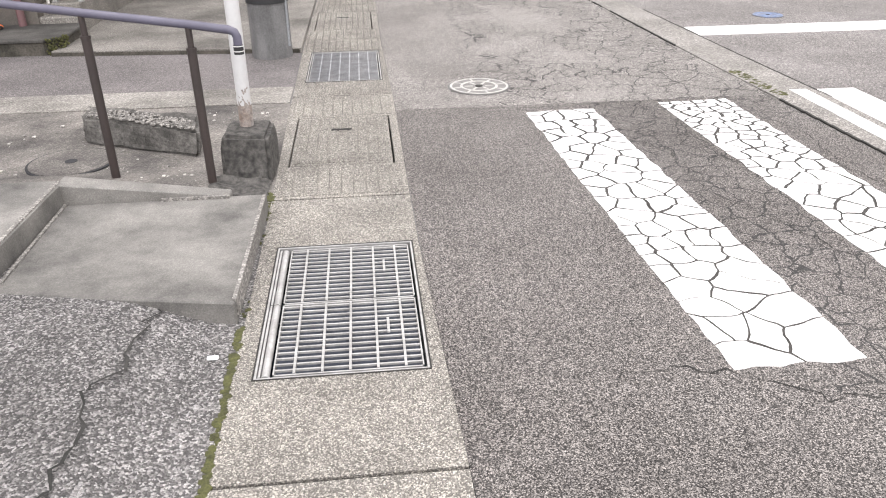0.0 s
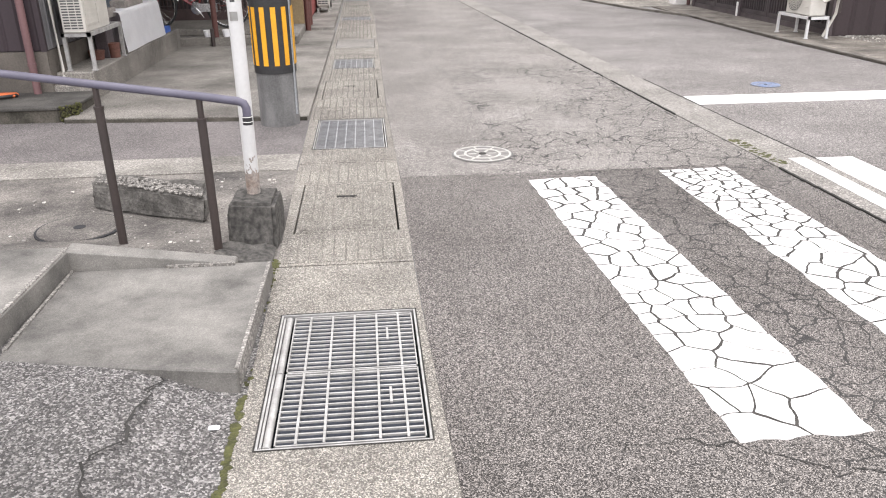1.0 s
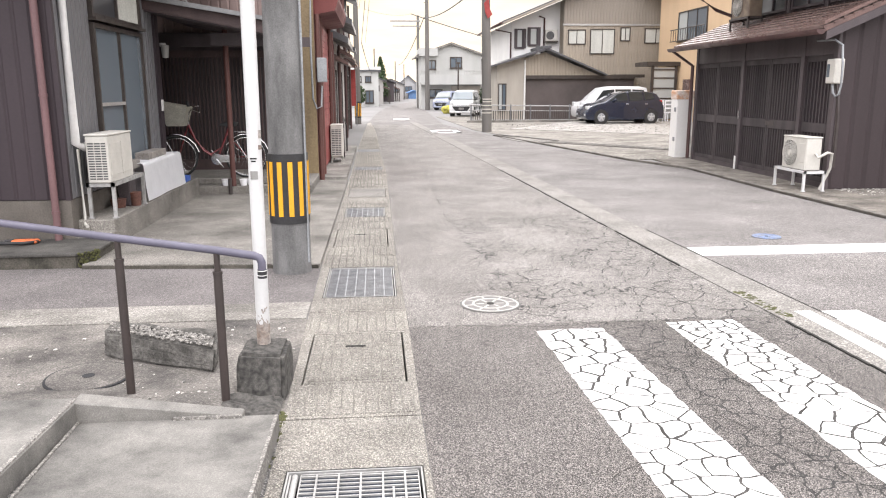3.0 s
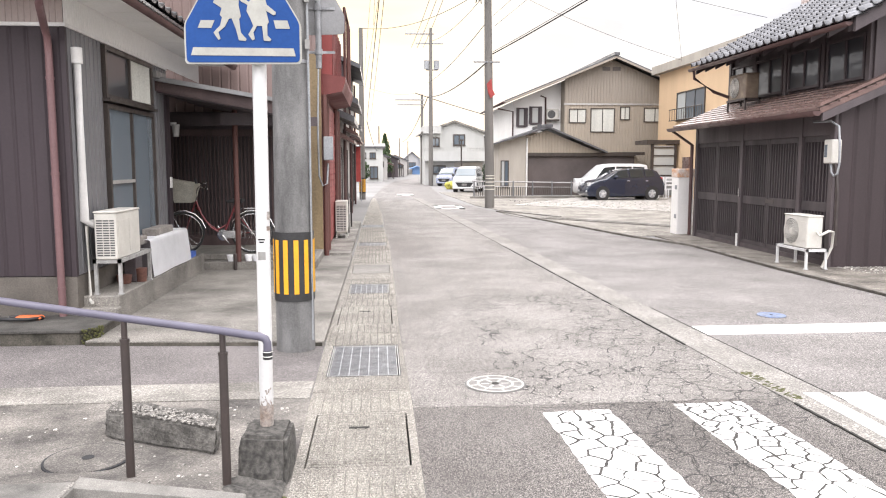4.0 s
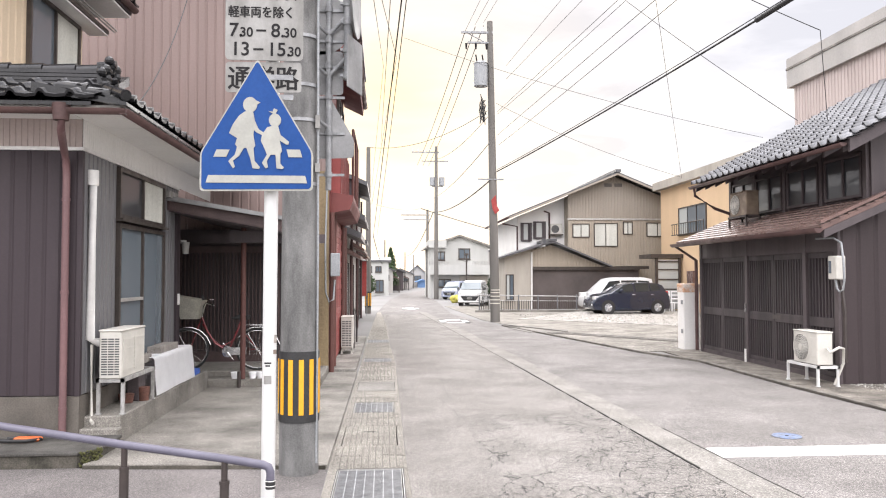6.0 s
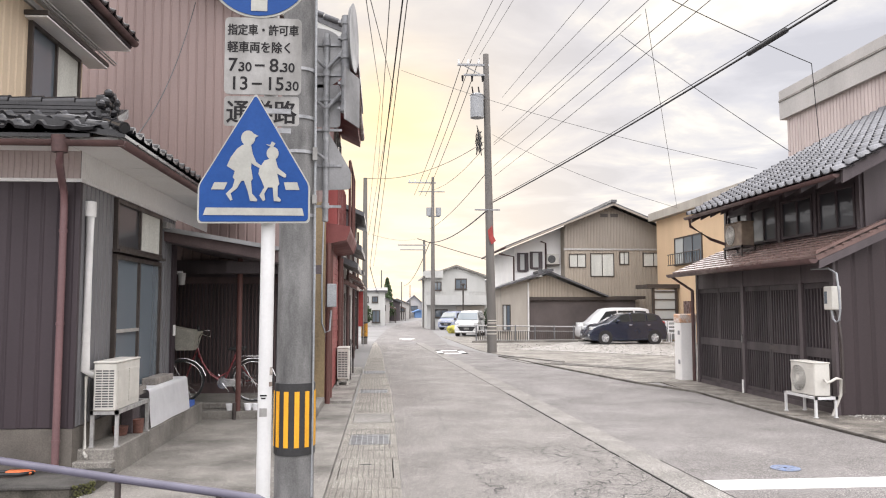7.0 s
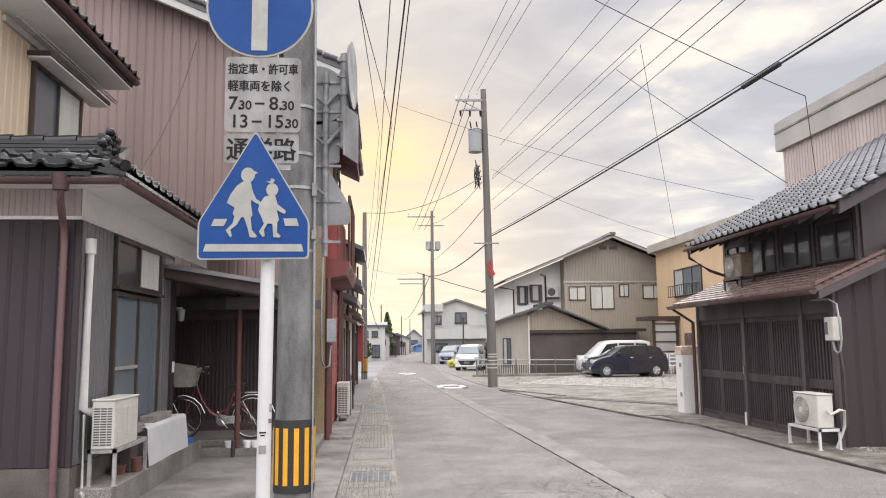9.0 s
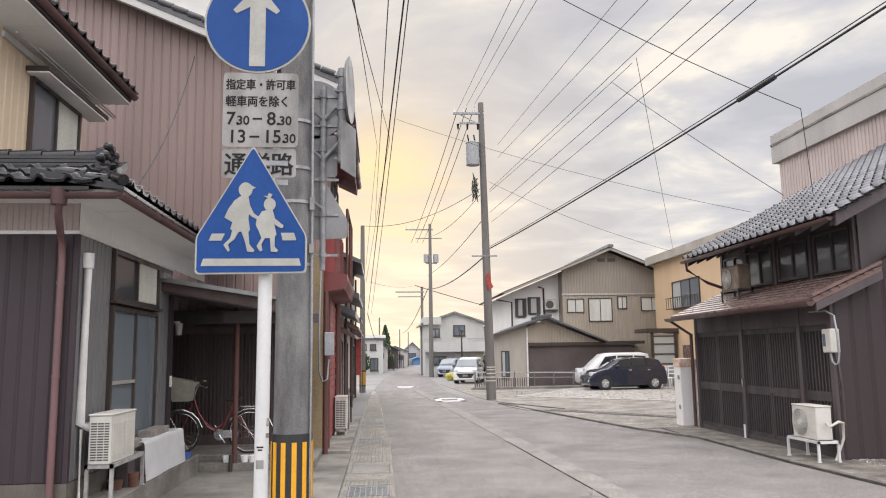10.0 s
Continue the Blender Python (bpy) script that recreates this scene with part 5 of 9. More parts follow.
# signs for the other direction, seen from behind, on arms beside the pole
sb = thing("road_signs_from_behind", (-0.45, 7.3, 3.5), "grey galvanised frame with signs seen from behind", "sign frame")
bm = B()
rod(bm, (-0.51, 7.36, 2.60), (-0.51, 7.36, 4.45), 0.028, n=12)
mast = part("mast", bm, M["galv"], sb)
bm = B()
rod(bm, (-0.325, 7.33, 3.66), (-0.325, 7.33, 4.62), 0.042, n=14)
part("mirror_mast", bm, M["galv"], sb)
for z in (2.75, 3.15, 3.50, 3.80, 4.05, 4.35):
    bm = B()
    box(bm, -0.66, -0.36, 7.385, 7.40, z - 0.012, z + 0.012)
    part("rail", bm, M["galv"], sb)
    bm = B()
    rod(bm, (-0.51, 7.36, z - 0.025), (-0.51, 7.36, z + 0.025), 0.037, n=12)
    part("clamp", bm, M["galv"], sb)
for z in (3.70, 4.10):
    bm = B()
    rod(bm, (-0.51, 7.35, z), (-0.33, 7.33, z + 0.19), 0.02, n=8)
    part("brace", bm, M["galv"], sb)
for z in (3.2, 3.7, 4.1):
    bm = B()
    rod(bm, (-0.68, 7.16, z + 0.1), (-0.51, 7.36, z), 0.016, n=8)
    part("stay", bm, M["galv"], sb)
for z in (3.70, 3.95, 4.22, 4.40, 4.56):
    bm = B()
    rod(bm, (-0.325, 7.33, z - 0.03), (-0.325, 7.33, z + 0.03), 0.052, n=14)
    box(bm, -0.40, -0.37, 7.31, 7.35, z - 0.012, z + 0.012)
    part("clamp", bm, M["galv"], sb)
bm = B()
disc(bm, (-0.60, 4.22), 0.30, "y", 7.402, 7.412, 40)
part("sign_disc", bm, M["sign_back"], sb, "back of a round aluminium sign")
bm = B()
prism(bm, rounded([(-0.80, 3.53), (-0.375, 3.53), (-0.375, 3.955), (-0.80, 3.955)], 0.04), "y", 7.402, 7.412)
part("sign_panel", bm, M["sign_back"], sb, "back of an aluminium plate")
bm = B()
prism(bm, rounded([(-0.80, 2.90), (-0.27, 2.92), (-0.27, 3.10), (-0.50, 3.50), (-0.62, 3.50)], 0.04), "y", 7.402, 7.412)
part("sign_panel", bm, M["sign_back"], sb, "back of a five-sided sign")
bm = B()
rod(bm, (-0.268, 7.36, 4.41), (-0.243, 7.3575, 4.41), 0.30, 0.33, 40)
part("mirror_back", bm, M["sign_back"], sb, "edge of a round traffic mirror")
bm = B()
m = Matrix.Translation((-0.262, 7.36, 3.80)) @ Matrix.Rotation(radians(72), 4, "Z")
box(bm, -0.2, 0.2, -0.006, 0.006, -0.24, 0.26, m)
part("mirror_plate", bm, M["sign_back"], sb, "edge of a plate below the mirror")

# ---- forecourt concrete on the house side ----
ap = thing("apron", (-1.6, 9.5, 0), "stained grey concrete apron with a dark front edge", "apron", kind="structure")
bm = B()
prism(bm, [(-2.74, 7.34), (-0.56, 7.16), (-0.495, 7.16), (-0.472, 14.0), (-2.74, 14.0)], "z", -0.02, 0.045)
part("slab", bm, M["apron"], ap)
bm = B()
prism(bm, [(-2.74, 7.33), (-0.51, 7.148), (-0.51, 7.158), (-2.74, 7.339)], "z", 0.0, 0.036)
part("front_edge", bm, M["mossy"], ap, "dark mossy front edge")
pf = thing("platform", (-5, 7.8, 0), "low dark concrete platform with a mossy front", "platform", kind="structure")
bm = B()
prism(bm, [(-11, 7.36), (-2.80, 7.36), (-2.66, 7.55), (-2.66, 8.15), (-11, 8.15)], "z", 0.12, 0.15)
part("top", bev(bm, 0.006), M["platform"], pf)
bm = B()
prism(bm, [(-11, 7.38), (-2.81, 7.38), (-2.68, 7.56), (-2.68, 8.15), (-11, 8.15)], "z", 0.0, 0.12)
part("base", bm, M["mossy"], pf, "dark mossy base")
bm = B()
rm = random.Random(21)
for k in range(90):
    t = rm.random()
    bmesh.ops.create_icosphere(bm, subdivisions=1, radius=rm.uniform(0.006, 0.018), matrix=Matrix.Translation((-2.79 + 0.13 * t + 0.012, 7.37 + 0.2 * t - 0.012, 0.15 * rm.random())))
tagged(part("moss", bm, M["moss"], pf), kind="stuff")
ss = thing("side_step", (-2.9, 10, 0), "long grey concrete step along the house wall", "step", kind="structure")
part("block", bbox(-3.1, -2.72, 8.28, 12.2, 0.0, 0.32, 0.012), M["apron"], ss)
part("lower_step", bbox(-3.1, -2.70, 8.155, 8.275, 0.0, 0.21, 0.01), M["apron"], ss)
pfl = thing("porch_floor", (-2, 13, 0), "grey concrete porch floor with a step at its edge", "porch floor", kind="structure")
part("slab", bbox(-3.7, -0.98, 12.25, 13.98, 0.0, 0.17, 0.012), M["apron"], pfl)
part("upper_slab", bbox(-3.7, -1.3, 12.5, 13.98, 0.17, 0.27, 0.012), M["apron"], pfl)

# ---- dark house with the tiled lean-to ----
lh = thing("dark_house", (-5, 10, 0), "two-storey house clad in dark ribbed metal under black tiles", "house")
XW, YW = -3.1, 8.15
bm = B()
box(bm, -10, XW - 0.02, YW + 0.02, 11.8, 0.0, 3.45)
part("wall", bm, M["siding_dark"], lh)
bm = B()
box(bm, -10, XW + 0.01, YW - 0.015, YW + 0.02, 0.14, 0.55)
box(bm, XW - 0.02, XW + 0.012, YW + 0.02, 11.8, 0.14, 0.55)
part("foundation", bm, M["foundation"], lh, "stained grey-beige foundation band")
bm = B()
ribs(bm, "x", -10, XW - 0.03, 0.56, 3.08, YW + 0.005, -1, 0.165, 0.012)
part("siding", bm, M["siding_dark"], lh, "dark ribbed metal siding")
bm = B()
ribs(bm, "y", YW + 0.03, 9.14, 0.56, 3.08, XW - 0.016, 1, 0.124, 0.03)
part("siding", bm, M["siding_grey"], lh, "dark grey ribbed metal siding")
bm = B()
ribs(bm, "y", 10.98, 11.8, 0.56, 3.08, XW - 0.016, 1, 0.124, 0.03)
part("siding", bm, M["siding_grey"], lh, "dark grey ribbed metal siding")
bm = B()
box(bm, XW - 0.035, XW + 0.014, YW - 0.02, YW + 0.035, 0.55, 3.08)
part("corner_trim", bm, M["siding_dark"], lh)
bm = B()
box(bm, -10, XW + 0.03, YW - 0.035, YW + 0.0, 3.08, 3.115)
box(bm, XW - 0.01, XW + 0.03, YW, 11.8, 3.08, 3.115)
part("trim", bm, M["pipe_white"], lh, "pale trim above the siding")
bm = B()
ribs(bm, "x", -10, XW, 3.115, 3.42, YW - 0.004, -1, 0.06, 0.008)
part("frieze", bm, M["siding_pale"], lh, "pale rose ribbed band below the eaves")
bm = B()
ribs(bm, "y", YW, 13.9, 3.115, 3.42, XW + 0.004, 1, 0.06, 0.008)
part("frieze", bm, M["white_bright"], lh, "pale ribbed band below the eaves")
# eaves: soffit panels, fascia, gutters
for k in range(12):
    y0 = 7.52 + k * 0.53
    bm = B()
    box(bm, XW + 0.016, -2.52, y0 + 0.007, y0 + 0.523, 3.405, 3.425)
    part("soffit_panel", bm, M["white_bright"], lh)
for k in range(7):
    x1 = XW - 0.004 - k
    bm = B()
    box(bm, x1 - 0.992, x1, 7.52, YW - 0.02, 3.405, 3.425)
    part("soffit_panel", bm, M["white_bright"], lh)


def half_gutter(bm, a, b, r=0.055):
    a, b = Vector(a), Vector(b)
    d = (b - a).normalized()
    s = Vector((-d.y, d.x, 0))
    rows = []
    for i in range(9):
        t = math.pi * i / 8
        o = s * (math.cos(t) * r) + Vector((0, 0, -math.sin(t) * r))
        rows.append((bm.verts.new(a + o), bm.verts.new(b + o)))
    for p, q in zip(rows, rows[1:]):
        bm.faces.new((p[0], q[0], q[1], p[1])).smooth = True
    bm.faces.new([r_[0] for r_ in rows]), bm.faces.new([r_[1] for r_ in rows])


bm = B()
half_gutter(bm, (-10, 7.47, 3.365), (-2.44, 7.47, 3.375))
half_gutter(bm, (-2.47, 7.44, 3.375), (-2.47, 13.8, 3.385))
part("eaves_gutter", bm, M["gutter_brown"], lh, "brown half-round gutter")
for k in range(9):
    bm = B()
    tube(bm, [(-2.47, 7.8 + 0.7 * k, 3.45), (-2.53, 7.8 + 0.7 * k, 3.44)], 0.006, 6)
    tube(bm, [(-2.415, 7.8 + 0.7 * k, 3.41), (-2.435, 7.8 + 0.7 * k, 3.352), (-2.47, 7.8 + 0.7 * k, 3.338), (-2.51, 7.8 + 0.7 * k, 3.36)], 0.006, 6)
    part("gutter_hook", bm, M["gutter_brown"], lh)
bm = B()
rod(bm, (-3.04, 7.47, 3.42), (-3.04, 7.47, 3.26), 0.085, 0.07, 14)
part("rain_head", bm, M["gutter_brown"], lh, "brown funnel under the gutter")
bm = B()
tube(bm, [(-3.04, 7.47, 3.28), (-3.06, 7.52, 3.18), (-3.19, 7.92, 3.04), (-3.225, 8.06, 2.96), (-3.225, 8.075, 2.8), (-3.225, 8.075, 0.15)], 0.037, 10)
for z in (2.55, 1.6, 0.42):
    rod(bm, (-3.225, 8.075, z), (-3.225, 8.075, z + 0.03), 0.043, n=10)
part("downpipe", bm, M["pipe_rose"], lh, "faded rose-brown downpipe")
bm = B()
tube(bm, [(-3.055, 8.32, 2.86), (-3.055, 8.32, 1.12), (-3.0, 8.40, 1.08), (-2.95, 8.46, 1.07)], 0.047, 12)
rod(bm, (-3.055, 8.32, 2.74), (-3.055, 8.32, 2.90), 0.062, n=12)
part("pipe_duct", bm, M["pipe_white"], lh, "white plastic cover of the cooling pipes")
bm = B()
tube(bm, [(-3.04, 8.33, 1.06), (-3.04, 8.33, 0.36), (-3.02, 8.28, 0.27), (-2.98, 8.22, 0.26)], 0.018, 8)
part("drain_pipe", bm, M["ac"], lh)
# windows on the street side
window(lh, "y", 9.15, 10.97, 2.46, 3.06, XW, 1, [M["glass_dim"], M["curtain"]], M["frame"], 2, "bronze transom window", sill=True)
window(lh, "y", 9.15, 10.97, 0.58, 2.40, XW, 1, [M["glass_teal"], M["glass_teal"]], M["frame"], 2, "tall bronze sliding window with figured glass", sill=False)
bm = B()
box(bm, XW + 0.02, XW + 0.05, 9.2, 10.05, 1.48, 1.52)
part("window_rail", bm, M["frame_lt"], lh)
bm = B()
box(bm, XW, XW + 0.10, 11.0, 11.45, 2.90, 2.99)
part("blind_box", bm, M["sign_plate"], lh)
# upper storey
UX = -4.25
bm = B()
box(bm, -10, UX, 8.6, 11.05, 3.4, 6.0)
part("upper_wall", bm, M["siding_cream"], lh)
bm = B()
ribs(bm, "y", 8.6, 11.05, 3.6, 5.95, UX + 0.002, 1, 0.16, 0.012)
part("upper_siding", bm, M["siding_cream"], lh, "cream ribbed metal siding")
window(lh, "y", 9.35, 10.85, 4.28, 5.25, UX + 0.012, 1, [M["glass"], M["curtain"]], M["frame"], 2, "upper window with a pale curtain")
# flat hood over the window: pale underside, dark metal rim, two rails along its edge
hood = part("window_hood", bbox(UX + 0.012, -3.95, 9.22, 11.25, 5.27, 5.33, 0.006), M["frame"], lh, "dark metal hood over the upper window")
part("hood_underside", bbox(UX + 0.02, -3.965, 9.235, 11.24, 5.245, 5.268, 0.004), M["white_bright"], hood, "white underside of the hood")
for k in range(2):
    bm = B()
    rod(bm, (-3.93 + 0.03 * k, 8.3 + 0.5 * k, 5.355 + 0.02 * k), (-3.93 + 0.03 * k, 11.4, 5.355 + 0.02 * k), 0.011, n=8)
    part("drying_rail", bm, M["galv_light"], hood)
bm = B()
box(bm, UX + 0.014, UX + 0.05, 8.6, 11.3, 5.43, 5.50)
part("eaves_trim", bm, M["white_wall"], lh, "pale trim below the upper eaves")
for k in range(5):
    bm = B()
    y0 = 7.9 + k * 0.69
    box(bm, UX + 0.004, -3.685, y0 + 0.004, y0 + 0.686, 5.55, 5.575)
    part("upper_soffit_panel", bm, M["white_bright"], lh)
bm = B()
prism(bm, [(-3.66, 5.66), (UX - 2.5, 6.86), (UX - 2.5, 6.72), (UX, 5.585), (-3.66, 5.585)], "y", 7.9, 11.32)
part("upper_deck", bm, M["wood_dark"], lh)
bm = B()
half_gutter(bm, (-3.62, 7.9, 5.67), (-3.62, 11.34, 5.67), 0.06)
part("upper_gutter", bm, M["gutter_brown"], lh)


# roof tiles: one wavy tile, many places
def tile_mesh(name, w, l, t, material, n=7, thick=0.7, roll=1.15):
    """A pantile: a wave across its width, a thick lower edge, lying along +y as it climbs."""
    bm = B()
    us = (0.0, 0.07, 0.14, 0.22, 0.29, 0.36, 0.68, 1.0)
    top, bot = [], []
    for j, y in enumerate((0.0, l)):
        a, b = [], []
        for i, u in enumerate(us):
            z = t * (roll * math.sin(math.pi * u / 0.36) if u < 0.36 else -0.22 * math.sin(math.pi * (u - 0.36) / 0.64))
            a.append(bm.verts.new((u * w, y, z + t * thick)))
            b.append(bm.verts.new((u * w, y, z)))
        top.append(a), bot.append(b)
    for i in range(n):
        f = bm.faces.new((top[0][i], top[0][i + 1], top[1][i + 1], top[1][i]))
        f.smooth = True
        bm.faces.new((bot[0][i], top[0][i], top[0][i + 1], bot[0][i + 1]))
        # the roll is a hollow shell, open at its lower end
        bm.faces.new((bot[0][i], bot[0][i + 1], bot[1][i + 1], bot[1][i]))
    bm.faces.new((bot[0][0], bot[1][0], top[1][0], top[0][0]))
    me = bpy.data.meshes.new(name)
    bmesh.ops.recalc_face_normals(bm, faces=list(bm.faces))
    bm.to_mesh(me)
    bm.free()
    me.materials.append(material)
    return me


def lay_tiles(parent, me, w, l, origin, across, climb, nx, ny, keep=lambda i, j: True, parts=None, jitter=0.004, seed=1, lean=0.11):
    """Lays rows of tiles from the eave up; those that parts(i, j) names are objects, the rest one joined mesh."""
    r = random.Random(seed)
    across, climb = Vector(across).normalized(), Vector(climb).normalized()
    up = across.cross(climb).normalized()
    rot = Matrix((across, climb, up)).transposed().to_4x4()
    off = Vector((0, 0, 0))
    p = parent
    while p is not None:
        off += p.location
        p = p.parent
    vs = [v.co.copy() for v in me.vertices]
    fs = [list(q.vertices) for q in me.polygons]
    jv, jf = [], []
    for j in range(ny):
        for i in range(nx):
            if not keep(i, j):
                continue
            o = Vector(origin) + across * (i * w) + climb * (j * l) + up * (r.uniform(0, jitter) + 0.022)
            tilt = Matrix.Rotation(-lean + r.uniform(-0.012, 0.012), 4, "X")
            m = Matrix.Translation(o - off) @ rot @ tilt
            if parts is None or parts(i, j):
                ob = new("tile", me)
                ob.parent, ob.matrix_basis = parent, m
            else:
                b = len(jv)
                jv += [m @ v for v in vs]
                jf += [[b + k for k in q] for q in fs]
    if jv:
        mm = bpy.data.meshes.new("tiles")
        mm.from_pydata([tuple(v) for v in jv], [], jf)
        mm.materials.append(me.materials[0])
        ob = new("tiles", mm)
        ob.parent = parent
        tagged(ob, kind="stuff")


tile_b = tile_mesh("roof_tile", 0.27, 0.28, 0.042, M["tile_black"])
lroof = thing("lean_to_roof", (-4, 8, 3.45), "", "")
lroof.parent = lh
lroof.location = Vector((-4, 8, 3.45)) - lh.location
bm = B()
prism(bm, [(7.42, 3.435), (8.5, 3.95), (8.5, 3.85), (7.42, 3.40)], "x", -10, -2.75)
prism(bm, [(-2.42, 3.435), (-3.3, 3.62), (-3.3, 3.52), (-2.42, 3.40)], "y", 7.42, 13.9)
part("decking", bm, M["tile_black"], lroof)
for k in range(3):
    # round caps down the hip at the corner
    f0, f1 = k / 3, (k + 1.12) / 3
    h0, h1 = Vector((-2.43, 7.43, 3.50)), Vector((-2.90, 7.98, 3.72))
    bm = B()
    rod(bm, h0.lerp(h1, f0), h0.lerp(h1, f1), 0.055, 0.048, 12)
    part("hip_cap", bm, M["tile_black"], lroof)
lay_tiles(lroof, tile_b, 0.27, 0.235, (-8.1, 7.38, 3.445), (1, 0, 0), (0, 1.08, 0.50), 20, 4, seed=3, parts=lambda i, j: i > 8)
lay_tiles(lroof, tile_b, 0.27, 0.235, (-2.40, 7.56, 3.445), (0, 1, 0), (-0.9, 0, 0.20), 23, 3, seed=4, parts=lambda i, j: i < 18)
# ridge of stacked flat tiles, round cap, and end ornament
bm = B()
for k in range(4):
    box(bm, -10, -2.86 + 0.015 * k, 7.93 + 0.012 * k, 8.20 - 0.012 * k, 3.72 + 0.042 * k, 3.752 + 0.042 * k)
rg = part("ridge", bm, M["tile_black"], lroof, "ridge of stacked black tiles")
for k in range(16):
    bm = B()
    rod(bm, (-3.12 - 0.33 * k, 8.065, 3.885), (-2.80 - 0.33 * k, 8.065, 3.895), 0.068, 0.075, 12)
    part("ridge_cap", bm, M["tile_black"], rg)
bm = B()
ro = random.Random(5)
for k in range(17):
    a = 2 * math.pi * k / 17
    rr = 0.10 + 0.05 * (k % 3)
    c = (-2.80 + 0.03 * ro.random(), 8.0 + rr * math.cos(a) * 0.9, 3.79 + rr * math.sin(a) * 0.95)
    bmesh.ops.create_uvsphere(bm, u_segments=10, v_segments=6, radius=0.045 + 0.02 * ro.random(), matrix=Matrix.Translation(c))
box(bm, -2.86, -2.80, 7.86, 8.16, 3.64, 3.92)
rod(bm, (-2.9, 8.0, 3.93), (-2.72, 8.0, 3.95), 0.04, n=10)
part("ridge_end", bm, M["tile_black"], rg, "curled black ridge-end ornament")
uroof = thing("upper_roof", (-5, 9.6, 6), "", "")
uroof.parent = lh
uroof.location = Vector((-5, 9.6, 6)) - lh.location
lay_tiles(uroof, tile_b, 0.27, 0.235, (-3.57, 7.8, 5.67), (0, 1, 0), (-0.9, 0, 0.40), 13, 8, seed=6, parts=lambda i, j: j < 3)

# ---- air conditioner, sheet, clutter beside the wall ----
def ac_unit(name, x0, x1, y0, y1, z0, z1, face, label, louvre=None):
    """An outdoor unit. face: the side with the fan; louvre: the side with slots."""
    u = thing(name, ((x0 + x1) / 2, (y0 + y1) / 2, z0), label, "air conditioner", "air conditioners")
    part("casing", bbox(x0, x1, y0, y1, z0, z1 - 0.02, 0.012), M["ac"], u)
    part("top_panel", bbox(x0 - 0.008, x1 + 0.008, y0 - 0.008, y1 + 0.008, z1 - 0.022, z1, 0.008), M["ac"], u)
    if louvre == "-y":
        n = 15
        for c0, c1 in ((0.1, 0.36), (0.40, 0.66), (0.70, 0.9)):
            for i in range(n):
                z = z0 + 0.04 + (z1 - z0 - 0.12) * i / n
                bm = B()
                box(bm, x0 + (x1 - x0) * c0, x0 + (x1 - x0) * c1, y0 - 0.003, y0 + 0.006, z, z + (z1 - z0 - 0.12) / n * 0.55)
                part("slot", bm, M["ac_dark"], u)
    if face == "+x":
        bm = B()
        for q in ((y0 + 0.05, (y0 + y1) / 2 - 0.02), ((y0 + y1) / 2 + 0.02, y1 - 0.05)):
            box(bm, x1 - 0.002, x1 + 0.006, *q, z0 + 0.06, z1 - 0.10)
        part("front_panel", bm, M["ac"], u)
        bm = B()
        for k in range(8):
            z = z0 + 0.08 + (z1 - z0 - 0.2) * k / 7
            box(bm, x1 + 0.006, x1 + 0.009, y0 + 0.06, y1 - 0.06, z, z + 0.006)
        part("front_ribs", bm, M["ac"], u)
    if face == "-x":
        cy, cz, r = y1 - (y1 - y0) * 0.33, (z0 + z1) / 2 - 0.01, (z1 - z0) * 0.40
        bm = B()
        disc(bm, (cy, cz), r, "x", x0 - 0.003, x0 + 0.002, 28)
        part("fan_well", bm, M["ac_dark"], u)
        for k in range(1, 9):
            bm = B()
            rr = r * k / 8
            tube(bm, [(x0 - 0.012, cy + rr * math.cos(a * math.pi / 12), cz + rr * math.sin(a * math.pi / 12)) for a in range(25)], 0.005, 5)
            part("guard_ring", bm, M["ac"], u)
        bm = B()
        for a in range(24):
            t = a * math.pi / 12
            rod(bm, (x0 - 0.010, cy + r * 0.2 * math.cos(t), cz + r * 0.2 * math.sin(t)), (x0 - 0.010, cy + r * math.cos(t + 0.5), cz + r * math.sin(t + 0.5)), 0.003, n=4)
        disc(bm, (cy, cz), r * 0.2, "x", x0 - 0.016, x0 - 0.006, 16)
        part("guard_spokes", bm, M["ac"], u)
        part("valve_cover", bbox(x0 - 0.004, x0 + 0.02, y0 + 0.02, y0 + (y1 - y0) * 0.30, z0 + 0.12, z1 - 0.10, 0.006), M["ac"], u)
    return u


ac_unit("air_conditioner", -2.963, -2.735, 8.32, 9.10, 0.70, 1.215, "+x", "ivory outdoor air-conditioning unit on a steel stand", "-y")


def stand(x0, x1, y0, y1, z0, z1, material, label):
    s = thing("unit_stand", ((x0 + x1) / 2, (y0 + y1) / 2, z0), label, "stand", "unit stands")
    bm = B()
    for q in ((x0, x1, y0, y0 + 0.035), (x0, x1, y1 - 0.035, y1), (x0, x0 + 0.035, y0, y1), (x1 - 0.035, x1, y0, y1)):
        box(bm, *q, z1 - 0.04, z1)
    part("top_frame", bm, material, s)
    for x in (x0, x1 - 0.035):
        for y in (y0 + 0.02, y1 - 0.055):
            bm = B()
            box(bm, x, x + 0.035, y, y + 0.035, z0, z1 - 0.04)
            box(bm, x - 0.01, x + 0.045, y - 0.01, y + 0.045, z0, z0 + 0.012)
            part("leg", bm, material, s)
    return s


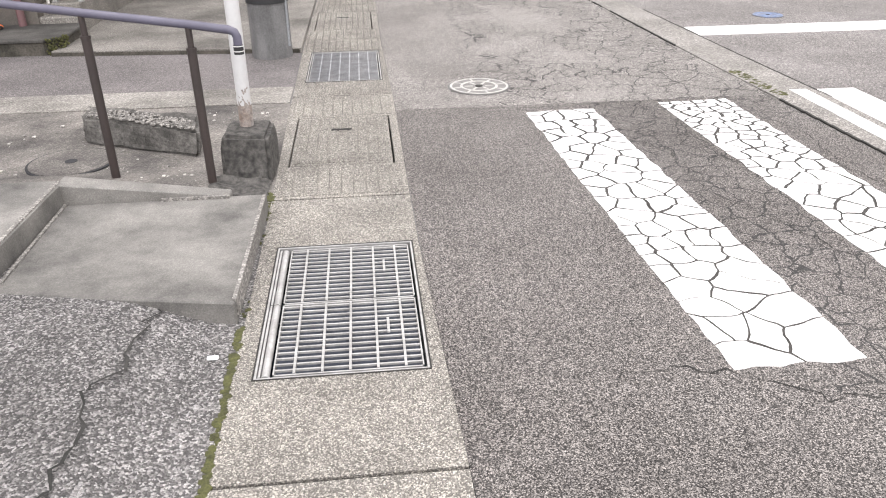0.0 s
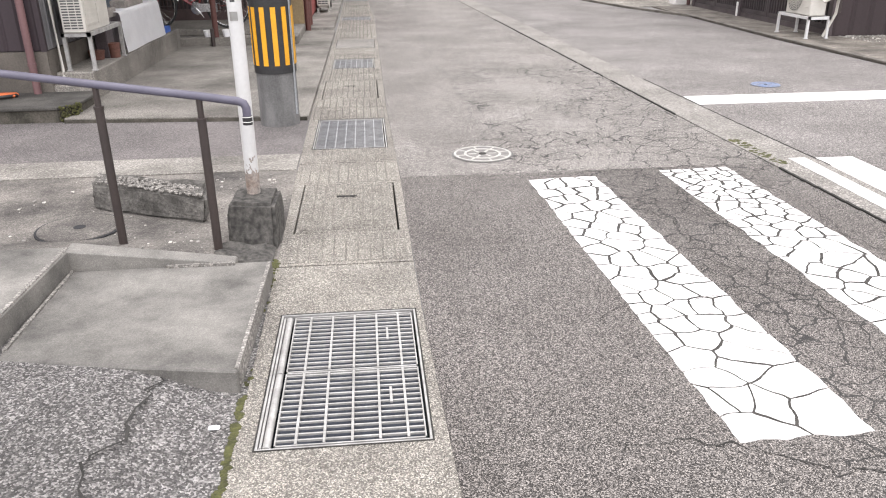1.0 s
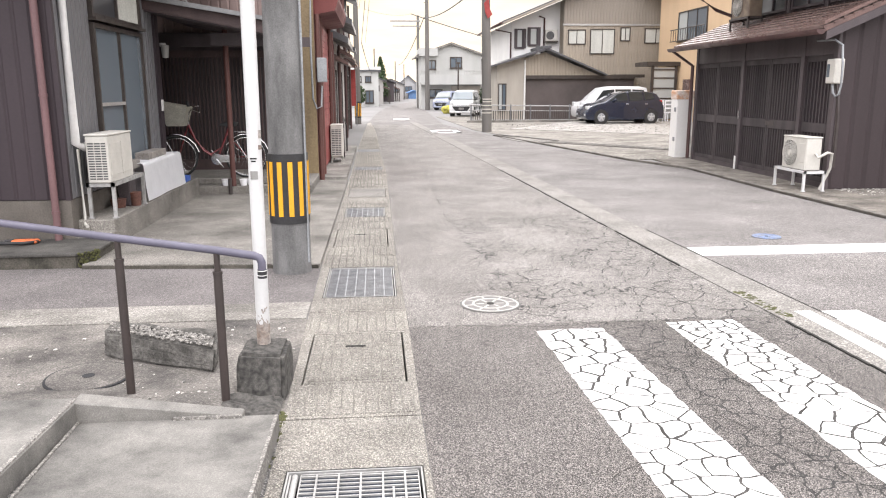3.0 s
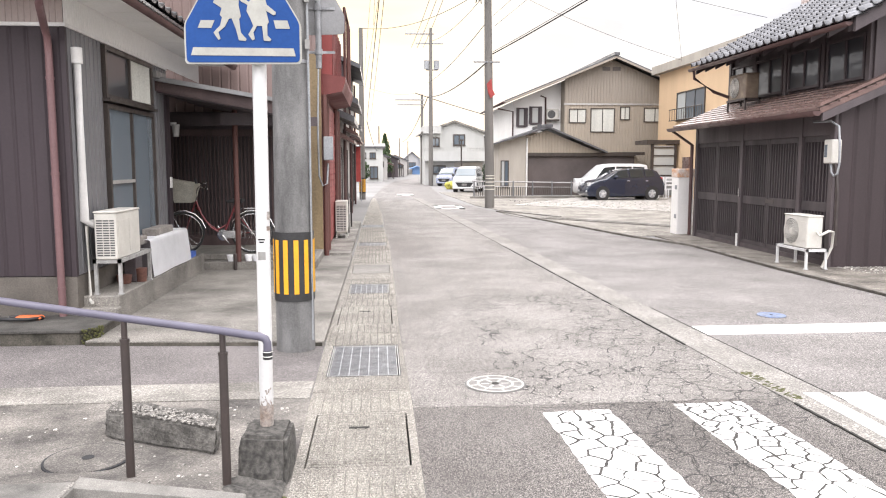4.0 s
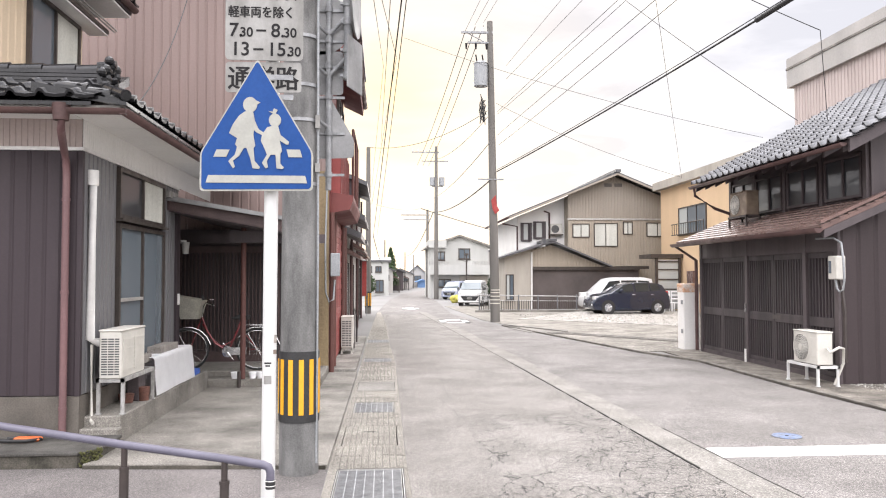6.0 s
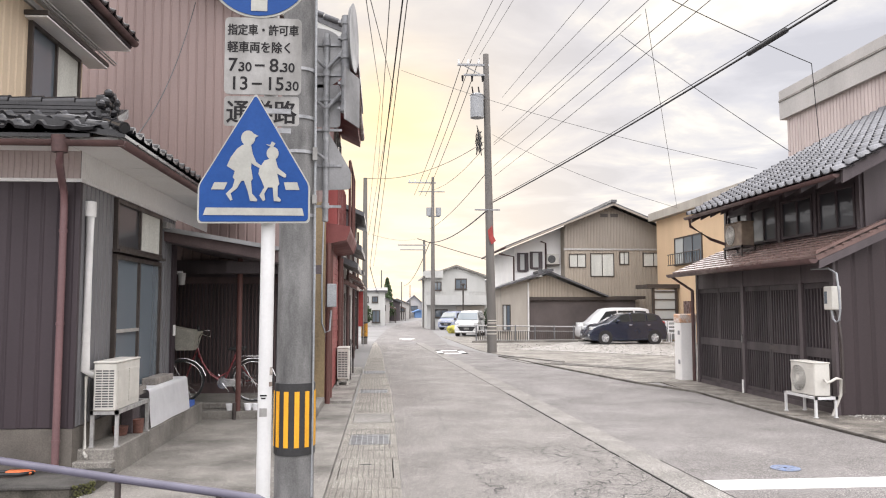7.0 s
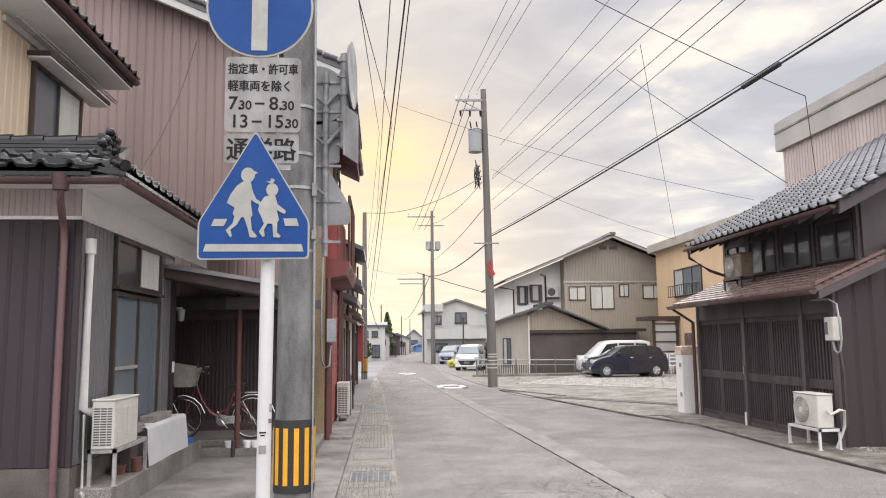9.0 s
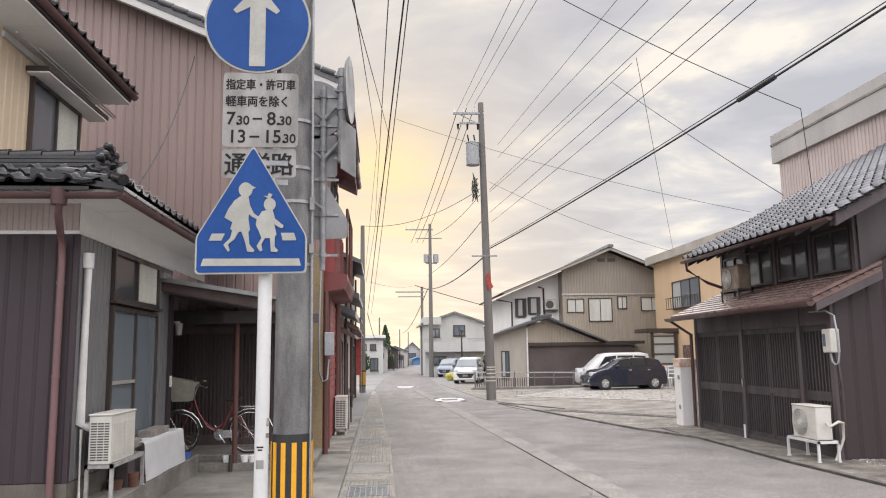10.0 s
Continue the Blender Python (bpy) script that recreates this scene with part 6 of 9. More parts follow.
stand(-3.0, -2.715, 8.34, 9.45, 0.32, 0.70, M["galv_light"], "galvanised angle-steel stand under the unit")
ws = thing("white_sheet", (-2.85, 10.4, 0.32), "white foam sheet draped over a low bench", "sheet")
bm = B()
vv = []
for i in range(13):
    f = i / 12
    y = 9.52 + 1.80 * f
    sag = 0.008 * math.sin(f * 9) + 0.01 * f
    vv.append([bm.verts.new(p) for p in ((-3.06, y, 0.79), (-2.78, y, 0.795), (-2.755, y, 0.785), (-2.745, y, 0.76), (-2.735 + sag, y + 0.01, 0.52), (-2.72 + sag, y + 0.02, 0.335))])
for p, q in zip(vv, vv[1:]):
    for k in range(5):
        bm.faces.new((p[k], p[k + 1], q[k + 1], q[k])).smooth = False
r_ = bmesh.ops.solidify(bm, geom=list(bm.faces), thickness=0.012)
part("sheet", bm, M["foam"], ws)
bm = B()
box(bm, -3.06, -2.87, 9.6, 11.26, 0.32, 0.77)
part("bench", bm, M["wood_dark"], ws)
for y0, y1 in ((9.22, 9.66), (10.05, 10.85)):
    b = part("concrete_block", bbox(-3.0, -2.82, y0, y1, 0.79 if y0 > 9.5 else 0.74, 0.88 if y0 > 9.5 else 0.84, 0.008), M["brick_grey"], None, "grey concrete block lying as a weight", "block", "weight blocks")
pl = thing("plank_rack", (-2.86, 9.35, 0.32), "small dark rack that carries the first block", "rack")
part("rack", bbox(-2.98, -2.84, 9.24, 9.50, 0.32, 0.74, 0.01), M["wood_dark"], pl)
for x, y, r, h, mtl, lab in ((-2.80, 9.30, 0.07, 0.16, "terracotta", "rusty brown clay plant pot"), (-2.95, 9.15, 0.09, 0.10, "terracotta", "small rusty red plastic basin")):
    bm = B()
    rod(bm, (x, y, 0.32), (x, y, 0.32 + h), r * 0.8, r, 16)
    part("pot", bm, M[mtl], None, lab, "pot")
bm = B()
for k in range(4):
    box(bm, -2.93, -2.76, 11.5 + 0.004 * k, 11.86, 0.32 + 0.02 * k, 0.338 + 0.02 * k)
part("blue_mat", bm, M["blue_plastic"], None, "folded blue plastic mats on the step", "mat")
bm = B()
tube(bm, [(-3.75, 7.86, 0.17), (-3.6, 7.78, 0.18), (-3.45, 7.80, 0.175), (-3.36, 7.9, 0.17), (-3.5, 7.98, 0.175), (-3.7, 7.95, 0.17)], 0.018, 6)
part("orange_bag", bbox(-3.62, -3.36, 7.86, 7.98, 0.15, 0.19, 0.018), M["orange"], None, "orange plastic bag on the platform", "bag")
part("cable_coil", bm, M["black"], None, "black cable coiled on the platform", "cable")

# ---- porch with lattice, post and roof ----
po = thing("porch", (-2.2, 12.5, 0), "dark timber porch with a sheet roof and red-brown post", "porch")
bm = B()
prism(bm, [(-3.75, 3.05), (-3.12, 2.945), (-1.45, 2.655), (-1.45, 2.60), (-3.12, 2.875), (-3.75, 2.97)], "y", 11.15, 13.98)
part("roof", bm, M["sign_back"], po, "grey sheet-metal porch roof")
bm = B()
prism(bm, [(-3.10, 2.875), (-1.47, 2.60), (-1.47, 2.43), (-3.10, 2.74)], "y", 11.22, 11.27)
part("fascia", bm, M["wood_brown"], po, "dark brown fascia board")
bm = B()
box(bm, -2.35, -1.2, 11.95, 12.07, 2.30, 2.48)
part("beam", bm, M["wood_dark"], po)
bm = B()
box(bm, -3.1, -1.0, 13.2, 13.3, 2.35, 2.5)
part("beam", bm, M["wood_dark"], po)
bm = B()
prism(bm, [(-3.10, 2.74), (-1.47, 2.43), (-1.47, 2.41), (-3.10, 2.72)], "y", 11.27, 13.98)
part("lining", bm, M["wood_dark"], po)
bm = B()
rod(bm, (-2.20, 12.28, 0.17), (-2.20, 12.28, 2.55), 0.042, n=12)
part("post", bm, M["wood_red"], po, "red-brown round post")
bm = B()
rod(bm, (-2.24, 12.2, 0.045), (-2.24, 12.2, 0.30), 0.03, n=10)
part("post_stub", bm, M["brown_paint"], po)
bm = B()
box(bm, -3.7, -1.42, 13.93, 13.98, 0.0, 2.62)
part("back_wall", bm, M["wood_dark"], po)
for k in range(35):
    x = -3.66 + 0.066 * k
    bm = B()
    box(bm, x, x + 0.022, 13.88, 13.93, 0.45, 2.2)
    part("lattice_slat", bm, M["wood_brown"], po)
bm = B()
box(bm, -3.7, -1.3, 13.87, 13.93, 0.27, 0.45)
part("lattice_rail", bm, M["wood_brown"], po)
bm = B()
box(bm, -3.7, -1.3, 13.87, 13.93, 2.2, 2.32)
part("lattice_rail", bm, M["wood_brown"], po)
bm = B()
box(bm, -3.72, -3.7, 11.8, 13.93, 0.0, 3.05)
part("side_wall", bm, M["siding_dark"], po)
bm = B()
box(bm, -3.10, -3.05, 11.60, 11.78, 0.27, 2.85)
part("door_jamb", bm, M["siding_dark"], po)
wl = thing("wall_lamp", (-2.98, 11.75, 2.2), "pale glass wall lamp beside the entrance", "lamp")
bm = B()
rod(bm, (-2.99, 11.85, 2.12), (-2.99, 11.85, 2.30), 0.045, 0.06, 14)
part("shade", bm, M["sign_plate"], wl)
bm = B()
box(bm, -3.06, -2.98, 11.83, 11.87, 2.28, 2.33)
part("arm", bm, M["frame_lt"], wl)
part("intercom", bbox(-3.05, -3.03, 11.64, 11.72, 1.36, 1.52, 0.004), M["pipe_white"], None, "small white intercom on the jamb", "intercom")
for x in (-2.33, -2.05, -1.93):
    bm = B()
    rod(bm, (x, 12.34, 0.17), (x, 12.34, 0.27), 0.05, 0.07, 14)
    part("pot", bm, M["foam"], None, "small white plant pot at the porch edge", "pot", "white pots")


# ---- bicycle ----
def bicycle():
    b = thing("bicycle", (-2.5, 12.72, 0.17), "maroon town bicycle with a pale plastic front basket", "bicycle")
    zc, r = 0.17 + 0.335, 0.325
    yb = 12.72
    xf, xr = -3.02, -1.92
    for x in (xf, xr):
        bm = B()
        tube(bm, [(x + r * math.cos(a * math.pi / 14), yb, zc + r * math.sin(a * math.pi / 14)) for a in range(29)], 0.017, 6)
        w = part("wheel", bm, M["rubber"], b)
        bm = B()
        tube(bm, [(x + (r - 0.022) * math.cos(a * math.pi / 14), yb, zc + (r - 0.022) * math.sin(a * math.pi / 14)) for a in range(29)], 0.008, 5)
        part("rim", bm, M["chrome"], w)
        bm = B()
        for a in range(18):
            t = a * math.pi / 9
            rod(bm, (x, yb + (0.02 if a % 2 else -0.02), zc), (x + (r - 0.02) * math.cos(t), yb, zc + (r - 0.02) * math.sin(t)), 0.0022, n=4)
        rod(bm, (x, yb - 0.03, zc), (x, yb + 0.03, zc), 0.02, n=8)
        part("spokes", bm, M["chrome"], w)
        bm = B()
        pts = [(x + (r + 0.035) * math.cos(a), yb, zc + (r + 0.035) * math.sin(a)) for a in (0.2, 0.6, 1.0, 1.4, 1.8, 2.2, 2.6)]
        tube(bm, pts, 0.016, 5)
        part("mudguard", bm, M["chrome"], b)
    head, bb, seat = (-2.80, yb, 1.02), (-2.38, yb, 0.47), (-2.17, yb, 0.98)
    bm = B()
    tube(bm, [head, (-2.72, yb, 0.80), (-2.58, yb, 0.60), bb], 0.017, 8)
    tube(bm, [(-2.79, yb, 0.92), (-2.66, yb, 0.70), (-2.48, yb, 0.55), (-2.28, yb, 0.66)], 0.014, 8)
    tube(bm, [bb, (-2.24, yb, 0.80), seat], 0.016, 8)
    tube(bm, [bb, (xr, yb + 0.04, zc)], 0.011, 6)
    tube(bm, [(-2.21, yb, 0.86), (xr, yb + 0.04, zc)], 0.009, 6)
    tube(bm, [head, (-2.86, yb, 0.86), (-2.98, yb + 0.05, 0.55), (xf, yb + 0.05, zc)], 0.013, 8)
    part("frame", bm, M["bike_red"], b)
    bm = B()
    tube(bm, [head, (-2.78, yb, 1.20), (-2.72, yb - 0.12, 1.26), (-2.56, yb - 0.24, 1.22)], 0.011, 8)
    tube(bm, [(-2.78, yb, 1.20), (-2.80, yb + 0.12, 1.30), (-2.68, yb + 0.26, 1.30)], 0.011, 8)
    part("handlebar", bm, M["chrome"], b)
    bm = B()
    rod(bm, (-2.80, yb + 0.1, 1.24), (-2.82, yb + 0.1, 1.38), 0.02, n=8)
    part("grip", bm, M["black"], b)
    bm = B()
    prism(bm, [(-2.31, 0.99), (-2.06, 0.98), (-2.03, 1.05), (-2.20, 1.06), (-2.30, 1.03)], "y", yb - 0.08, yb + 0.08)
    part("saddle", bev(bm, 0.015), M["black"], b)
    bm = B()
    for z0, z1 in ((0.98, 0.99),):
        pass
    lo = [(-3.10, yb - 0.15), (-2.84, yb - 0.15), (-2.84, yb + 0.15), (-3.10, yb + 0.15)]
    hi = [(-3.22, yb - 0.21), (-2.76, yb - 0.21), (-2.76, yb + 0.21), (-3.22, yb + 0.21)]
    a = [bm.verts.new((*p, 1.0)) for p in lo]
    c = [bm.verts.new((*p, 1.30 if i in (1, 2) else 1.38)) for i, p in enumerate(hi)]
    bm.faces.new(a[::-1])
    for i in range(4):
        bm.faces.new((a[i], a[(i + 1) % 4], c[(i + 1) % 4], c[i]))
    bmesh.ops.solidify(bm, geom=list(bm.faces), thickness=0.008)
    part("basket", bm, M["basket"], b, "pale plastic basket")
    bm = B()
    disc(bm, (-2.38, 0.47), 0.09, "y", yb - 0.05, yb - 0.042, 20)
    rod(bm, (-2.38, yb - 0.08, 0.47), (-2.28, yb - 0.08, 0.34), 0.01, n=6)
    rod(bm, (-2.38, yb + 0.08, 0.47), (-2.48, yb + 0.08, 0.60), 0.01, n=6)
    part("crank", bm, M["chrome"], b)
    bm = B()
    box(bm, -2.36, -2.02, yb - 0.075, yb - 0.055, 0.42, 0.54)
    part("chain_case", bm, M["chrome"], b)
    bm = B()
    for q in ((-2.1, -1.66, yb - 0.07, yb - 0.06), (-2.1, -1.66, yb + 0.06, yb + 0.07), (-2.1, -2.09, yb - 0.06, yb + 0.06), (-1.67, -1.66, yb - 0.06, yb + 0.06), (-1.9, -1.89, yb - 0.06, yb + 0.06)):
        box(bm, *q, 0.89, 0.905)
    part("carrier", bm, M["chrome"], b)
    return b


bk = bicycle()
bk.location.x -= 0.11
bk.location.y -= 0.12
bk.location.z += 0.10
b2 = thing("kick_scooter", (-1.6, 13.2, 0.3), "dark children's scooter leaning behind the bicycle", "scooter")
bm = B()
tube(bm, [(-1.75, 13.3, 0.36), (-1.45, 13.3, 0.36), (-1.38, 13.3, 1.0)], 0.018, 8)
tube(bm, [(-1.45, 13.15, 1.0), (-1.35, 13.42, 1.0)], 0.014, 8)
part("frame", bm, M["transformer"], b2)

# ---- red house behind: rose gable wall, red street front ----
rh = thing("red_house", (-3, 18, 0), "two-storey shop house, rose ribbed gable and red street front", "house")
XR = -0.985
verge = lambda x: 6.83 + (-0.72 - x) * 0.418
bm = B()
prism(bm, [(-12, 0), (XR - 0.02, 0), (XR - 0.02, 6.7), (-7.5, 9.55), (-12, 7.7)], "y", 14.02, 18.6)
part("wall", bm, M["siding_pink"], rh)
bm = B()
ribs(bm, "x", -7.5, XR, 2.55, 8.0, 14.015, -1, 0.16, 0.014, top=lambda x: min(verge(x) - 0.10, 9.5))
part("siding", bm, M["siding_pink"], rh, "rose ribbed metal siding")
bm = B()
box(bm, -1.40, XR, 13.96, 14.0, 0.0, 3.7)
part("ochre_wall", bm, M["olive_wall"], rh, "weathered ochre wall beside the corner")
bm = B()
prism(bm, [(-0.55, verge(-0.55) - 0.02), (-7.5, verge(-7.5) - 0.02), (-7.5, verge(-7.5) - 0.20), (-0.55, verge(-0.55) - 0.20)], "y", 13.62, 13.72)
part("verge_board", bm, M["white_wall"], rh, "pale verge board")
bm = B()
prism(bm, [(-0.45, verge(-0.45) + 0.08), (-7.5, verge(-7.5) + 0.08), (-12, 8.1), (-12, 7.9), (-7.5, verge(-7.5) - 0.06), (-0.45, verge(-0.45) - 0.06)], "y", 13.6, 19.1)
part("roof", bm, M["tile_dark"], rh)
bm = B()
for k in range(26):
    x = -0.5 - 0.27 * k
    rod(bm, (x, 13.6, verge(x) + 0.10), (x - 0.25, 13.6, verge(x - 0.25) + 0.085), 0.055, 0.06, 8)
part("verge_tile", bm, M["tile_dark"], rh)
# street front: red tiled wall with courses, posts, balcony
rt = random.Random(17)
bm0 = B()
box(bm0, -0.012, 0.012, 0.0, 0.235, 0.0, 0.115)
me_rt = bpy.data.meshes.new("wall_tile")
bm0.to_mesh(me_rt)
bm0.free()
me_rt.materials.append(M["red_wall"])
bm = B()
box(bm, XR - 0.02, XR, 14.0, 18.6, 0.0, 6.7)
front = part("street_wall", bm, M["maroon"], rh)
for j in range(22):
    for i in range(11):
        ob = new("wall_tile", me_rt)
        ob.parent = front
        ob.matrix_basis = Matrix.Translation(Vector((XR + 0.012, 14.75 + 0.245 * i + (0.12 if j % 2 else 0), 0.15 + 0.123 * j)) - rh.location)
bm = B()
for y in (14.08, 14.62, 17.6, 18.5):
    bm = B()
    rod(bm, (XR + 0.05, y, 0.0), (XR + 0.05, y, 2.95), 0.045, n=8)
    part("front_post", bm, M["wood_red"], rh)
bm = B()
box(bm, XR, -0.93, 17.62, 18.46, 0.1, 2.5)
part("shop_door", bm, M["frame"], rh)
bm = B()
prism(bm, [(XR, 2.95), (-0.62, 3.02), (-0.56, 3.2), (-0.56, 3.28), (XR, 3.34)], "y", 14.2, 18.0)
part("canopy", bm, M["maroon"], rh, "maroon canopy over the street front")
bm = B()
box(bm, XR, -0.80, 14.4, 17.8, 3.34, 4.35)
bal = part("balcony_panel", bm, M["red_wall"], rh, "red balcony parapet")
bm = B()
for k in range(8):
    y = 14.4 + 0.43 * k
    bm = B()
    box(bm, -0.805, -0.785, y, y + 0.03, 3.34, 4.35)
    part("batten", bm, M["maroon"], bal)
bm = B()
for y in (15.5, 17.0, 17.9):
    rod(bm, (-0.62, y, 3.3), (-0.62, y, 4.75), 0.028, n=8)
rod(bm, (-0.62, 15.5, 4.75), (-0.62, 17.9, 4.75), 0.028, n=8)
part("balcony_rail", bm, M["wood_red"], rh)
bm = B()
prism(bm, [(XR, 6.0), (-0.52, 5.78), (-0.50, 5.98), (XR, 6.65)], "y", 13.7, 19.0)
part("eave_box", bm, M["maroon"], rh, "maroon boxed eaves")
bm = B()
half_gutter(bm, (-0.47, 13.7, 6.0), (-0.47, 19.0, 6.0), 0.06)
part("eaves_gutter", bm, M["gutter_brown"], rh)
window(rh, "y", 16.0, 18.0, 4.5, 5.6, XR, 1, [M["glass"], M["glass"]], M["frame"], 2, "upper street window")
eb = thing("meter_box", (-0.93, 14.15, 1.8), "grey electricity meter box on the house corner", "meter")
part("case", bbox(-0.95, -0.78, 13.86, 13.955, 1.78, 2.20, 0.012), M["transformer"], eb)
bm = B()
tube(bm, [(-0.98, 13.97, 4.6), (-1.02, 13.97, 3.4), (-1.05, 13.96, 2.4), (-1.04, 13.96, 1.5), (-0.98, 13.96, 1.32), (-0.90, 13.98, 1.36), (-0.88, 14.0, 1.72)], 0.018, 6)
part("cable", bm, M["transformer"], eb)
ac_unit("air_conditioner", -1.13 + 0.2, -0.68, 16.85, 17.55, 0.22, 0.90, "+x", "grey-white outdoor unit beside the red wall", "-y")
stand(-0.93, -0.68, 16.9, 17.5, 0.08, 0.22, M["ac"], "low white stand under the unit")
bm = B()
prism(bm, [(XR, 14.1), (-0.50, 14.1), (-0.50, 22), (XR, 22)], "z", 0.0, 0.085)
part("doorstep", bm, M["concrete_old"], None, "low concrete doorstep along the shop front", "doorstep", kind="structure")
hb = thing("step_rail", (-0.75, 19, 0.08), "black steel step rail by the door", "rail")
bm = B()
tube(bm, [(-0.70, 18.2, 0.08), (-0.70, 18.2, 0.9), (-0.70, 18.4, 1.0), (-0.70, 20.0, 0.75), (-0.70, 20.0, 0.08)], 0.02, 8)
part("rail", bm, M["brown_paint"], hb)


# ---- houses further up the left side ----
def left_row(y0, y1, x, h, wall_m, label, awn=2.6, roof_m="tile_dark"):
    h_ = thing("row_house", (x - 3, (y0 + y1) / 2, 0), label, "house", "row houses")
    bm = B()
    box(bm, x - 7, x, y0, y1, 0, h)
    part("wall", bm, M[wall_m], h_)
    bm = B()
    prism(bm, [(x + 0.45, h - 0.05), (x - 3.5, h + 1.7), (x - 7.4, h - 0.05), (x - 7.4, h - 0.2), (x - 3.5, h + 1.5), (x + 0.45, h - 0.2)], "y", y0 - 0.2, y1 + 0.2)
    part("roof", bm, M[roof_m], h_)
    bm = B()
    prism(bm, [(x, awn + 0.25), (x + 0.42, awn), (x + 0.42, awn - 0.08), (x, awn + 0.1)], "y", y0 + 0.3, y1 - 0.3)
    part("awning", bm, M["copper"], h_)
    n = max(1, int((y1 - y0) / 2.4))
    for k in range(n):
        a = y0 + 0.4 + (y1 - y0 - 0.6) * k / n
        window(h_, "y", a, a + 1.6, 0.15, 2.2, x, 1, [M["glass"], M["glass_pale"]], M["frame"], 2, "sliding shop door", sill=False)
        if h > 4:
            window(h_, "y", a, a + 1.5, 3.4, 4.5, x, 1, [M["glass"], M["glass_pale"]], M["frame_lt"], 2, "upper window")
    for yy in (y0 + 0.1, y1 - 0.1):
        bm = B()
        rod(bm, (x + 0.06, yy, 0), (x + 0.06, yy, h - 0.2), 0.04, n=8)
        part("downpipe", bm, M["gutter_brown"], h_)
    return h_


left_row(18.9, 22.1, -1.0, 2.9, "grey_wall", "low weathered grey shop with a sheet awning", 2.3)
left_row(22.3, 27.0, -1.0, 3.6, "grey_wall", "low grey shop house with a brown awning")
left_row(27.3, 33.0, -1.05, 5.2, "siding_brown", "dark ribbed two-storey row house")
left_row(33.3, 36.2, -1.2, 3.4, "white_wall", "small pale row house")
bn = thing("red_banner", (-0.85, 35.2, 0), "red cloth banner hanging on a thin pole", "banner")
bm = B()
rod(bm, (-0.80, 35.2, 0), (-0.80, 35.2, 2.6), 0.015, n=6)
part("pole", bm, M["galv"], bn)
bm = B()
for k in range(8):
    box(bm, -1.10, -0.82, 35.19 + 0.01 * math.sin(k), 35.21 + 0.01 * math.sin(k), 0.9 + 0.2 * k, 1.1 + 0.2 * k)
part("cloth", bm, M["red_tag"], bn)
utility_pole(-0.79, 37.2, 8.1, 0.15, "slender grey utility pole with a striped collar up the street", (0.30, 1.06))

# ---- old timber house across the street ----
pv = thing("pavement", (7, 13, 0), "stained concrete pavement strip in front of the timber house", "pavement", kind="structure")
bm = B()
prism(bm, [(6.60, 8.62), (16, 8.62), (16, 17.5), (6.52, 17.5), (6.50, 15.4), (6.47, 11.8)], "z", -0.02, 0.03)
part("slab", bm, M["pavement"], pv)
bm = B()
prism(bm, [(6.60, 8.62), (6.47, 11.8), (6.50, 15.4), (5.90, 17.4), (4.2, 27.2), (4.28, 27.2), (5.98, 17.45), (6.60, 15.45), (6.57, 11.8), (6.70, 8.62)], "z", 0.0, 0.045)
part("edging", bm, M["edging"], pv, "narrow dark concrete edging")
bm = B()
prism(bm, [(6.58, 11.9), (7.4, 11.9), (7.4, 17.5), (6.6, 17.5)], "z", 0.0, 0.036)
part("concrete", bm, M["pavement"], pv)
bm = B()
for k in range(420):
    bmesh.ops.create_icosphere(bm, subdivisions=1, radius=rj.uniform(0.01, 0.028), matrix=Matrix.Translation((7.5 + 2.6 * rj.random(), 11.82 - 0.75 * rj.random() ** 1.5, 0.032)) @ Matrix.Diagonal((1, 1.2, 0.6, 1)))
tagged(part("pebbles", bm, M["gravel"], pv, "pale gravel along the foot of the wall"), kind="stuff")

th = thing("timber_house", (9, 14, 0), "old dark timber house with grey tiles and a lattice front", "house")
FX, Y0, Y1 = 7.40, 11.85, 17.3
bm = B()
box(bm, FX + 0.06, 16, Y0 + 0.02, Y1, 0.0, 2.75)
part("wall", bm, M["wood_dark"], th)
bm = B()
ribs(bm, "x", FX, 16, 0.04, 3.0, Y0, -1, 0.30, 0.02, top=lambda x: min(2.60 + (x - 7.4) * 0.46, 5.3))
part("side_siding", bm, M["siding_brown"], th, "dark brown ribbed metal on the side wall")
bm = B()
prism(bm, [(FX, 0), (16, 0), (16, 6), (12, 6), (FX, 2.5)], "y", Y0 + 0.003, Y0 + 0.10)
part("side_wall", bm, M["siding_brown"], th)
bm = B()
for y in (Y0 + 0.06, 12.86, 15.02, Y1 - 0.06):
    bm = B()
    box(bm, FX - 0.05, FX + 0.07, y - 0.055, y + 0.055, 0.03, 2.62)
    part("post", bm, M["wood_dark"], th)
bm = B()
box(bm, FX - 0.04, FX + 0.06, Y0, Y1, 2.18, 2.60)
box(bm, FX - 0.03, FX + 0.06, Y0, Y1, 0.03, 0.12)
part("beam", bm, M["wood_dark"], th)
bm = B()
box(bm, FX - 0.065, FX - 0.045, 15.04, 15.10, 0.03, 0.30)
part("post_foot", bm, M["pipe_white"], th, "pale patch at the foot of the post")


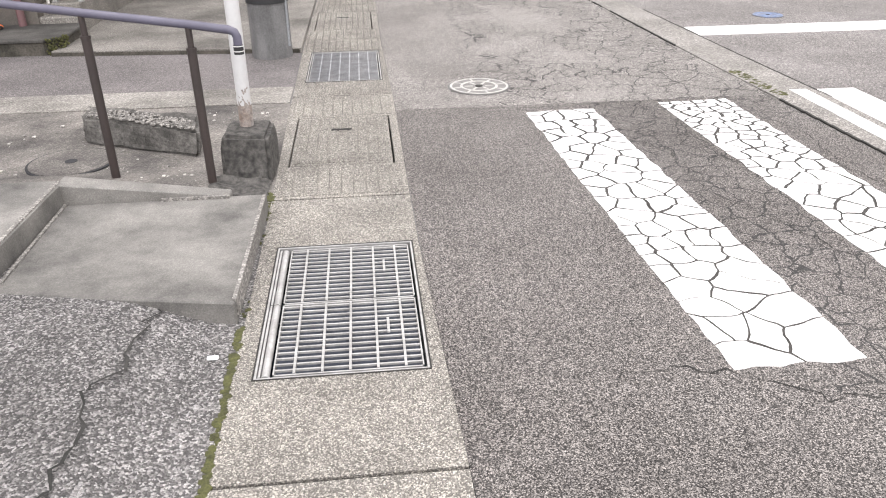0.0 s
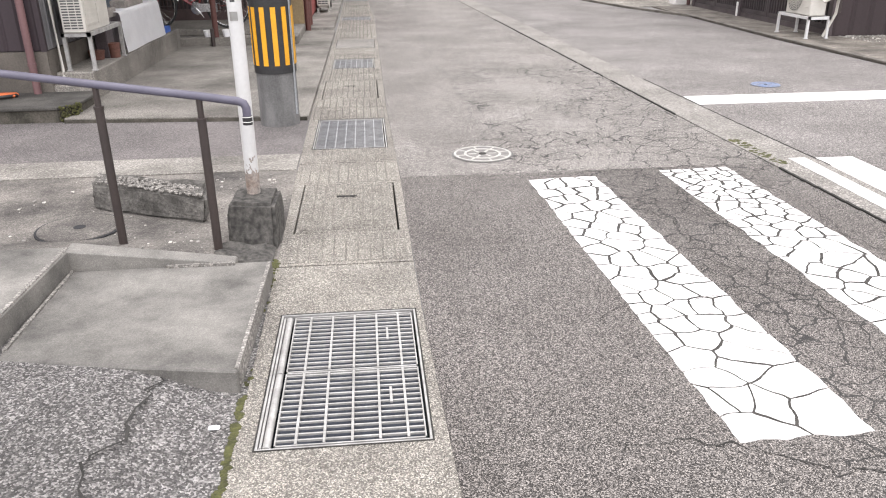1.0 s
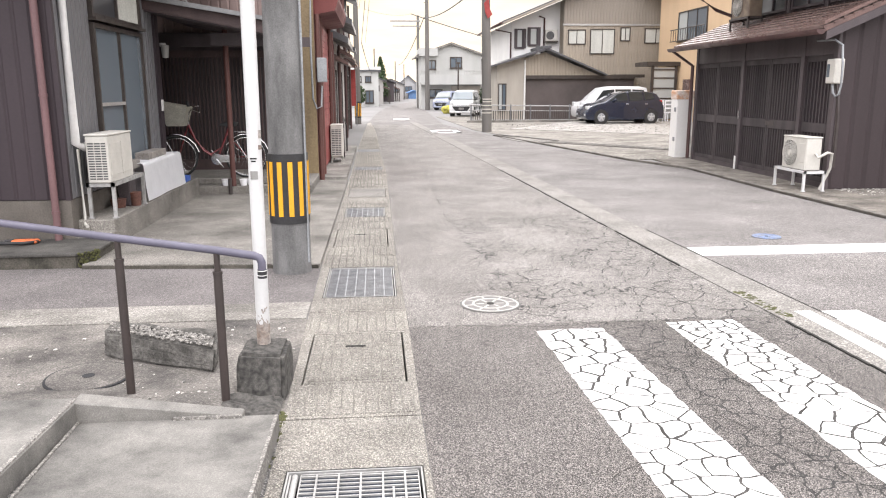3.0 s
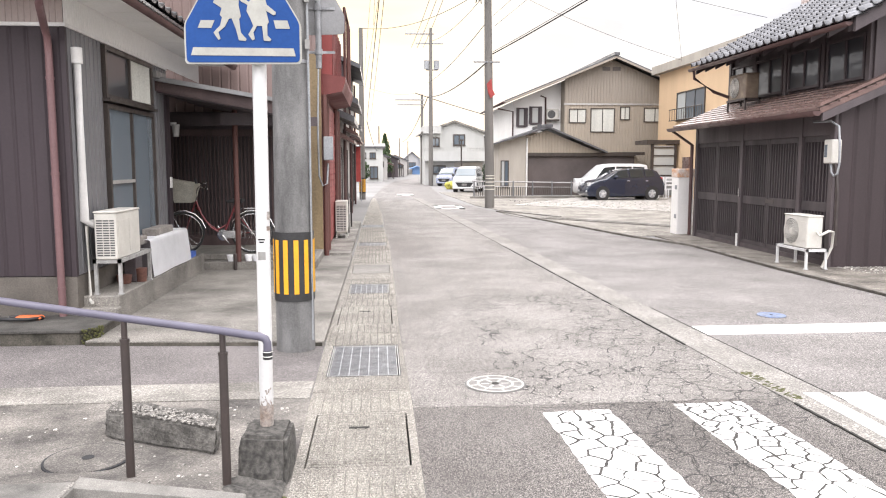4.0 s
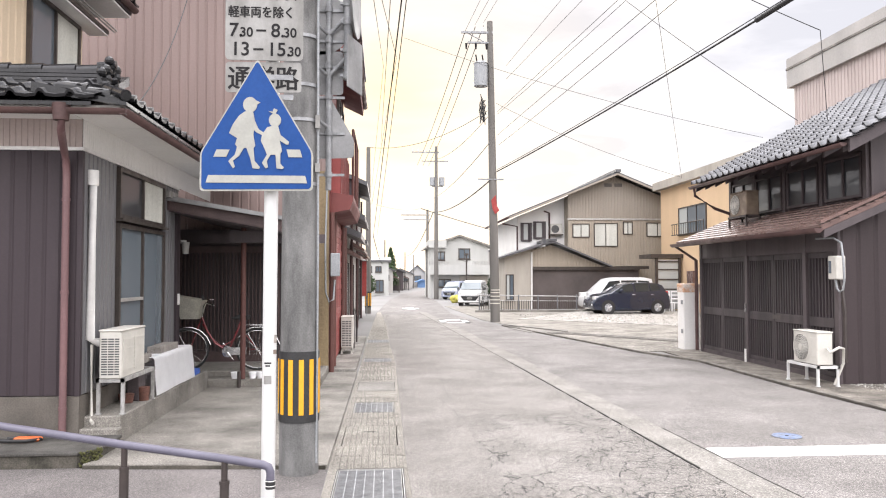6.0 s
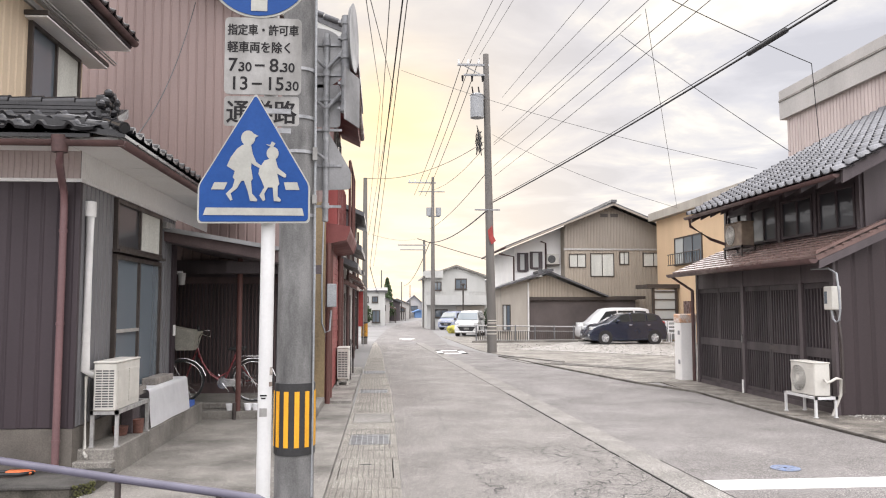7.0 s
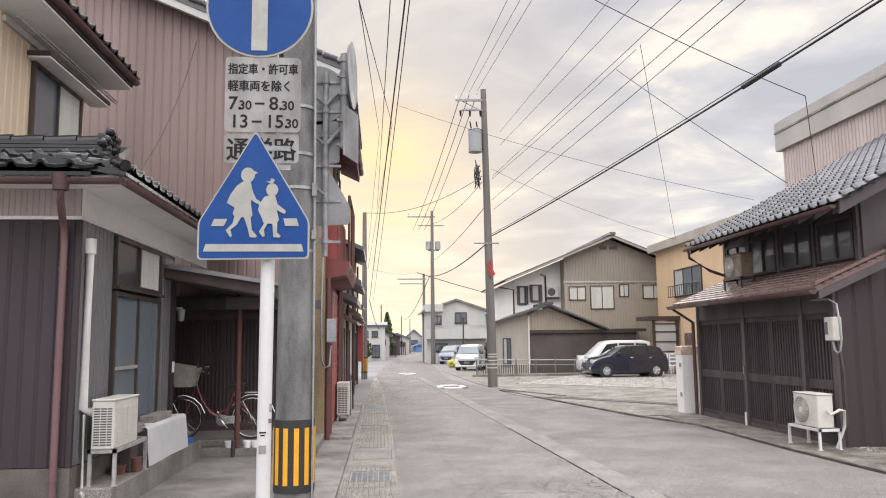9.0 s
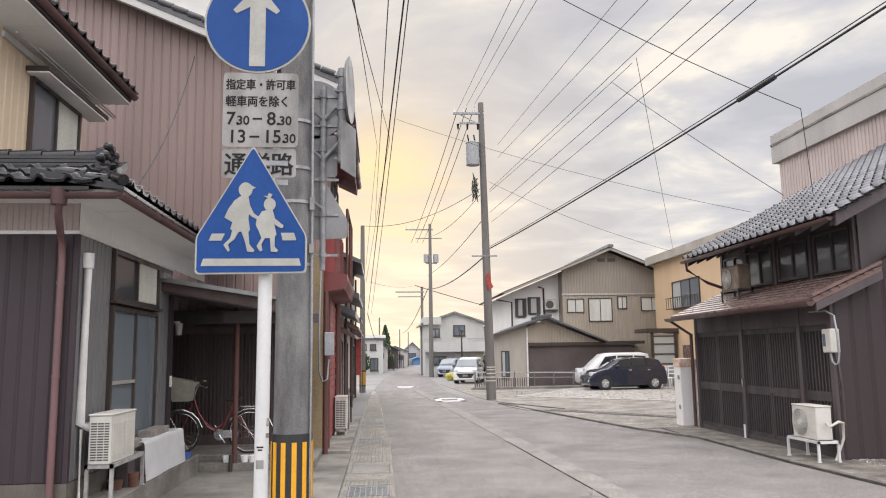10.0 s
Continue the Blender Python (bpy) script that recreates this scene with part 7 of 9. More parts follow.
def lattice(y0, y1, n, name="lattice_door"):
    d = thing(name, (FX, (y0 + y1) / 2, 0))
    d.parent = th
    d.location = Vector((FX, (y0 + y1) / 2, 0)) - th.location
    bm = B()
    box(bm, FX + 0.02, FX + 0.05, y0, y1, 0.12, 2.18)
    part("backing", bm, M["siding_dark"], d)
    bm = B()
    for q in ((y0, y0 + 0.05, 0.122, 2.178), (y1 - 0.05, y1, 0.122, 2.178)):
        box(bm, FX - 0.015, FX + 0.018, *q)
    for q in ((y0 + 0.051, y1 - 0.051, 0.124, 0.20), (y0 + 0.051, y1 - 0.051, 2.08, 2.176), (y0 + 0.051, y1 - 0.051, 0.92, 1.08)):
        box(bm, FX - 0.018, FX + 0.016, *q)
    part("frame", bm, M["wood_black"], d)
    for k in range(n):
        y = y0 + 0.06 + (y1 - y0 - 0.12) * (k + 0.5) / n
        bm = B()
        box(bm, FX - 0.006, FX + 0.02, y - 0.016, y + 0.016, 0.20, 0.92)
        box(bm, FX - 0.006, FX + 0.02, y - 0.016, y + 0.016, 1.08, 2.08)
        part("slat", bm, M["wood_black"], d)
    return d


lattice(Y0 + 0.14, 12.78, 7)
lattice(12.93, 13.95, 10)
lattice(13.97, 14.96, 10)
lattice(15.09, 16.15, 10)
lattice(16.17, Y1 - 0.12, 10)
bm = B()
box(bm, FX - 0.022, FX - 0.014, 13.72, 14.02, 0.97, 1.05)
part("letter_slot", bm, M["frame"], th)
bm = B()
box(bm, FX - 0.075, FX - 0.05, 15.0, 15.05, 1.05, 1.22)
part("door_pull", bm, M["chrome"], th)
# lower lean-to roof of brown sheet
bm = B()
prism(bm, [(6.95, 2.56), (8.15, 3.08), (8.15, 3.02), (6.95, 2.50)], "y", 11.62, 17.65)
lr = part("lower_roof", bm, M["copper"], th, "brown sheet-metal lean-to roof")
for k in range(8):
    # long sheets lapped like steps, each with a folded front edge
    xa = 6.94 + 0.15 * k
    za = 2.566 + 0.15 * k * 0.4333
    bm = B()
    prism(bm, [(xa, za - 0.012), (xa, za + 0.026), (xa + 0.012, za + 0.03), (xa + 0.17, za + 0.078), (xa + 0.17, za + 0.06)], "y", 11.62, 17.65)
    part("course", bm, M["copper"], lr)
bm = B()
prism(bm, [(6.93, 2.61), (8.15, 3.14), (8.15, 3.19), (6.93, 2.66)], "y", 11.60, 11.74)
part("verge_cap", bm, M["copper"], lr)
bm = B()
prism(bm, [(6.98, 2.51), (8.15, 3.02), (8.15, 2.89), (6.98, 2.38)], "y", 11.60, 11.66)
part("barge_board", bm, M["wood_dark"], th)
bm = B()
half_gutter(bm, (6.89, 11.6, 2.535), (6.89, 17.75, 2.535), 0.075)
part("lower_gutter", bm, M["gutter_brown"], th)
bm = B()
rod(bm, (6.90, 17.6, 2.48), (7.32, 17.42, 2.15), 0.03, n=8)
rod(bm, (7.32, 17.42, 2.16), (7.32, 17.42, 0.05), 0.04, n=10)
part("downpipe", bm, M["gutter_brown"], th)
# upper storey under the tiles
WX = 8.12
bm = B()
prism(bm, [(WX, 2.9), (13, 2.9), (13, 6.6), (WX, 4.2)], "y", 12.1, 17.3)
part("upper_wall", bm, M["wood_dark"], th)
for y0, y1 in ((12.3, 13.4), (13.6, 14.7), (14.9, 16.0), (16.1, 17.1)):
    window(th, "y", y0, y1, 3.12, 3.88, WX, -1, [M["glass_dim"], M["glass_dim"]], M["wood_dark"], 2, "dim timber-framed upper window", sill=False)
bm = B()
for y in (12.2, 13.5, 14.8, 16.05, 17.2):
    bm = B()
    box(bm, WX - 0.06, WX, y - 0.05, y + 0.05, 3.0, 4.4)
    part("upper_post", bm, M["wood_dark"], th)
EAVE = Vector((7.28, 11.35, 3.93))
SL = 0.53
bm = B()
prism(bm, [(7.30, 3.92), (13.2, 3.92 + 5.9 * SL), (13.2, 3.80 + 5.9 * SL), (7.30, 3.84)], "y", 11.4, 17.3)
tr = part("tiled_roof", bm, M["wood_dark"], th)
bm = B()
prism(bm, [(7.27, 3.93), (13.2, 3.95 + 5.9 * SL), (13.2, 3.68 + 5.9 * SL), (7.27, 3.72)], "y", 11.34, 11.40)
part("barge_board", bm, M["wood_dark"], th)
bm = B()
for k in range(12):
    y = 11.6 + 0.52 * k
    bm = B()
    prism(bm, [(7.32, 3.84), (8.3, 3.84 + 0.98 * SL), (8.3, 3.75 + 0.98 * SL), (7.32, 3.75)], "y", y, y + 0.06)
    part("rafter", bm, M["wood_dark"], th)
bm = B()
half_gutter(bm, (7.20, 11.4, 3.87), (7.20, 17.4, 3.87), 0.06)
part("upper_gutter", bm, M["gutter_brown"], th)
bm = B()
tube(bm, [(7.20, 17.2, 3.83), (7.22, 17.2, 3.65), (7.7, 17.2, 3.35), (8.0, 17.0, 3.2)], 0.035, 8)
part("upper_downpipe", bm, M["gutter_brown"], th)
tile_g = tile_mesh("roof_tile", 0.275, 0.285, 0.056, M["tile_grey"], thick=0.28, roll=1.3)
lay_tiles(tr, tile_g, 0.275, 0.24, (7.20, 17.33, 3.90), (0, -1, 0), (1, 0, SL), 22, 26, seed=9, parts=lambda i, j: j < 12, lean=0.22)
# small things on the front
ac_unit("air_conditioner", 6.86, 7.12, 11.66, 12.36, 0.36, 0.89, "-x", "white outdoor unit with a round fan guard")
stand(6.80, 7.16, 11.54, 12.50, 0.036, 0.36, M["white_paint"], "white steel stand under the unit")
bm = B()
tube(bm, [(7.0, 11.62, 0.62), (6.98, 11.50, 0.58), (7.1, 11.46, 0.66), (7.2, 11.5, 0.64), (7.22, 11.55, 0.4), (7.1, 11.6, 0.06)], 0.022, 8)
part("unit_pipe", bm, M["ac"], None, "white insulated pipe of the cooling unit", "pipe")
mb = thing("meter_box", (7.3, 11.89, 1.9), "ivory meter box with a grey cable on the post", "meter")
part("case", bbox(7.20, 7.36, 11.65, 11.89, 1.72, 2.10, 0.015), M["ac"], mb)
bm = B()
box(bm, 7.194, 7.20, 11.79, 11.86, 1.82, 2.02)
part("dial_window", bm, M["glass"], mb)
bm = B()
tube(bm, [(7.2, 12.21, 2.40), (7.22, 11.76, 2.39), (7.25, 11.59, 2.30), (7.25, 11.54, 2.0), (7.25, 11.53, 1.7), (7.25, 11.56, 1.56), (7.25, 11.65, 1.52), (7.25, 11.73, 1.58), (7.25, 11.76, 1.73)], 0.018, 8)
part("cable", bm, M["transformer"], mb)
bm = B()
tube(bm, [(7.36, 11.83, 1.72), (7.35, 11.74, 1.55), (7.36, 11.71, 1.2), (7.36, 11.70, 0.4)], 0.028, 8)
part("conduit", bm, M["brown_paint"], mb, "dark brown conduit down the post")
ua = ac_unit("air_conditioner", 7.50, 7.77, 15.25, 16.0, 3.05, 3.56, "-x", "weathered tan outdoor unit on the lean-to roof")
for o in ua.children:
    if o.name.startswith(("casing", "top_panel", "valve")):
        o.data.materials.clear()
        o.data.materials.append(M["ac_tan"])
stand(7.47, 7.79, 15.2, 16.05, 2.70, 3.05, M["brown_paint"], "rusty brown bracket on the lean-to roof")
pil = thing("gate_pillar", (7.4, 18.2, 0), "white sheet-metal pillar rusted orange at its top", "pillar")
part("pillar", bbox(7.22, 7.62, 17.95, 18.35, 0.0, 1.44, 0.02), M["white_bright"], pil)
part("rusted_top", bbox(7.21, 7.63, 17.94, 18.36, 1.38, 1.60, 0.02), M["rust_metal"], pil)
for z in (0.4, 1.1):
    part("hinge", bbox(7.205, 7.22, 18.0, 18.1, z, z + 0.1, 0.003), M["galv"], pil)

# ---- big shed behind ----
sd = thing("warehouse", (14, 18, 0), "tall pale ribbed warehouse with a concrete-coloured parapet", "warehouse")
bm = B()
box(bm, 12.5, 26, 13, 22.2, 0, 7.6)
part("wall", bm, M["siding_pale"], sd)
bm = B()
ribs(bm, "y", 13, 22.2, 3.0, 7.6, 12.495, -1, 0.15, 0.03)
part("siding", bm, M["siding_pale"], sd)
bm = B()
box(bm, 12.35, 26, 12.9, 22.4, 7.55, 8.45)
part("parapet", bm, M["grey_wall"], sd)
bm = B()
box(bm, 12.325, 12.35, 12.9, 22.4, 8.1, 8.16)
part("parapet_trim", bm, M["concrete_old"], sd)

# ---- open lot ----
lot = thing("parking_lot", (9, 26, 0), "gravel and dirt parking lot", "parking lot", kind="structure")
bm = B()
prism(bm, [(5.98, 17.6), (20, 17.6), (26, 36), (20, 46), (3.6, 46), (4.0, 31)], "z", -0.02, 0.016)
part("surface", bm, M["dirt"], lot)
bm = B()
prism(bm, [(5.5, 31.2), (10.6, 26.3), (18, 26.3), (18, 37.4), (9.5, 37.4)], "z", 0.0, 0.035)
part("gravel_bed", bm, M["gravel"], lot, "pale gravel bed")
bm = B()
for k in range(900):
    f = rj.random()
    p = (6.0 + 12 * rj.random(), 26.6 + 9 * rj.random())
    if p[0] < 5.5 + (31.2 - p[1]) * 1.04 + 0.3 and p[1] < 31.2:
        continue
    bmesh.ops.create_icosphere(bm, subdivisions=1, radius=rj.uniform(0.02, 0.05), matrix=Matrix.Translation((*p, 0.035)) @ Matrix.Diagonal((1, 1, 0.6, 1)))
tagged(part("pebbles", bm, M["gravel"], lot), kind="stuff")
bm = B()
for x0, y0, x1, y1 in ((5.1, 23.5, 8.4, 19.4), (5.35, 23.7, 8.65, 19.6), (4.4, 27.5, 5.8, 24.0)):
    d = Vector((x1 - x0, y1 - y0, 0))
    m = Matrix.Translation((x0, y0, 0)) @ Matrix.Rotation(math.atan2(d.y, d.x), 4, "Z")
    box(bm, 0, d.length, -0.06, 0.06, 0.0, 0.05, m)
part("concrete_rail", bm, M["strip"], lot, "low concrete edging strips in the lot")
bm = B()
prism(bm, [(4.6, 23.8), (5.6, 24.2), (4.6, 26.0), (4.25, 26.0)], "z", 0.0, 0.022)
part("pale_patch", bm, M["strip"], lot)


# ---- vehicles ----
def wheel(parent, x, y, r, axis, w=0.2):
    bm = B()
    c = {"y": ((x, y - w / 2, r), (x, y + w / 2, r)), "x": ((x - w / 2, y, r), (x + w / 2, y, r))}[axis]
    rod(bm, c[0], c[1], r, n=28)
    wh = part("wheel", bm, M["rubber"], parent)
    bm = B()
    d = Vector((0, 1, 0)) if axis == "y" else Vector((1, 0, 0))
    a, b = Vector(c[0]) - d * 0.008, Vector(c[1]) + d * 0.008
    rod(bm, a, b, r * 0.64, n=20)
    rim = part("rim", bm, M["transformer"], wh)
    for s, e in ((a, -1), (b, 1)):
        bm = B()
        for k in range(5):
            t = 2 * math.pi * k / 5 + 0.3
            o = Vector((math.cos(t), 0, math.sin(t))) if axis == "y" else Vector((0, math.cos(t), math.sin(t)))
            rod(bm, s + d * e * 0.004, s + d * e * 0.004 + o * r * 0.60, 0.035 * r / 0.3, 0.028 * r / 0.3, 6)
        rod(bm, s, s + d * e * 0.02, r * 0.14, n=10)
        part("spokes", bm, M["alloy"], wh)


def smooth_loft(sections, cap=True):
    """A skin through closed outlines of equal length."""
    bm = B()
    rows = [[bm.verts.new(p) for p in s] for s in sections]
    n = len(rows[0])
    for a, b in zip(rows, rows[1:]):
        for i in range(n):
            bm.faces.new((a[i], a[(i + 1) % n], b[(i + 1) % n], b[i])).smooth = True
    if cap:
        bm.faces.new(rows[0][::-1]), bm.faces.new(rows[-1])
    return bm


def car(name, label, side, x, y, turn, width, paint, r, wheels, glass_rows, lamps):
    """A parked car. side: its profile (length, height) from the front bumper clockwise; turn: its heading in degrees, front towards -x at 0."""
    c = thing(name, (0, 0, 0), label, "car", "parked cars")
    hw = width / 2
    secs = []
    for f, inset in ((-1.0, 0.10), (-0.97, 0.03), (-0.9, 0.0), (0.9, 0.0), (0.97, 0.03), (1.0, 0.10)):
        row = []
        for l, h in side:
            tumble = max(0.0, h - 0.85) * 0.26
            yy_ = f * (hw - tumble)
            k = 1 - inset * 0.6
            row.append(((l - 2.0) * (1 - inset * 0.25) + 2.0, yy_, 0.2 + (h - 0.2) * (1 - inset * 0.5)))
        secs.append(row)
    bm = smooth_loft(secs)
    part("body", bm, paint, c)
    for pts in glass_rows:
        for s in (-1, 1):
            bm = B()
            v = []
            for l, h in pts:
                tumble = max(0.0, h - 0.85) * 0.26
                v.append(bm.verts.new((l, s * (0.93 * (hw - tumble) + 0.075 * (hw - tumble)), h)))
            bm.faces.new(v)
            bmesh.ops.solidify(bm, geom=list(bm.faces), thickness=0.012)
            part("side_window", bm, M["car_glass"], c)
    for l in wheels:
        for s in (-1, 1):
            wheel(c, l, s * (hw - 0.10), r, "y")
            bm = B()
            disc(bm, (l, r + 0.01), r + 0.055, "y", min(s * (hw - 0.25), s * (hw + 0.003)), max(s * (hw - 0.25), s * (hw + 0.003)), 24)
            part("wheel_arch", bm, M["black"], c)
    for nm, mt, (l0, l1, h0, h1, y0, y1) in lamps:
        for s in (-1, 1):
            a, b = sorted((s * y0 * hw, s * y1 * hw))
            part(nm, bbox(l0, l1, a, b, h0, h1, 0.02), M[mt], c)
    c.matrix_basis = pose(x, y, 0.03, 0, 0, turn)
    return c


hatch = [(0.0, 0.30), (0.03, 0.62), (0.18, 0.80), (0.55, 0.95), (0.95, 1.03), (1.30, 1.22), (1.65, 1.42), (2.1, 1.52), (2.7, 1.53), (3.3, 1.49), (3.62, 1.40), (3.85, 1.05), (3.95, 0.85), (3.98, 0.5), (3.95, 0.25), (2.0, 0.20), (0.1, 0.20)]
navy = car("hatchback", "dark navy compact hatchback parked on gravel", [(l, h * 0.96) for l, h in hatch], 9.62, 35.6, 2, 1.68, M["navy"], 0.30, (0.78, 3.32), [[(1.12, 1.04), (1.62, 1.36), (2.05, 1.44), (2.12, 1.04)], [(2.2, 1.04), (2.15, 1.45), (2.85, 1.45), (2.9, 1.06)], [(2.98, 1.07), (2.93, 1.44), (3.35, 1.39), (3.5, 1.12)]], [("headlight", "lamp_clear", (0.06, 0.45, 0.66, 0.82, 0.62, 0.97)), ("tail_lamp", "lamp_red", (3.70, 3.88, 0.80, 1.06, 0.72, 0.93)), ("bumper_lamp", "lamp_clear", (0.0, 0.06, 0.36, 0.46, 0.6, 0.85))])
for s in (-1, 1):
    bm = bbox(1.35, 1.52, s * 0.86 - 0.07, s * 0.86 + 0.07, 1.02, 1.14, 0.03)
    bmesh.ops.transform(bm, matrix=Matrix.Identity(4), verts=list(bm.verts))
    ob = part("mirror", bm, M["navy"], None)
    ob.parent = navy
    for l in (2.0, 2.95):
        ob = part("door_handle", bbox(l, l + 0.16, s * 0.845 - 0.015, s * 0.845 + 0.015, 0.88, 0.91, 0.006), M["chrome"], None)
        ob.parent = navy
navy.scale = (0.94, 1.0, 1.0)
vanside = [(0.0, 0.30), (0.02, 0.75), (0.25, 0.98), (0.55, 1.08), (0.95, 1.45), (1.35, 1.80), (1.8, 1.88), (3.5, 1.88), (3.95, 1.80), (4.05, 1.2), (4.05, 0.4), (4.0, 0.22), (2.0, 0.20), (0.1, 0.20)]
van = car("minivan", "white minivan with dark windows parked behind the hatchback", [(l, h * 0.92) for l, h in vanside], 10.15, 38.6, 2, 1.7, M["car_white"], 0.31, (0.75, 3.3), [[(0.9, 1.03), (1.36, 1.53), (2.0, 1.58), (2.0, 1.03)], [(2.08, 1.03), (2.08, 1.58), (3.0, 1.58), (3.0, 1.03)], [(3.08, 1.03), (3.08, 1.58), (3.75, 1.55), (3.85, 1.06)]], [("headlight", "lamp_clear", (0.05, 0.4, 0.75, 0.95, 0.62, 0.95)), ("tail_lamp", "lamp_red", (3.9, 4.07, 0.9, 1.4, 0.85, 0.98))])
van.scale = (0.88, 1.0, 0.98)
kei = [(0.0, 0.28), (0.02, 0.75), (0.12, 0.98), (0.42, 1.06), (0.85, 1.52), (1.1, 1.66), (1.6, 1.73), (3.2, 1.73), (3.42, 1.62), (3.5, 0.9), (3.5, 0.35), (3.45, 0.22), (1.7, 0.20), (0.1, 0.20)]


def front_van(name, label, x, y, turn, paint):
    k = car(name, label, kei, x, y, turn, 1.62, paint, 0.28, (0.62, 3.0), [[(0.78, 1.08), (1.1, 1.52), (1.7, 1.6), (1.7, 1.08)], [(1.78, 1.08), (1.78, 1.6), (2.7, 1.6), (2.7, 1.08)], [(2.78, 1.08), (2.78, 1.6), (3.2, 1.58), (3.3, 1.1)]], [("headlight", "lamp_clear", (0.02, 0.28, 0.70, 0.92, 0.60, 0.95)), ("fog_lamp", "lamp_clear", (-0.01, 0.08, 0.34, 0.42, 0.62, 0.82))])
    bm = B()
    v = [bm.verts.new(p) for p in ((0.44, -0.70, 1.09), (0.44, 0.70, 1.09), (0.90, 0.62, 1.58), (0.90, -0.62, 1.58))]
    bm.faces.new(v)
    bmesh.ops.translate(bm, verts=v, vec=(-0.035, 0, 0.02))
    bmesh.ops.solidify(bm, geom=list(bm.faces), thickness=0.015)
    o = part("windscreen", bm, M["windscreen"], None)
    o.parent = k
    bm = B()
    prism(bm, [(-0.62, 0.66), (-0.40, 0.36), (0.40, 0.36), (0.62, 0.66)], "x", -0.02, 0.05)
    o = part("grille", bm, M["black"], None)
    o.parent = k
    for q in (0.74,):
        o = part("chrome_strip", bbox(-0.012, 0.06, -0.60, 0.60, q, q + 0.025, 0.004), M["chrome"], None)
        o.parent = k
    o = part("bumper_lip", bbox(-0.05, 0.06, -0.74, 0.74, 0.24, 0.33, 0.02), paint, None)
    o.parent = k
    for q in (-1, 1):
        o = part("mirror", bbox(0.62, 0.78, q * 0.90 - 0.08, q * 0.90 + 0.08, 1.08, 1.26, 0.03), M["ac_dark"], None)
        o.parent = k
    o = part("number_plate", bbox(-0.03, -0.012, -0.17, 0.17, 0.44, 0.58, 0.004), M["sign_plate"], None)
    o.parent = k
    bm = B()
    box(bm, -0.033, -0.029, -0.12, 0.12, 0.475, 0.50)
    o = part("plate_bars", bm, M["ink"], None)
    o.parent = k
    return k


kv = front_van("kei_van", "white compact van facing down the street", 5.1, 45.6, 74, M["car_white"])
kv.scale = (0.9, 0.9, 0.88)
bv = front_van("blue_van", "pale blue small van parked beyond the pole", 5.0, 59.2, 60, mat("car_paint_pale_blue", (0.30, 0.33, 0.43), (0.28, 0.31, 0.40), 1.0, 0.3, bump=0.0, coat=0.5))

bv.scale = (0.85, 0.85, 0.82)

# ---- railing beside the lot ----
fn = thing("railing", (7.4, 37.6, 0), "low dark metal railing along the neighbour's yard", "railing")
bm = B()
rod(bm, (4.6, 37.6, 0.86), (9.7, 37.6, 0.78), 0.03, n=8)
rod(bm, (4.6, 37.6, 0.60), (9.7, 37.6, 0.55), 0.02, n=8)
rod(bm, (4.6, 37.6, 0.15), (9.7, 37.6, 0.12), 0.02, n=8)
part("rail", bm, M["galv_light"], fn)
for k in range(6):
    bm = B()
    rod(bm, (4.7 + k * 0.98, 37.6, 0.0), (4.7 + k * 0.98, 37.6, 0.88), 0.035, n=8)
    part("post", bm, M["galv_dark"], fn)
for k in range(44):
    bm = B()
    x = 4.78 + 0.112 * k
    box(bm, x, x + 0.035, 37.58, 37.62, 0.14, 0.58)
    part("picket", bm, M["frame"], fn)
part("plinth", bbox(4.5, 9.8, 37.5, 37.75, 0.0, 0.12, 0.01), M["concrete_old"], fn)


# ---- tan house with gable and garage ----
bh = thing("tan_house", (11, 44, 0), "two-storey tan ribbed house with a grey gable roof", "house")
PK, PZ, SLP = 13.2, 7.66, 0.405
gz = lambda x: PZ - abs(x - PK) * SLP
bm = B()
prism(bm, [(10.5, 0), (20, 0), (20, gz(20) - 0.15), (PK, PZ - 0.15), (10.5, gz(10.5) - 0.15)], "y", 43.02, 52)
part("wall", bm, M["siding_tan"], bh)
bm = B()
ribs(bm, "x", 10.5, 19.5, 0.1, 5.05, 43.0, -1, 0.17, 0.02)
part("siding", bm, M["siding_tan"], bh, "tan ribbed siding")
bm = B()
ribs(bm, "x", 10.5, 19.5, 5.12, 8, 42.98, -1, 0.17, 0.02, top=lambda x: gz(x) - 0.1)
part("gable_siding", bm, M["siding_taupe"], bh, "taupe ribbed gable")
bm = B()
box(bm, 10.45, 19.6, 42.93, 43.0, 5.03, 5.13)
part("belt_board", bm, M["frame_lt"], bh)
bm = B()
prism(bm, [(7.75, 0), (10.55, 0), (10.55, gz(10.55) - 0.15), (7.75, gz(7.75) - 0.15)], "y", 43.9, 52)
part("side_wing", bm, M["white_bright"], bh, "white rendered side wing")
for s, x0, x1 in ((1, 6.95, PK), (-1, PK, 20.2)):
    bm = B()
    prism(bm, [(x0, gz(x0)), (x1, gz(x1)), (x1, gz(x1) + 0.07), (x0, gz(x0) + 0.07)], "y", 42.2, 52.5)
    part("roof", bm, M["tile_dark"], bh)
    bm = B()
    prism(bm, [(x0, gz(x0) - 0.11), (x1, gz(x1) - 0.11), (x1, gz(x1)), (x0, gz(x0))], "y", 42.2, 42.28)
    part("verge_board", bm, M["siding_taupe"], bh)
bm = B()
box(bm, PK - 0.16, PK + 0.16, 42.1, 52.5, PZ + 0.05, PZ + 0.2)
part("ridge", bm, M["tile_dark"], bh)
bm = B()
half_gutter(bm, (6.92, 42.2, gz(6.95) + 0.0), (6.92, 52, gz(6.95) + 0.0), 0.08)
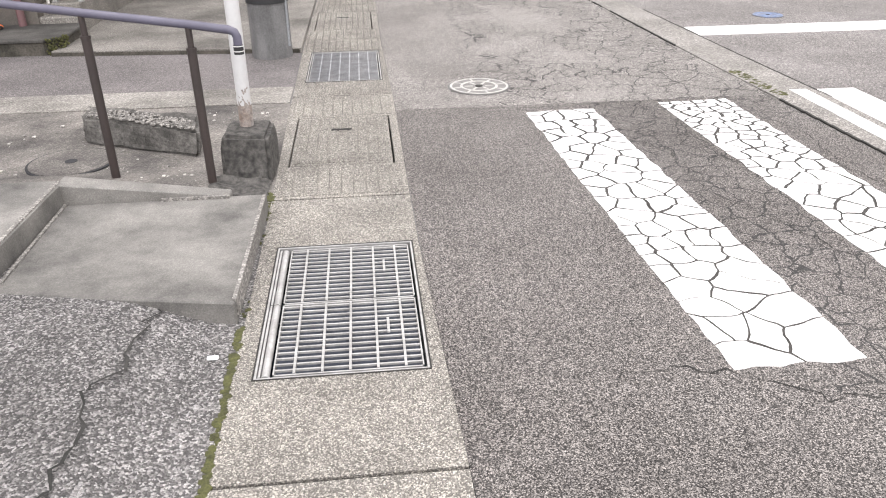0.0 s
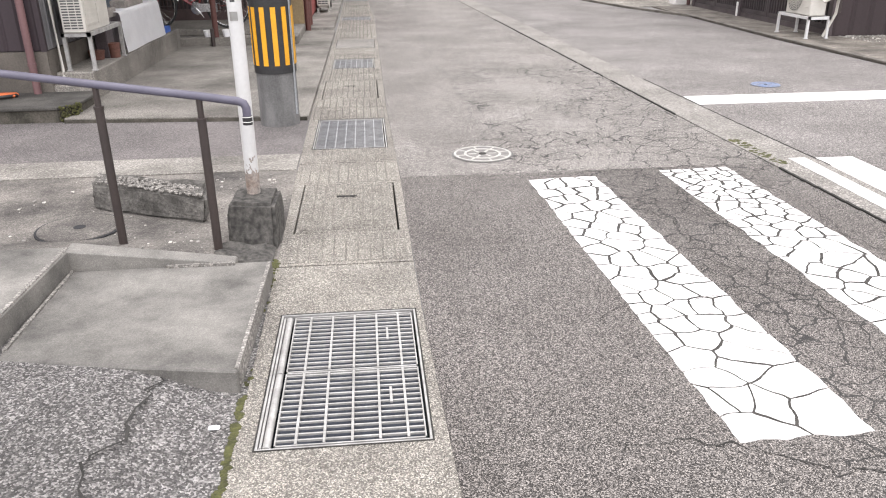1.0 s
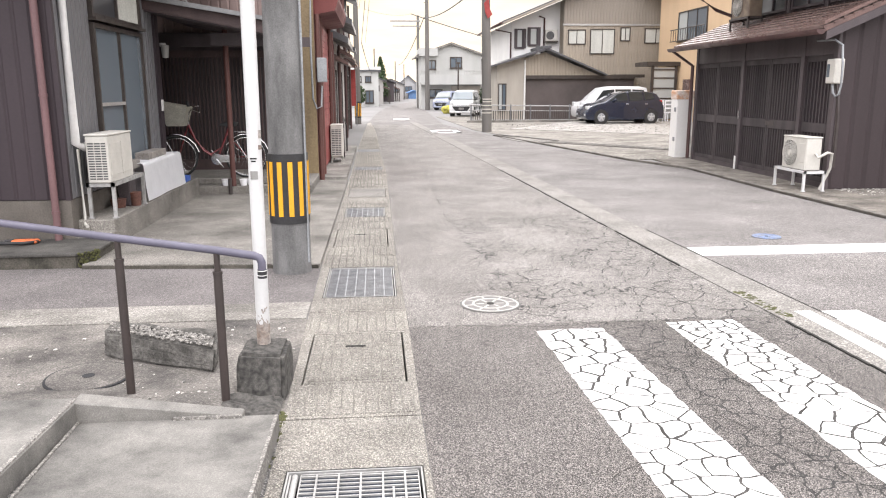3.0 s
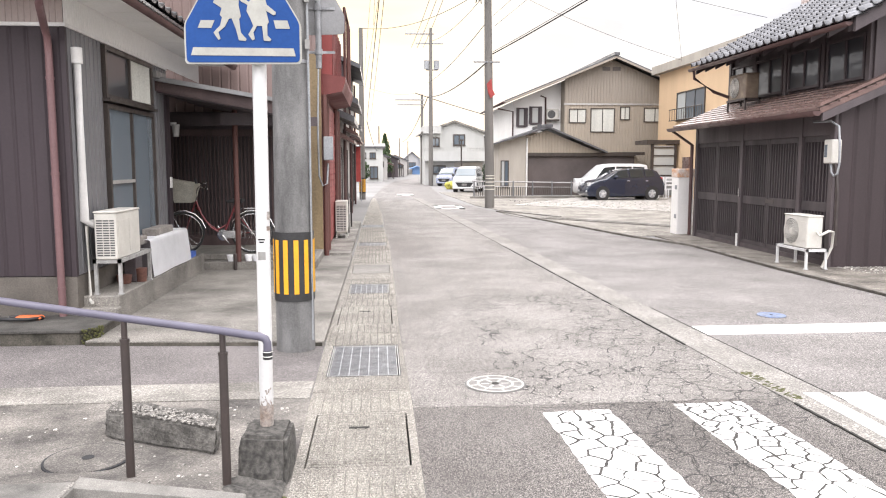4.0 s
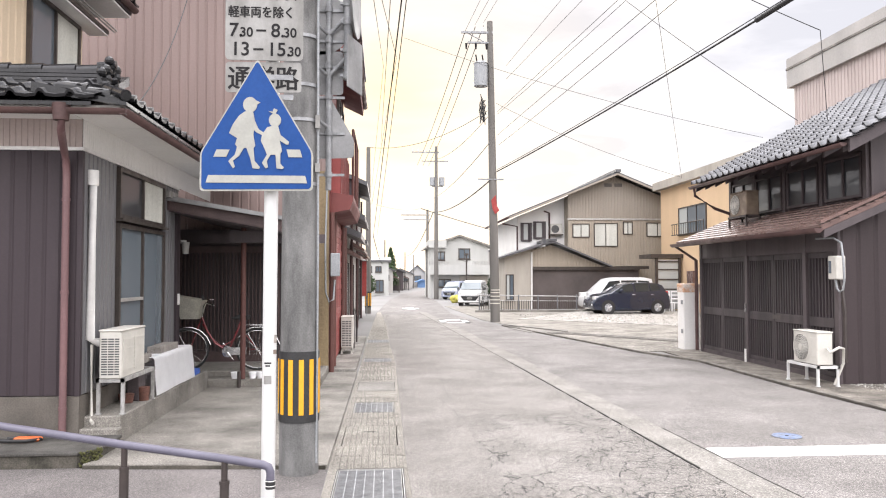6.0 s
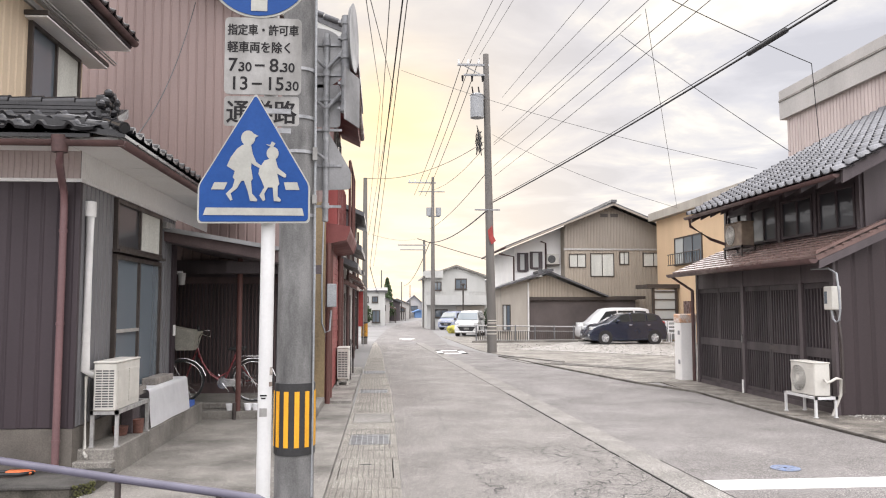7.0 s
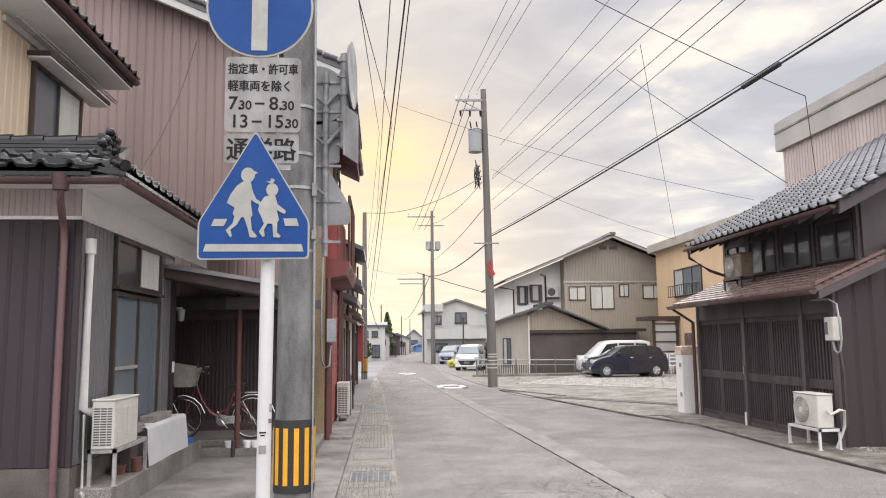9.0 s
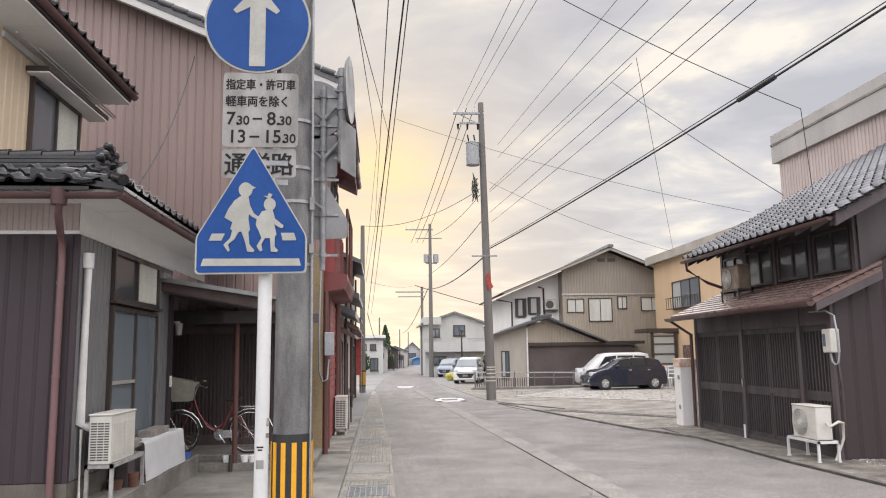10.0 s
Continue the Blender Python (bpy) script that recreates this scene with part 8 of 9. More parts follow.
tube(bm, [(6.8, 43.7, 4.85), (7.7, 43.85, 4.7), (7.7, 43.85, 2.6)], 0.05, 8)
tube(bm, [(9.3, 43.85, 5.6), (9.6, 43.85, 5.5), (9.6, 43.85, 3.6)], 0.05, 8)
part("gutter", bm, M["gutter_brown"], bh)
for x0, x1, z0, z1, nm in ((10.75, 11.75, 4.02, 4.82, "pale curtained window"), (12.0, 13.4, 3.5, 4.86, "wide curtained window"), (13.72, 14.28, 4.2, 4.95, "narrow window"), (15.1, 16.4, 4.08, 4.9, "curtained window")):
    window(bh, "x", x0, x1, z0, z1, 42.985, -1, [M["curtain"], M["curtain"]], M["frame"], 2, nm, sill=False)
bm = B()
for x in (12.85, 13.45):
    box(bm, x - 0.22, x + 0.22, 42.93, 42.98, 6.95, 7.15)
part("gable_vent", bm, M["frame"], bh)
for x0, x1, z0, z1 in ((8.0, 8.42, 3.85, 4.92), (8.75, 9.25, 4.0, 5.0)):
    window(bh, "x", x0, x1, z0, z1, 43.9, -1, [M["glass_pale"]], M["wood_dark"], 1, "shuttered window", t=0.08)
    bm = B()
    box(bm, x0 - 0.10, x0, 43.80, 43.88, z0, z1)
    box(bm, x1, x1 + 0.14, 43.80, 43.88, z0, z1)
    part("shutter", bm, M["wood_dark"], bh)
ac_unit("air_conditioner", 9.62, 10.3, 43.55, 43.85, 4.25, 4.85, "-y", "white wall-hung outdoor unit")
bm = B()
disc(bm, (9.88, 4.54), 0.23, "y", 43.535, 43.548, 20)
tg = part("fan_guard", bm, M["ac_dark"], None, "round dark fan guard", "fan guard")
bm = B()
box(bm, 9.6, 10.35, 43.55, 43.9, 4.18, 4.25)
part("bracket", bm, M["frame"], bh)

gr_ = thing("garage", (9.5, 41, 0), "tan garage wing with a dark open front", "garage")
GP, GZ = 9.05, 3.62
gg = lambda x: GZ - (GP - x) * 0.30 if x < GP else GZ - (x - GP) * 0.41
bm = B()
prism(bm, [(7.95, 2.3), (12.1, 2.3), (GP, GZ - 0.1), (7.95, gg(7.95) - 0.1)], "y", 41.0, 41.1)
part("gable_wall", bm, M["siding_tan"], gr_)
bm = B()
ribs(bm, "x", 7.97, 12.0, 2.32, 3.5, 40.995, -1, 0.17, 0.02, top=lambda x: max(2.33, gg(x) - 0.12))
part("gable_siding", bm, M["siding_tan"], gr_)
bm = B()
prism(bm, [(6.1, gg(6.1)), (GP, GZ), (GP, GZ + 0.10), (6.1, gg(6.1) + 0.08)], "y", 40.4, 43.9)
part("roof", bm, M["tile_dark"], gr_)
bm = B()
prism(bm, [(GP, GZ), (12.3, gg(12.3)), (12.3, gg(12.3) + 0.08), (GP, GZ + 0.10)], "y", 40.4, 43.0)
part("roof", bm, M["tile_dark"], gr_)
bm = B()
box(bm, GP - 0.2, GP + 0.2, 40.35, 43.9, GZ + 0.06, GZ + 0.2)
box(bm, GP - 0.6, GP - 0.42, 40.35, 40.6, GZ - 0.1, GZ + 0.2)
part("ridge", bm, M["tile_dark"], gr_)
bm = B()
prism(bm, [(6.5, 0), (8.0, 0), (8.0, gg(8.0) - 0.01), (6.5, gg(6.5) - 0.01)], "y", 41.0, 43.9)
part("side_room", bm, M["cream"], gr_)
bm = B()
box(bm, 8.0, 14.0, 41.16, 41.2, 0, 2.3)
part("roller_door", bm, M["shutter"], gr_, "dark brown garage shutter in the shade")
bm = B()
box(bm, 8.0, 14.0, 40.98, 41.12, 2.14, 2.32)
part("lintel", bm, M["frame"], gr_)
bm = B()
rod(bm, (7.98, 40.95, 0), (7.98, 40.95, 3.1), 0.05, n=8)
part("downpipe", bm, M["pipe_white"], gr_)
window(gr_, "x", 6.56, 7.0, 0.5, 1.9, 40.995, -1, [M["glass_pale"], M["glass"]], M["frame"], 2, "garage side window")
bm = B()
box(bm, 13.0, 14.6, 41.2, 43.0, 2.2, 2.36)
part("porch_roof", bm, M["frame"], gr_)

# ---- apricot house ----
oh = thing("apricot_house", (17, 33, 0), "apricot rendered two-storey house with a flat parapet", "house")
bm = B()
box(bm, 15.2, 22, 26.0, 40.9, 0, 6.5)
part("wall", bm, M["orange_wall"], oh)
bm = B()
box(bm, 14.85, 22, 25.8, 41.2, 6.5, 6.92)
part("parapet", bm, M["cream"], oh)
window(oh, "y", 34.9, 38.3, 3.9, 5.3, 15.2, -1, [M["glass"], M["glass"], M["glass_pale"]], M["frame"], 3, "dark window behind a rail")
bm = B()
rod(bm, (14.9, 34.6, 3.9), (14.9, 38.6, 3.9), 0.025, n=6)
rod(bm, (14.9, 34.6, 4.45), (14.9, 38.6, 4.45), 0.025, n=6)
for k in range(14):
    rod(bm, (14.9, 34.6 + 0.3 * k, 3.9), (14.9, 34.6 + 0.3 * k, 4.45), 0.015, n=5)
part("window_rail", bm, M["frame"], oh)
bm = B()
box(bm, 13.5, 15.2, 37.8, 39.6, 2.72, 2.92)
part("porch_slab", bm, M["frame"], oh)
for x in (13.85, 15.05):
    bm = B()
    box(bm, x - 0.06, x + 0.06, 37.9, 38.02, 0, 2.72)
    part("porch_post", bm, M["frame"], oh)
bm = B()
box(bm, 13.92, 14.98, 37.96, 37.97, 0.1, 2.65)
part("screen", bm, M["glass_pale"], oh)
for z in (0.65, 1.1, 1.6, 2.1, 2.5):
    bm = B()
    box(bm, 13.92, 14.98, 37.92, 37.955, z, z + 0.06)
    part("screen_bar", bm, M["frame"], oh)
bm = B()
box(bm, 15.12, 15.2, 36.4, 37.2, 0.1, 2.05)
part("door", bm, M["copper"], oh)
for x in (14.0, 14.5):
    ch = thing("white_chair", (x + 0.2, 37.5, 0), "white plastic garden chair at the lot's edge", "chair", "garden chairs")
    for a, b in ((0, 0), (0.4, 0), (0, 0.4), (0.4, 0.4)):
        bm = B()
        rod(bm, (x + a, 37.3 + b, 0.03), (x + a, 37.3 + b, 0.45 if b == 0 else 1.05), 0.028, n=6)
        part("leg", bm, M["foam"], ch)
    part("seat", bbox(x - 0.02, x + 0.42, 37.28, 37.72, 0.43, 0.47, 0.008), M["foam"], ch)
    for z in (0.62, 0.80, 0.98):
        bm = B()
        box(bm, x, x + 0.4, 37.69, 37.72, z, z + 0.07)
        part("back_slat", bm, M["foam"], ch)


# ---- houses at the far end ----
def far_house(x0, x1, y0, y1, h, rise, wall_m, roof_m, label, gable="y", wins=(), name="far_house", over=0.5):
    f = thing(name, ((x0 + x1) / 2, (y0 + y1) / 2, 0), label, "house", "far houses")
    bm = B()
    if rise > 0 and gable == "y":
        prism(bm, [(x0, 0), (x1, 0), (x1, h), ((x0 + x1) / 2, h + rise), (x0, h)], "y", y0, y1)
    elif rise > 0:
        prism(bm, [(y0, 0), (y1, 0), (y1, h), ((y0 + y1) / 2, h + rise), (y0, h)], "x", x0, x1)
    else:
        box(bm, x0, x1, y0, y1, 0, h)
    part("wall", bm, M[wall_m], f)
    bm = B()
    if rise > 0:
        if gable == "y":
            c = (x0 + x1) / 2
            d = rise / (x1 - c) * over
            prism(bm, [(x0 - over, h - d), (c, h + rise), (x1 + over, h - d), (x1 + over, h - d + 0.14), (c, h + rise + 0.16), (x0 - over, h - d + 0.14)], "y", y0 - over, y1 + over)
        else:
            c = (y0 + y1) / 2
            d = rise / (y1 - c) * over
            prism(bm, [(y0 - over, h - d), (c, h + rise), (y1 + over, h - d), (y1 + over, h - d + 0.14), (c, h + rise + 0.16), (y0 - over, h - d + 0.14)], "x", x0 - over, x1 + over)
    else:
        box(bm, x0 - 0.15, x1 + 0.15, y0 - 0.15, y1 + 0.15, h, h + 0.25)
    part("roof", bm, M[roof_m], f)
    if rise > 0 and gable == "y":
        for x, o in ((x0, -1), (x1, 1)):
            bm = B()
            z = h - rise / ((x1 - x0) / 2) * over
            box(bm, x + o * over - 0.06, x + o * over + 0.06, y0 - over, y1 + over, z, z + 0.12)
            part("eaves_gutter", bm, M["frame_lt"], f)
        n = max(1, int((y1 - y0) / 3.5))
        for k in range(n):
            a = y0 + (y1 - y0) * (k + 0.25) / n
            window(f, "y", a, a + 1.5, h * 0.55, h * 0.85, x1, 1, [M["glass"], M["glass_pale"]], M["frame_lt"], 2, "street-side window", t=0.08)
    for a0, a1, z0, z1, g in wins:
        window(f, "x", a0, a1, z0, z1, y0, -1, [M[g], M[g]], M["frame"], 2, "small window", t=0.09)
    return f


gh = far_house(3.7, 8.5, 62, 70, 4.25, 0.8, "white_wall", "concrete_old", "pale grey two-storey house with a balcony", "y", ((4.2, 4.9, 3.1, 3.85, "glass"), (6.0, 6.98, 3.2, 4.1, "glass"), (4.3, 5.4, 0.9, 1.6, "glass")), over=0.3)
bm = B()
box(bm, 3.55, 5.0, 61.6, 66, 4.15, 4.75)
part("parapet", bm, M["white_wall"], gh)
bm = B()
box(bm, 3.6, 8.7, 61.3, 62.0, 1.95, 2.05)
box(bm, 3.6, 8.7, 61.2, 61.3, 1.95, 2.72)
part("balcony", bm, M["white_wall"], gh)
bm = B()
for k in range(14):
    rod(bm, (7.1 + 0.12 * k, 61.25, 2.7), (7.1 + 0.12 * k, 61.25, 3.0), 0.015, n=4)
    rod(bm, (3.6 + 0.12 * k, 61.25, 2.7), (3.6 + 0.12 * k, 61.25, 3.0), 0.015, n=4)
rod(bm, (7.1, 61.25, 3.0), (8.7, 61.25, 3.0), 0.025, n=5)
rod(bm, (3.6, 61.25, 3.0), (4.9, 61.25, 3.0), 0.025, n=5)
part("balcony_rail", bm, M["frame_lt"], gh)
bm = B()
box(bm, 6.1, 8.4, 61.85, 62.0, 0.1, 1.85)
part("garage_shutter", bm, M["cream"], gh)
far_house(8.9, 15, 66, 76, 3.9, 1.2, "grey_wall", "tile_dark", "grey house with a dark tiled roof")
far_house(-5.5, 0.36, 73, 82, 3.25, 0.35, "white_wall", "tile_dark", "pale two-storey house at the bend", "x", ((-0.9, -0.3, 2.2, 2.8, "glass"), (-1.9, -1.2, 2.2, 2.8, "glass_pale"), (-0.9, -0.1, 0.3, 1.5, "glass"), (-2.4, -1.6, 0.6, 1.6, "glass")), over=0.25)
far_house(-3.5, 0.9, 85, 97, 2.5, 0.9, "grey_wall", "tile_dark", "grey house with a dark tiled roof", "y", ((-0.4, 0.5, 1.4, 2.0, "glass"),), over=0.3)
far_house(-1.5, 2.4, 99, 110, 2.4, 0.8, "wood_dark", "tile_dark", "old dark timber house up the street", "y", ((0.8, 1.9, 1.2, 1.9, "glass_pale"),), over=0.3)
far_house(0.5, 4.0, 112, 124, 2.2, 0.7, "grey_wall", "tile_dark", "grey row house up the street", "y", ((2.4, 3.4, 1.1, 1.7, "glass"),), over=0.3)
far_house(4.2, 6.9, 131, 142, 2.5, 1.2, "grey_wall", "tile_dark", "grey gabled house closing the street", "y", ((5.0, 6.2, 1.2, 2.0, "glass"),), over=0.4)
far_house(5.5, 6.9, 126, 130, 1.0, 0.25, "blue_house", "blue_house", "blue shed at the end of the street", "y")
far_house(7.4, 13, 128, 140, 2.6, 1.0, "white_wall", "tile_dark", "pale house beyond the bend")
far_house(-16, -9, 120, 135, 4.4, 1.6, "grey_wall", "tile_dark", "grey house behind the row")
far_house(16, 34, 90, 120, 5, 2.0, "grey_wall", "tile_dark", "grey house behind the lot")
far_house(22, 36, 44, 60, 5.0, 2.0, "white_wall", "tile_dark", "pale house behind the lot")
# lean-to along the left row
for y0, y1, x, h in ((86, 96, 1.0, 1.6), (100, 109, 2.5, 1.6)):
    v = thing("shop_awning", (x, (y0 + y1) / 2, h), "brown sheet awning over a street front", "awning", "shop awnings")
    bm = B()
    prism(bm, [(x - 0.1, h + 0.35), (x + 0.7, h), (x + 0.7, h - 0.1), (x - 0.1, h + 0.2)], "y", y0, y1)
    part("sheet", bm, M["copper"], v)
    for yy in (y0 + 0.3, y1 - 0.3):
        bm = B()
        rod(bm, (x + 0.62, yy, 0), (x + 0.62, yy, h), 0.05, n=6)
        part("post", bm, M["frame"], v)


# ---- greenery ----
def tree(name, x, y, h, r, label, cone=False, seed=1, n=500, leaf=0.10):
    t = thing(name, (x, y, 0), label, "tree" if h > 2 else "shrub")
    q = random.Random(seed)
    bm = B()
    rod(bm, (x, y, 0), (x, y, h * 0.75), 0.04 * h / 2, 0.01, 8)
    for k in range(9):
        a, z = q.uniform(0, 6.28), h * q.uniform(0.25, 0.7)
        rod(bm, (x, y, z), (x + r * 0.7 * math.cos(a), y + r * 0.7 * math.sin(a), z + h * 0.12), 0.012 * h / 2, 0.004, 5)
    part("trunk", bm, M["wood_dark"], t)
    vs, fs = [], []
    for k in range(n):
        a, f = q.uniform(0, 6.28), q.random()
        z = h * (0.12 + 0.88 * f)
        rr = (r * (1 - f) ** 0.8 + 0.05 if cone else r * math.sqrt(max(0.02, 1 - (2 * f - 1) ** 2))) * (0.55 + 0.5 * q.random() ** 0.5)
        rr *= 1 + 0.3 * math.sin(a * 3 + z * 2)
        c = Vector((x + rr * math.cos(a), y + rr * math.sin(a), z))
        d1 = Vector((q.gauss(0, 1), q.gauss(0, 1), q.gauss(0, 1))).normalized() * leaf
        d2 = d1.orthogonal().normalized() * leaf * 0.6
        b = len(vs)
        vs += [tuple(c - d1), tuple(c + d2), tuple(c + d1), tuple(c - d2)]
        fs.append((b, b + 1, b + 2, b + 3))
    me = bpy.data.meshes.new("crown")
    me.from_pydata(vs, [], fs)
    me.materials.append(M["leaf"])
    c = new("crown", me)
    c.parent = t
    c.location = -Vector((x, y, 0))
    return t


tree("cypress", 0.75, 98.2, 5.5, 0.85, "dark pointed cypress above the roofs", True, 3, 1600, 0.17)
tree("shrub", 7.0, 47.5, 1.9, 0.55, "rounded dark green shrub beside the house", False, 4, 900, 0.09)
tree("shrub", -1.6, 70.5, 2.0, 0.6, "green shrub beside the pale house", False, 6, 500, 0.16)
nt_ = thing("yellow_net", (4.75, 51.5, 0), "heap of yellow netting at the roadside", "net")
bm = B()
qn = random.Random(4)
for k in range(14):
    bmesh.ops.create_icosphere(bm, subdivisions=2, radius=qn.uniform(0.12, 0.25), matrix=Matrix.Translation((4.6 + 0.5 * qn.random(), 51.3 + 0.6 * qn.random(), 0.12 + 0.25 * qn.random())))
part("net", bm, M["yellow_net"], nt_)

# ---- poles on the right and far away ----
pr = utility_pole(4.32, 29.55, 11.85, 0.19, "tall grey utility pole with transformer and insulators", None, (-0.18, 0))
bm = B()
for z in (0.72, 0.86, 1.0, 1.14, 1.24):
    bm = B()
    rod(bm, (4.31, 29.55, z), (4.31, 29.55, z + 0.035), 0.19, n=20)
    part("strap", bm, M["basket"], pr, "worn pale yellow band round the foot")
PT = 4.15
bm = B()
rod(bm, (PT - 0.9, 29.5, 11.36), (PT, 29.5, 10.9), 0.02, n=6)
part("arm_brace", bm, M["galv"], pr)
for x0, x1, y0, y1, z0, z1 in ((-1.15, 0.1, 29.46, 29.54, 11.35, 11.43), (-0.9, 0.1, 29.46, 29.54, 10.95, 11.02), (-0.5, 0.5, 29.40, 29.46, 5.55, 5.60)):
    bm = B()
    box(bm, PT + x0, PT + x1, y0, y1, z0, z1)
    part("crossarm", bm, M["galv"], pr)
for x in (PT - 1.1, PT - 0.72, PT - 0.3):
    bm = B()
    rod(bm, (x, 29.5, 11.43), (x, 29.5, 11.62), 0.05, 0.03, 8)
    part("insulator", bm, M["white_paint"], pr)
    bm = B()
    rod(bm, (x + 0.15, 29.5, 10.95), (x + 0.15, 29.5, 10.72), 0.05, 0.03, 8)
    part("insulator", bm, M["ink"], pr)
bm = B()
rod(bm, (PT - 0.38, 29.5, 9.25), (PT - 0.38, 29.5, 10.15), 0.27, n=18)
rod(bm, (PT - 0.38, 29.5, 10.15), (PT - 0.38, 29.5, 10.22), 0.29, 0.2, 18)
tf = part("transformer", bm, M["transformer"], pr, "grey can transformer")
bm = B()
for x in (-0.55, -0.3):
    bm = B()
    rod(bm, (PT + x, 29.35, 10.2), (PT + x - 0.05, 29.3, 10.45), 0.03, n=6)
    part("bushing", bm, M["ink"], tf)
bm = B()
qr = random.Random(6)
for k in range(9):
    a = [(PT - 0.2 - 0.3 * qr.random(), 29.3, 8.9 - 1.2 * qr.random()) for _ in range(4)]
    tube(bm, a, 0.018, 5)
part("cable_bundle", bm, M["wire"], pr)
bm = B()
prism(bm, [(4.14, 4.75), (4.32, 4.95), (4.36, 4.55), (4.46, 4.35), (4.30, 4.2), (4.2, 4.4)], "y", 29.3, 29.34)
part("red_cloth", bm, M["red_tag"], pr, "faded red guard hanging on the pole")
pf_ = utility_pole(4.05, 59.9, 12.1, 0.19, "far grey utility pole with crossarms and transformers")
for q in ((2.1, 4.3, 59.95, 60.05, 11.6, 11.7), (2.9, 5.0, 59.95, 60.05, 10.9, 10.98), (3.7, 4.6, 59.95, 60.05, 8.9, 8.98)):
    bm = B()
    box(bm, *q)
    part("crossarm", bm, M["galv"], pf_)
for x in (3.75, 4.5):
    bm = B()
    rod(bm, (x, 60, 9.0), (x, 60, 9.65), 0.22, n=12)
    part("transformer", bm, M["transformer"], pf_)
for k in range(5):
    bm = B()
    rod(bm, (2.2 + 0.45 * k, 60, 11.7), (2.2 + 0.45 * k, 60, 11.92), 0.05, n=6)
    part("insulator", bm, M["white_paint"], pf_)
pg_ = utility_pole(3.7, 66, 7.6, 0.15, "short far utility pole with crossarm")
for q in ((1.4, 3.9, 65.9, 66.1, 7.1, 7.2), (1.6, 3.9, 65.9, 66.1, 6.7, 6.78)):
    bm = B()
    box(bm, *q)
    part("crossarm", bm, M["galv"], pg_)
for x, y, h in ((-0.0, 83.6, 5.8), (2.75, 104.5, 5.2), (4.4, 118, 5.2)):
    utility_pole(x, y, h, 0.10, "thin far utility pole")
sl = thing("street_lamp", (6.35, 59, 0), "thin grey street lamp pole near the pale house", "street lamp")
bm = B()
rod(bm, (6.35, 59, 0), (6.35, 59, 3.5), 0.06, n=8)
part("pole", bm, M["frame"], sl)
bm = B()
box(bm, 6.2, 6.5, 58.9, 59.1, 3.45, 3.6)
part("head", bm, M["frame"], sl)

# ---- overhead wires ----
def wire(a, b, sag, r, label="black overhead cable", n=24):
    a, b = Vector(a), Vector(b)
    pts = []
    for i in range(n + 1):
        f = i / n
        p = a.lerp(b, f)
        p.z -= sag * 4 * f * (1 - f)
        pts.append(p)
    bm = B()
    tube(bm, pts, r, 5)
    return part("overhead_wire", bm, M["wire"], None, label, "wire", "overhead wires")
# wires
wire((4.38, 29.40, 5.88), (9.02, 0.30, 7.53), 0.25, 0.022, 'thick black overhead cable along the street')
wire((4.38, 29.40, 5.95), (9.03, 0.30, 7.61), 0.25, 0.01, 'thin wire lashed above the cable')
wire((4.39, 29.40, 7.30), (5.53, 0.30, 6.54), 0, 0.0075, 'thin overhead wire from the pole')
wire((4.45, 29.40, 6.92), (5.86, 0.30, 6.75), 0.1, 0.0075, 'thin overhead wire from the pole')
wire((4.41, 29.40, 8.24), (5.92, 3.30, 7.55), 0, 0.0075, 'thin overhead wire from the pole')
wire((4.41, 29.40, 8.15), (6.44, 18.00, 9.03), 0.05, 0.0075, 'thin overhead wire from the pole')
wire((4.77, 29.40, 10.07), (4.78, 6.30, 8.07), 0, 0.007, 'thin overhead wire from the pole')
wire((4.76, 29.40, 9.53), (5.16, 4.80, 7.61), 0, 0.007, 'thin overhead wire from the pole')
wire((3.15, 29.40, 11.41), (3.21, 9.56, 9.40), 0, 0.008, 'thin overhead wire from the pole')
wire((3.54, 29.40, 11.67), (3.50, 9.56, 9.25), 0, 0.008, 'thin overhead wire from the pole')
wire((3.87, 29.40, 11.75), (3.79, 9.56, 9.22), 0, 0.008, 'thin overhead wire from the pole')
wire((3.17, 29.60, 11.47), (2.55, 59.90, 10.60), 0.3, 0.016, 'thin overhead wire from the pole')
wire((3.57, 29.60, 11.65), (3.00, 59.90, 10.59), 0.3, 0.016, 'thin overhead wire from the pole')
wire((3.89, 29.60, 11.70), (3.45, 59.90, 10.59), 0.3, 0.016, 'thin overhead wire from the pole')
wire((4.27, 29.60, 5.68), (3.81, 59.90, 6.90), 0.4, 0.03, 'thick black overhead cable along the street')
wire((4.30, 29.60, 7.27), (3.83, 59.90, 7.97), 0.3, 0.016, 'thin overhead wire from the pole')
wire((0.32, 8.00, 5.70), (-0.54, 37.10, 3.76), 0.0, 0.011, 'thick black overhead cable along the street')
wire((0.37, 8.00, 5.70), (-0.37, 37.10, 3.76), 0.15, 0.007, 'thick black overhead cable along the street')
wire((0.16, 9.00, 6.18), (-0.18, 37.10, 8.23), 0.0, 0.008, 'thin overhead wire from the pole')
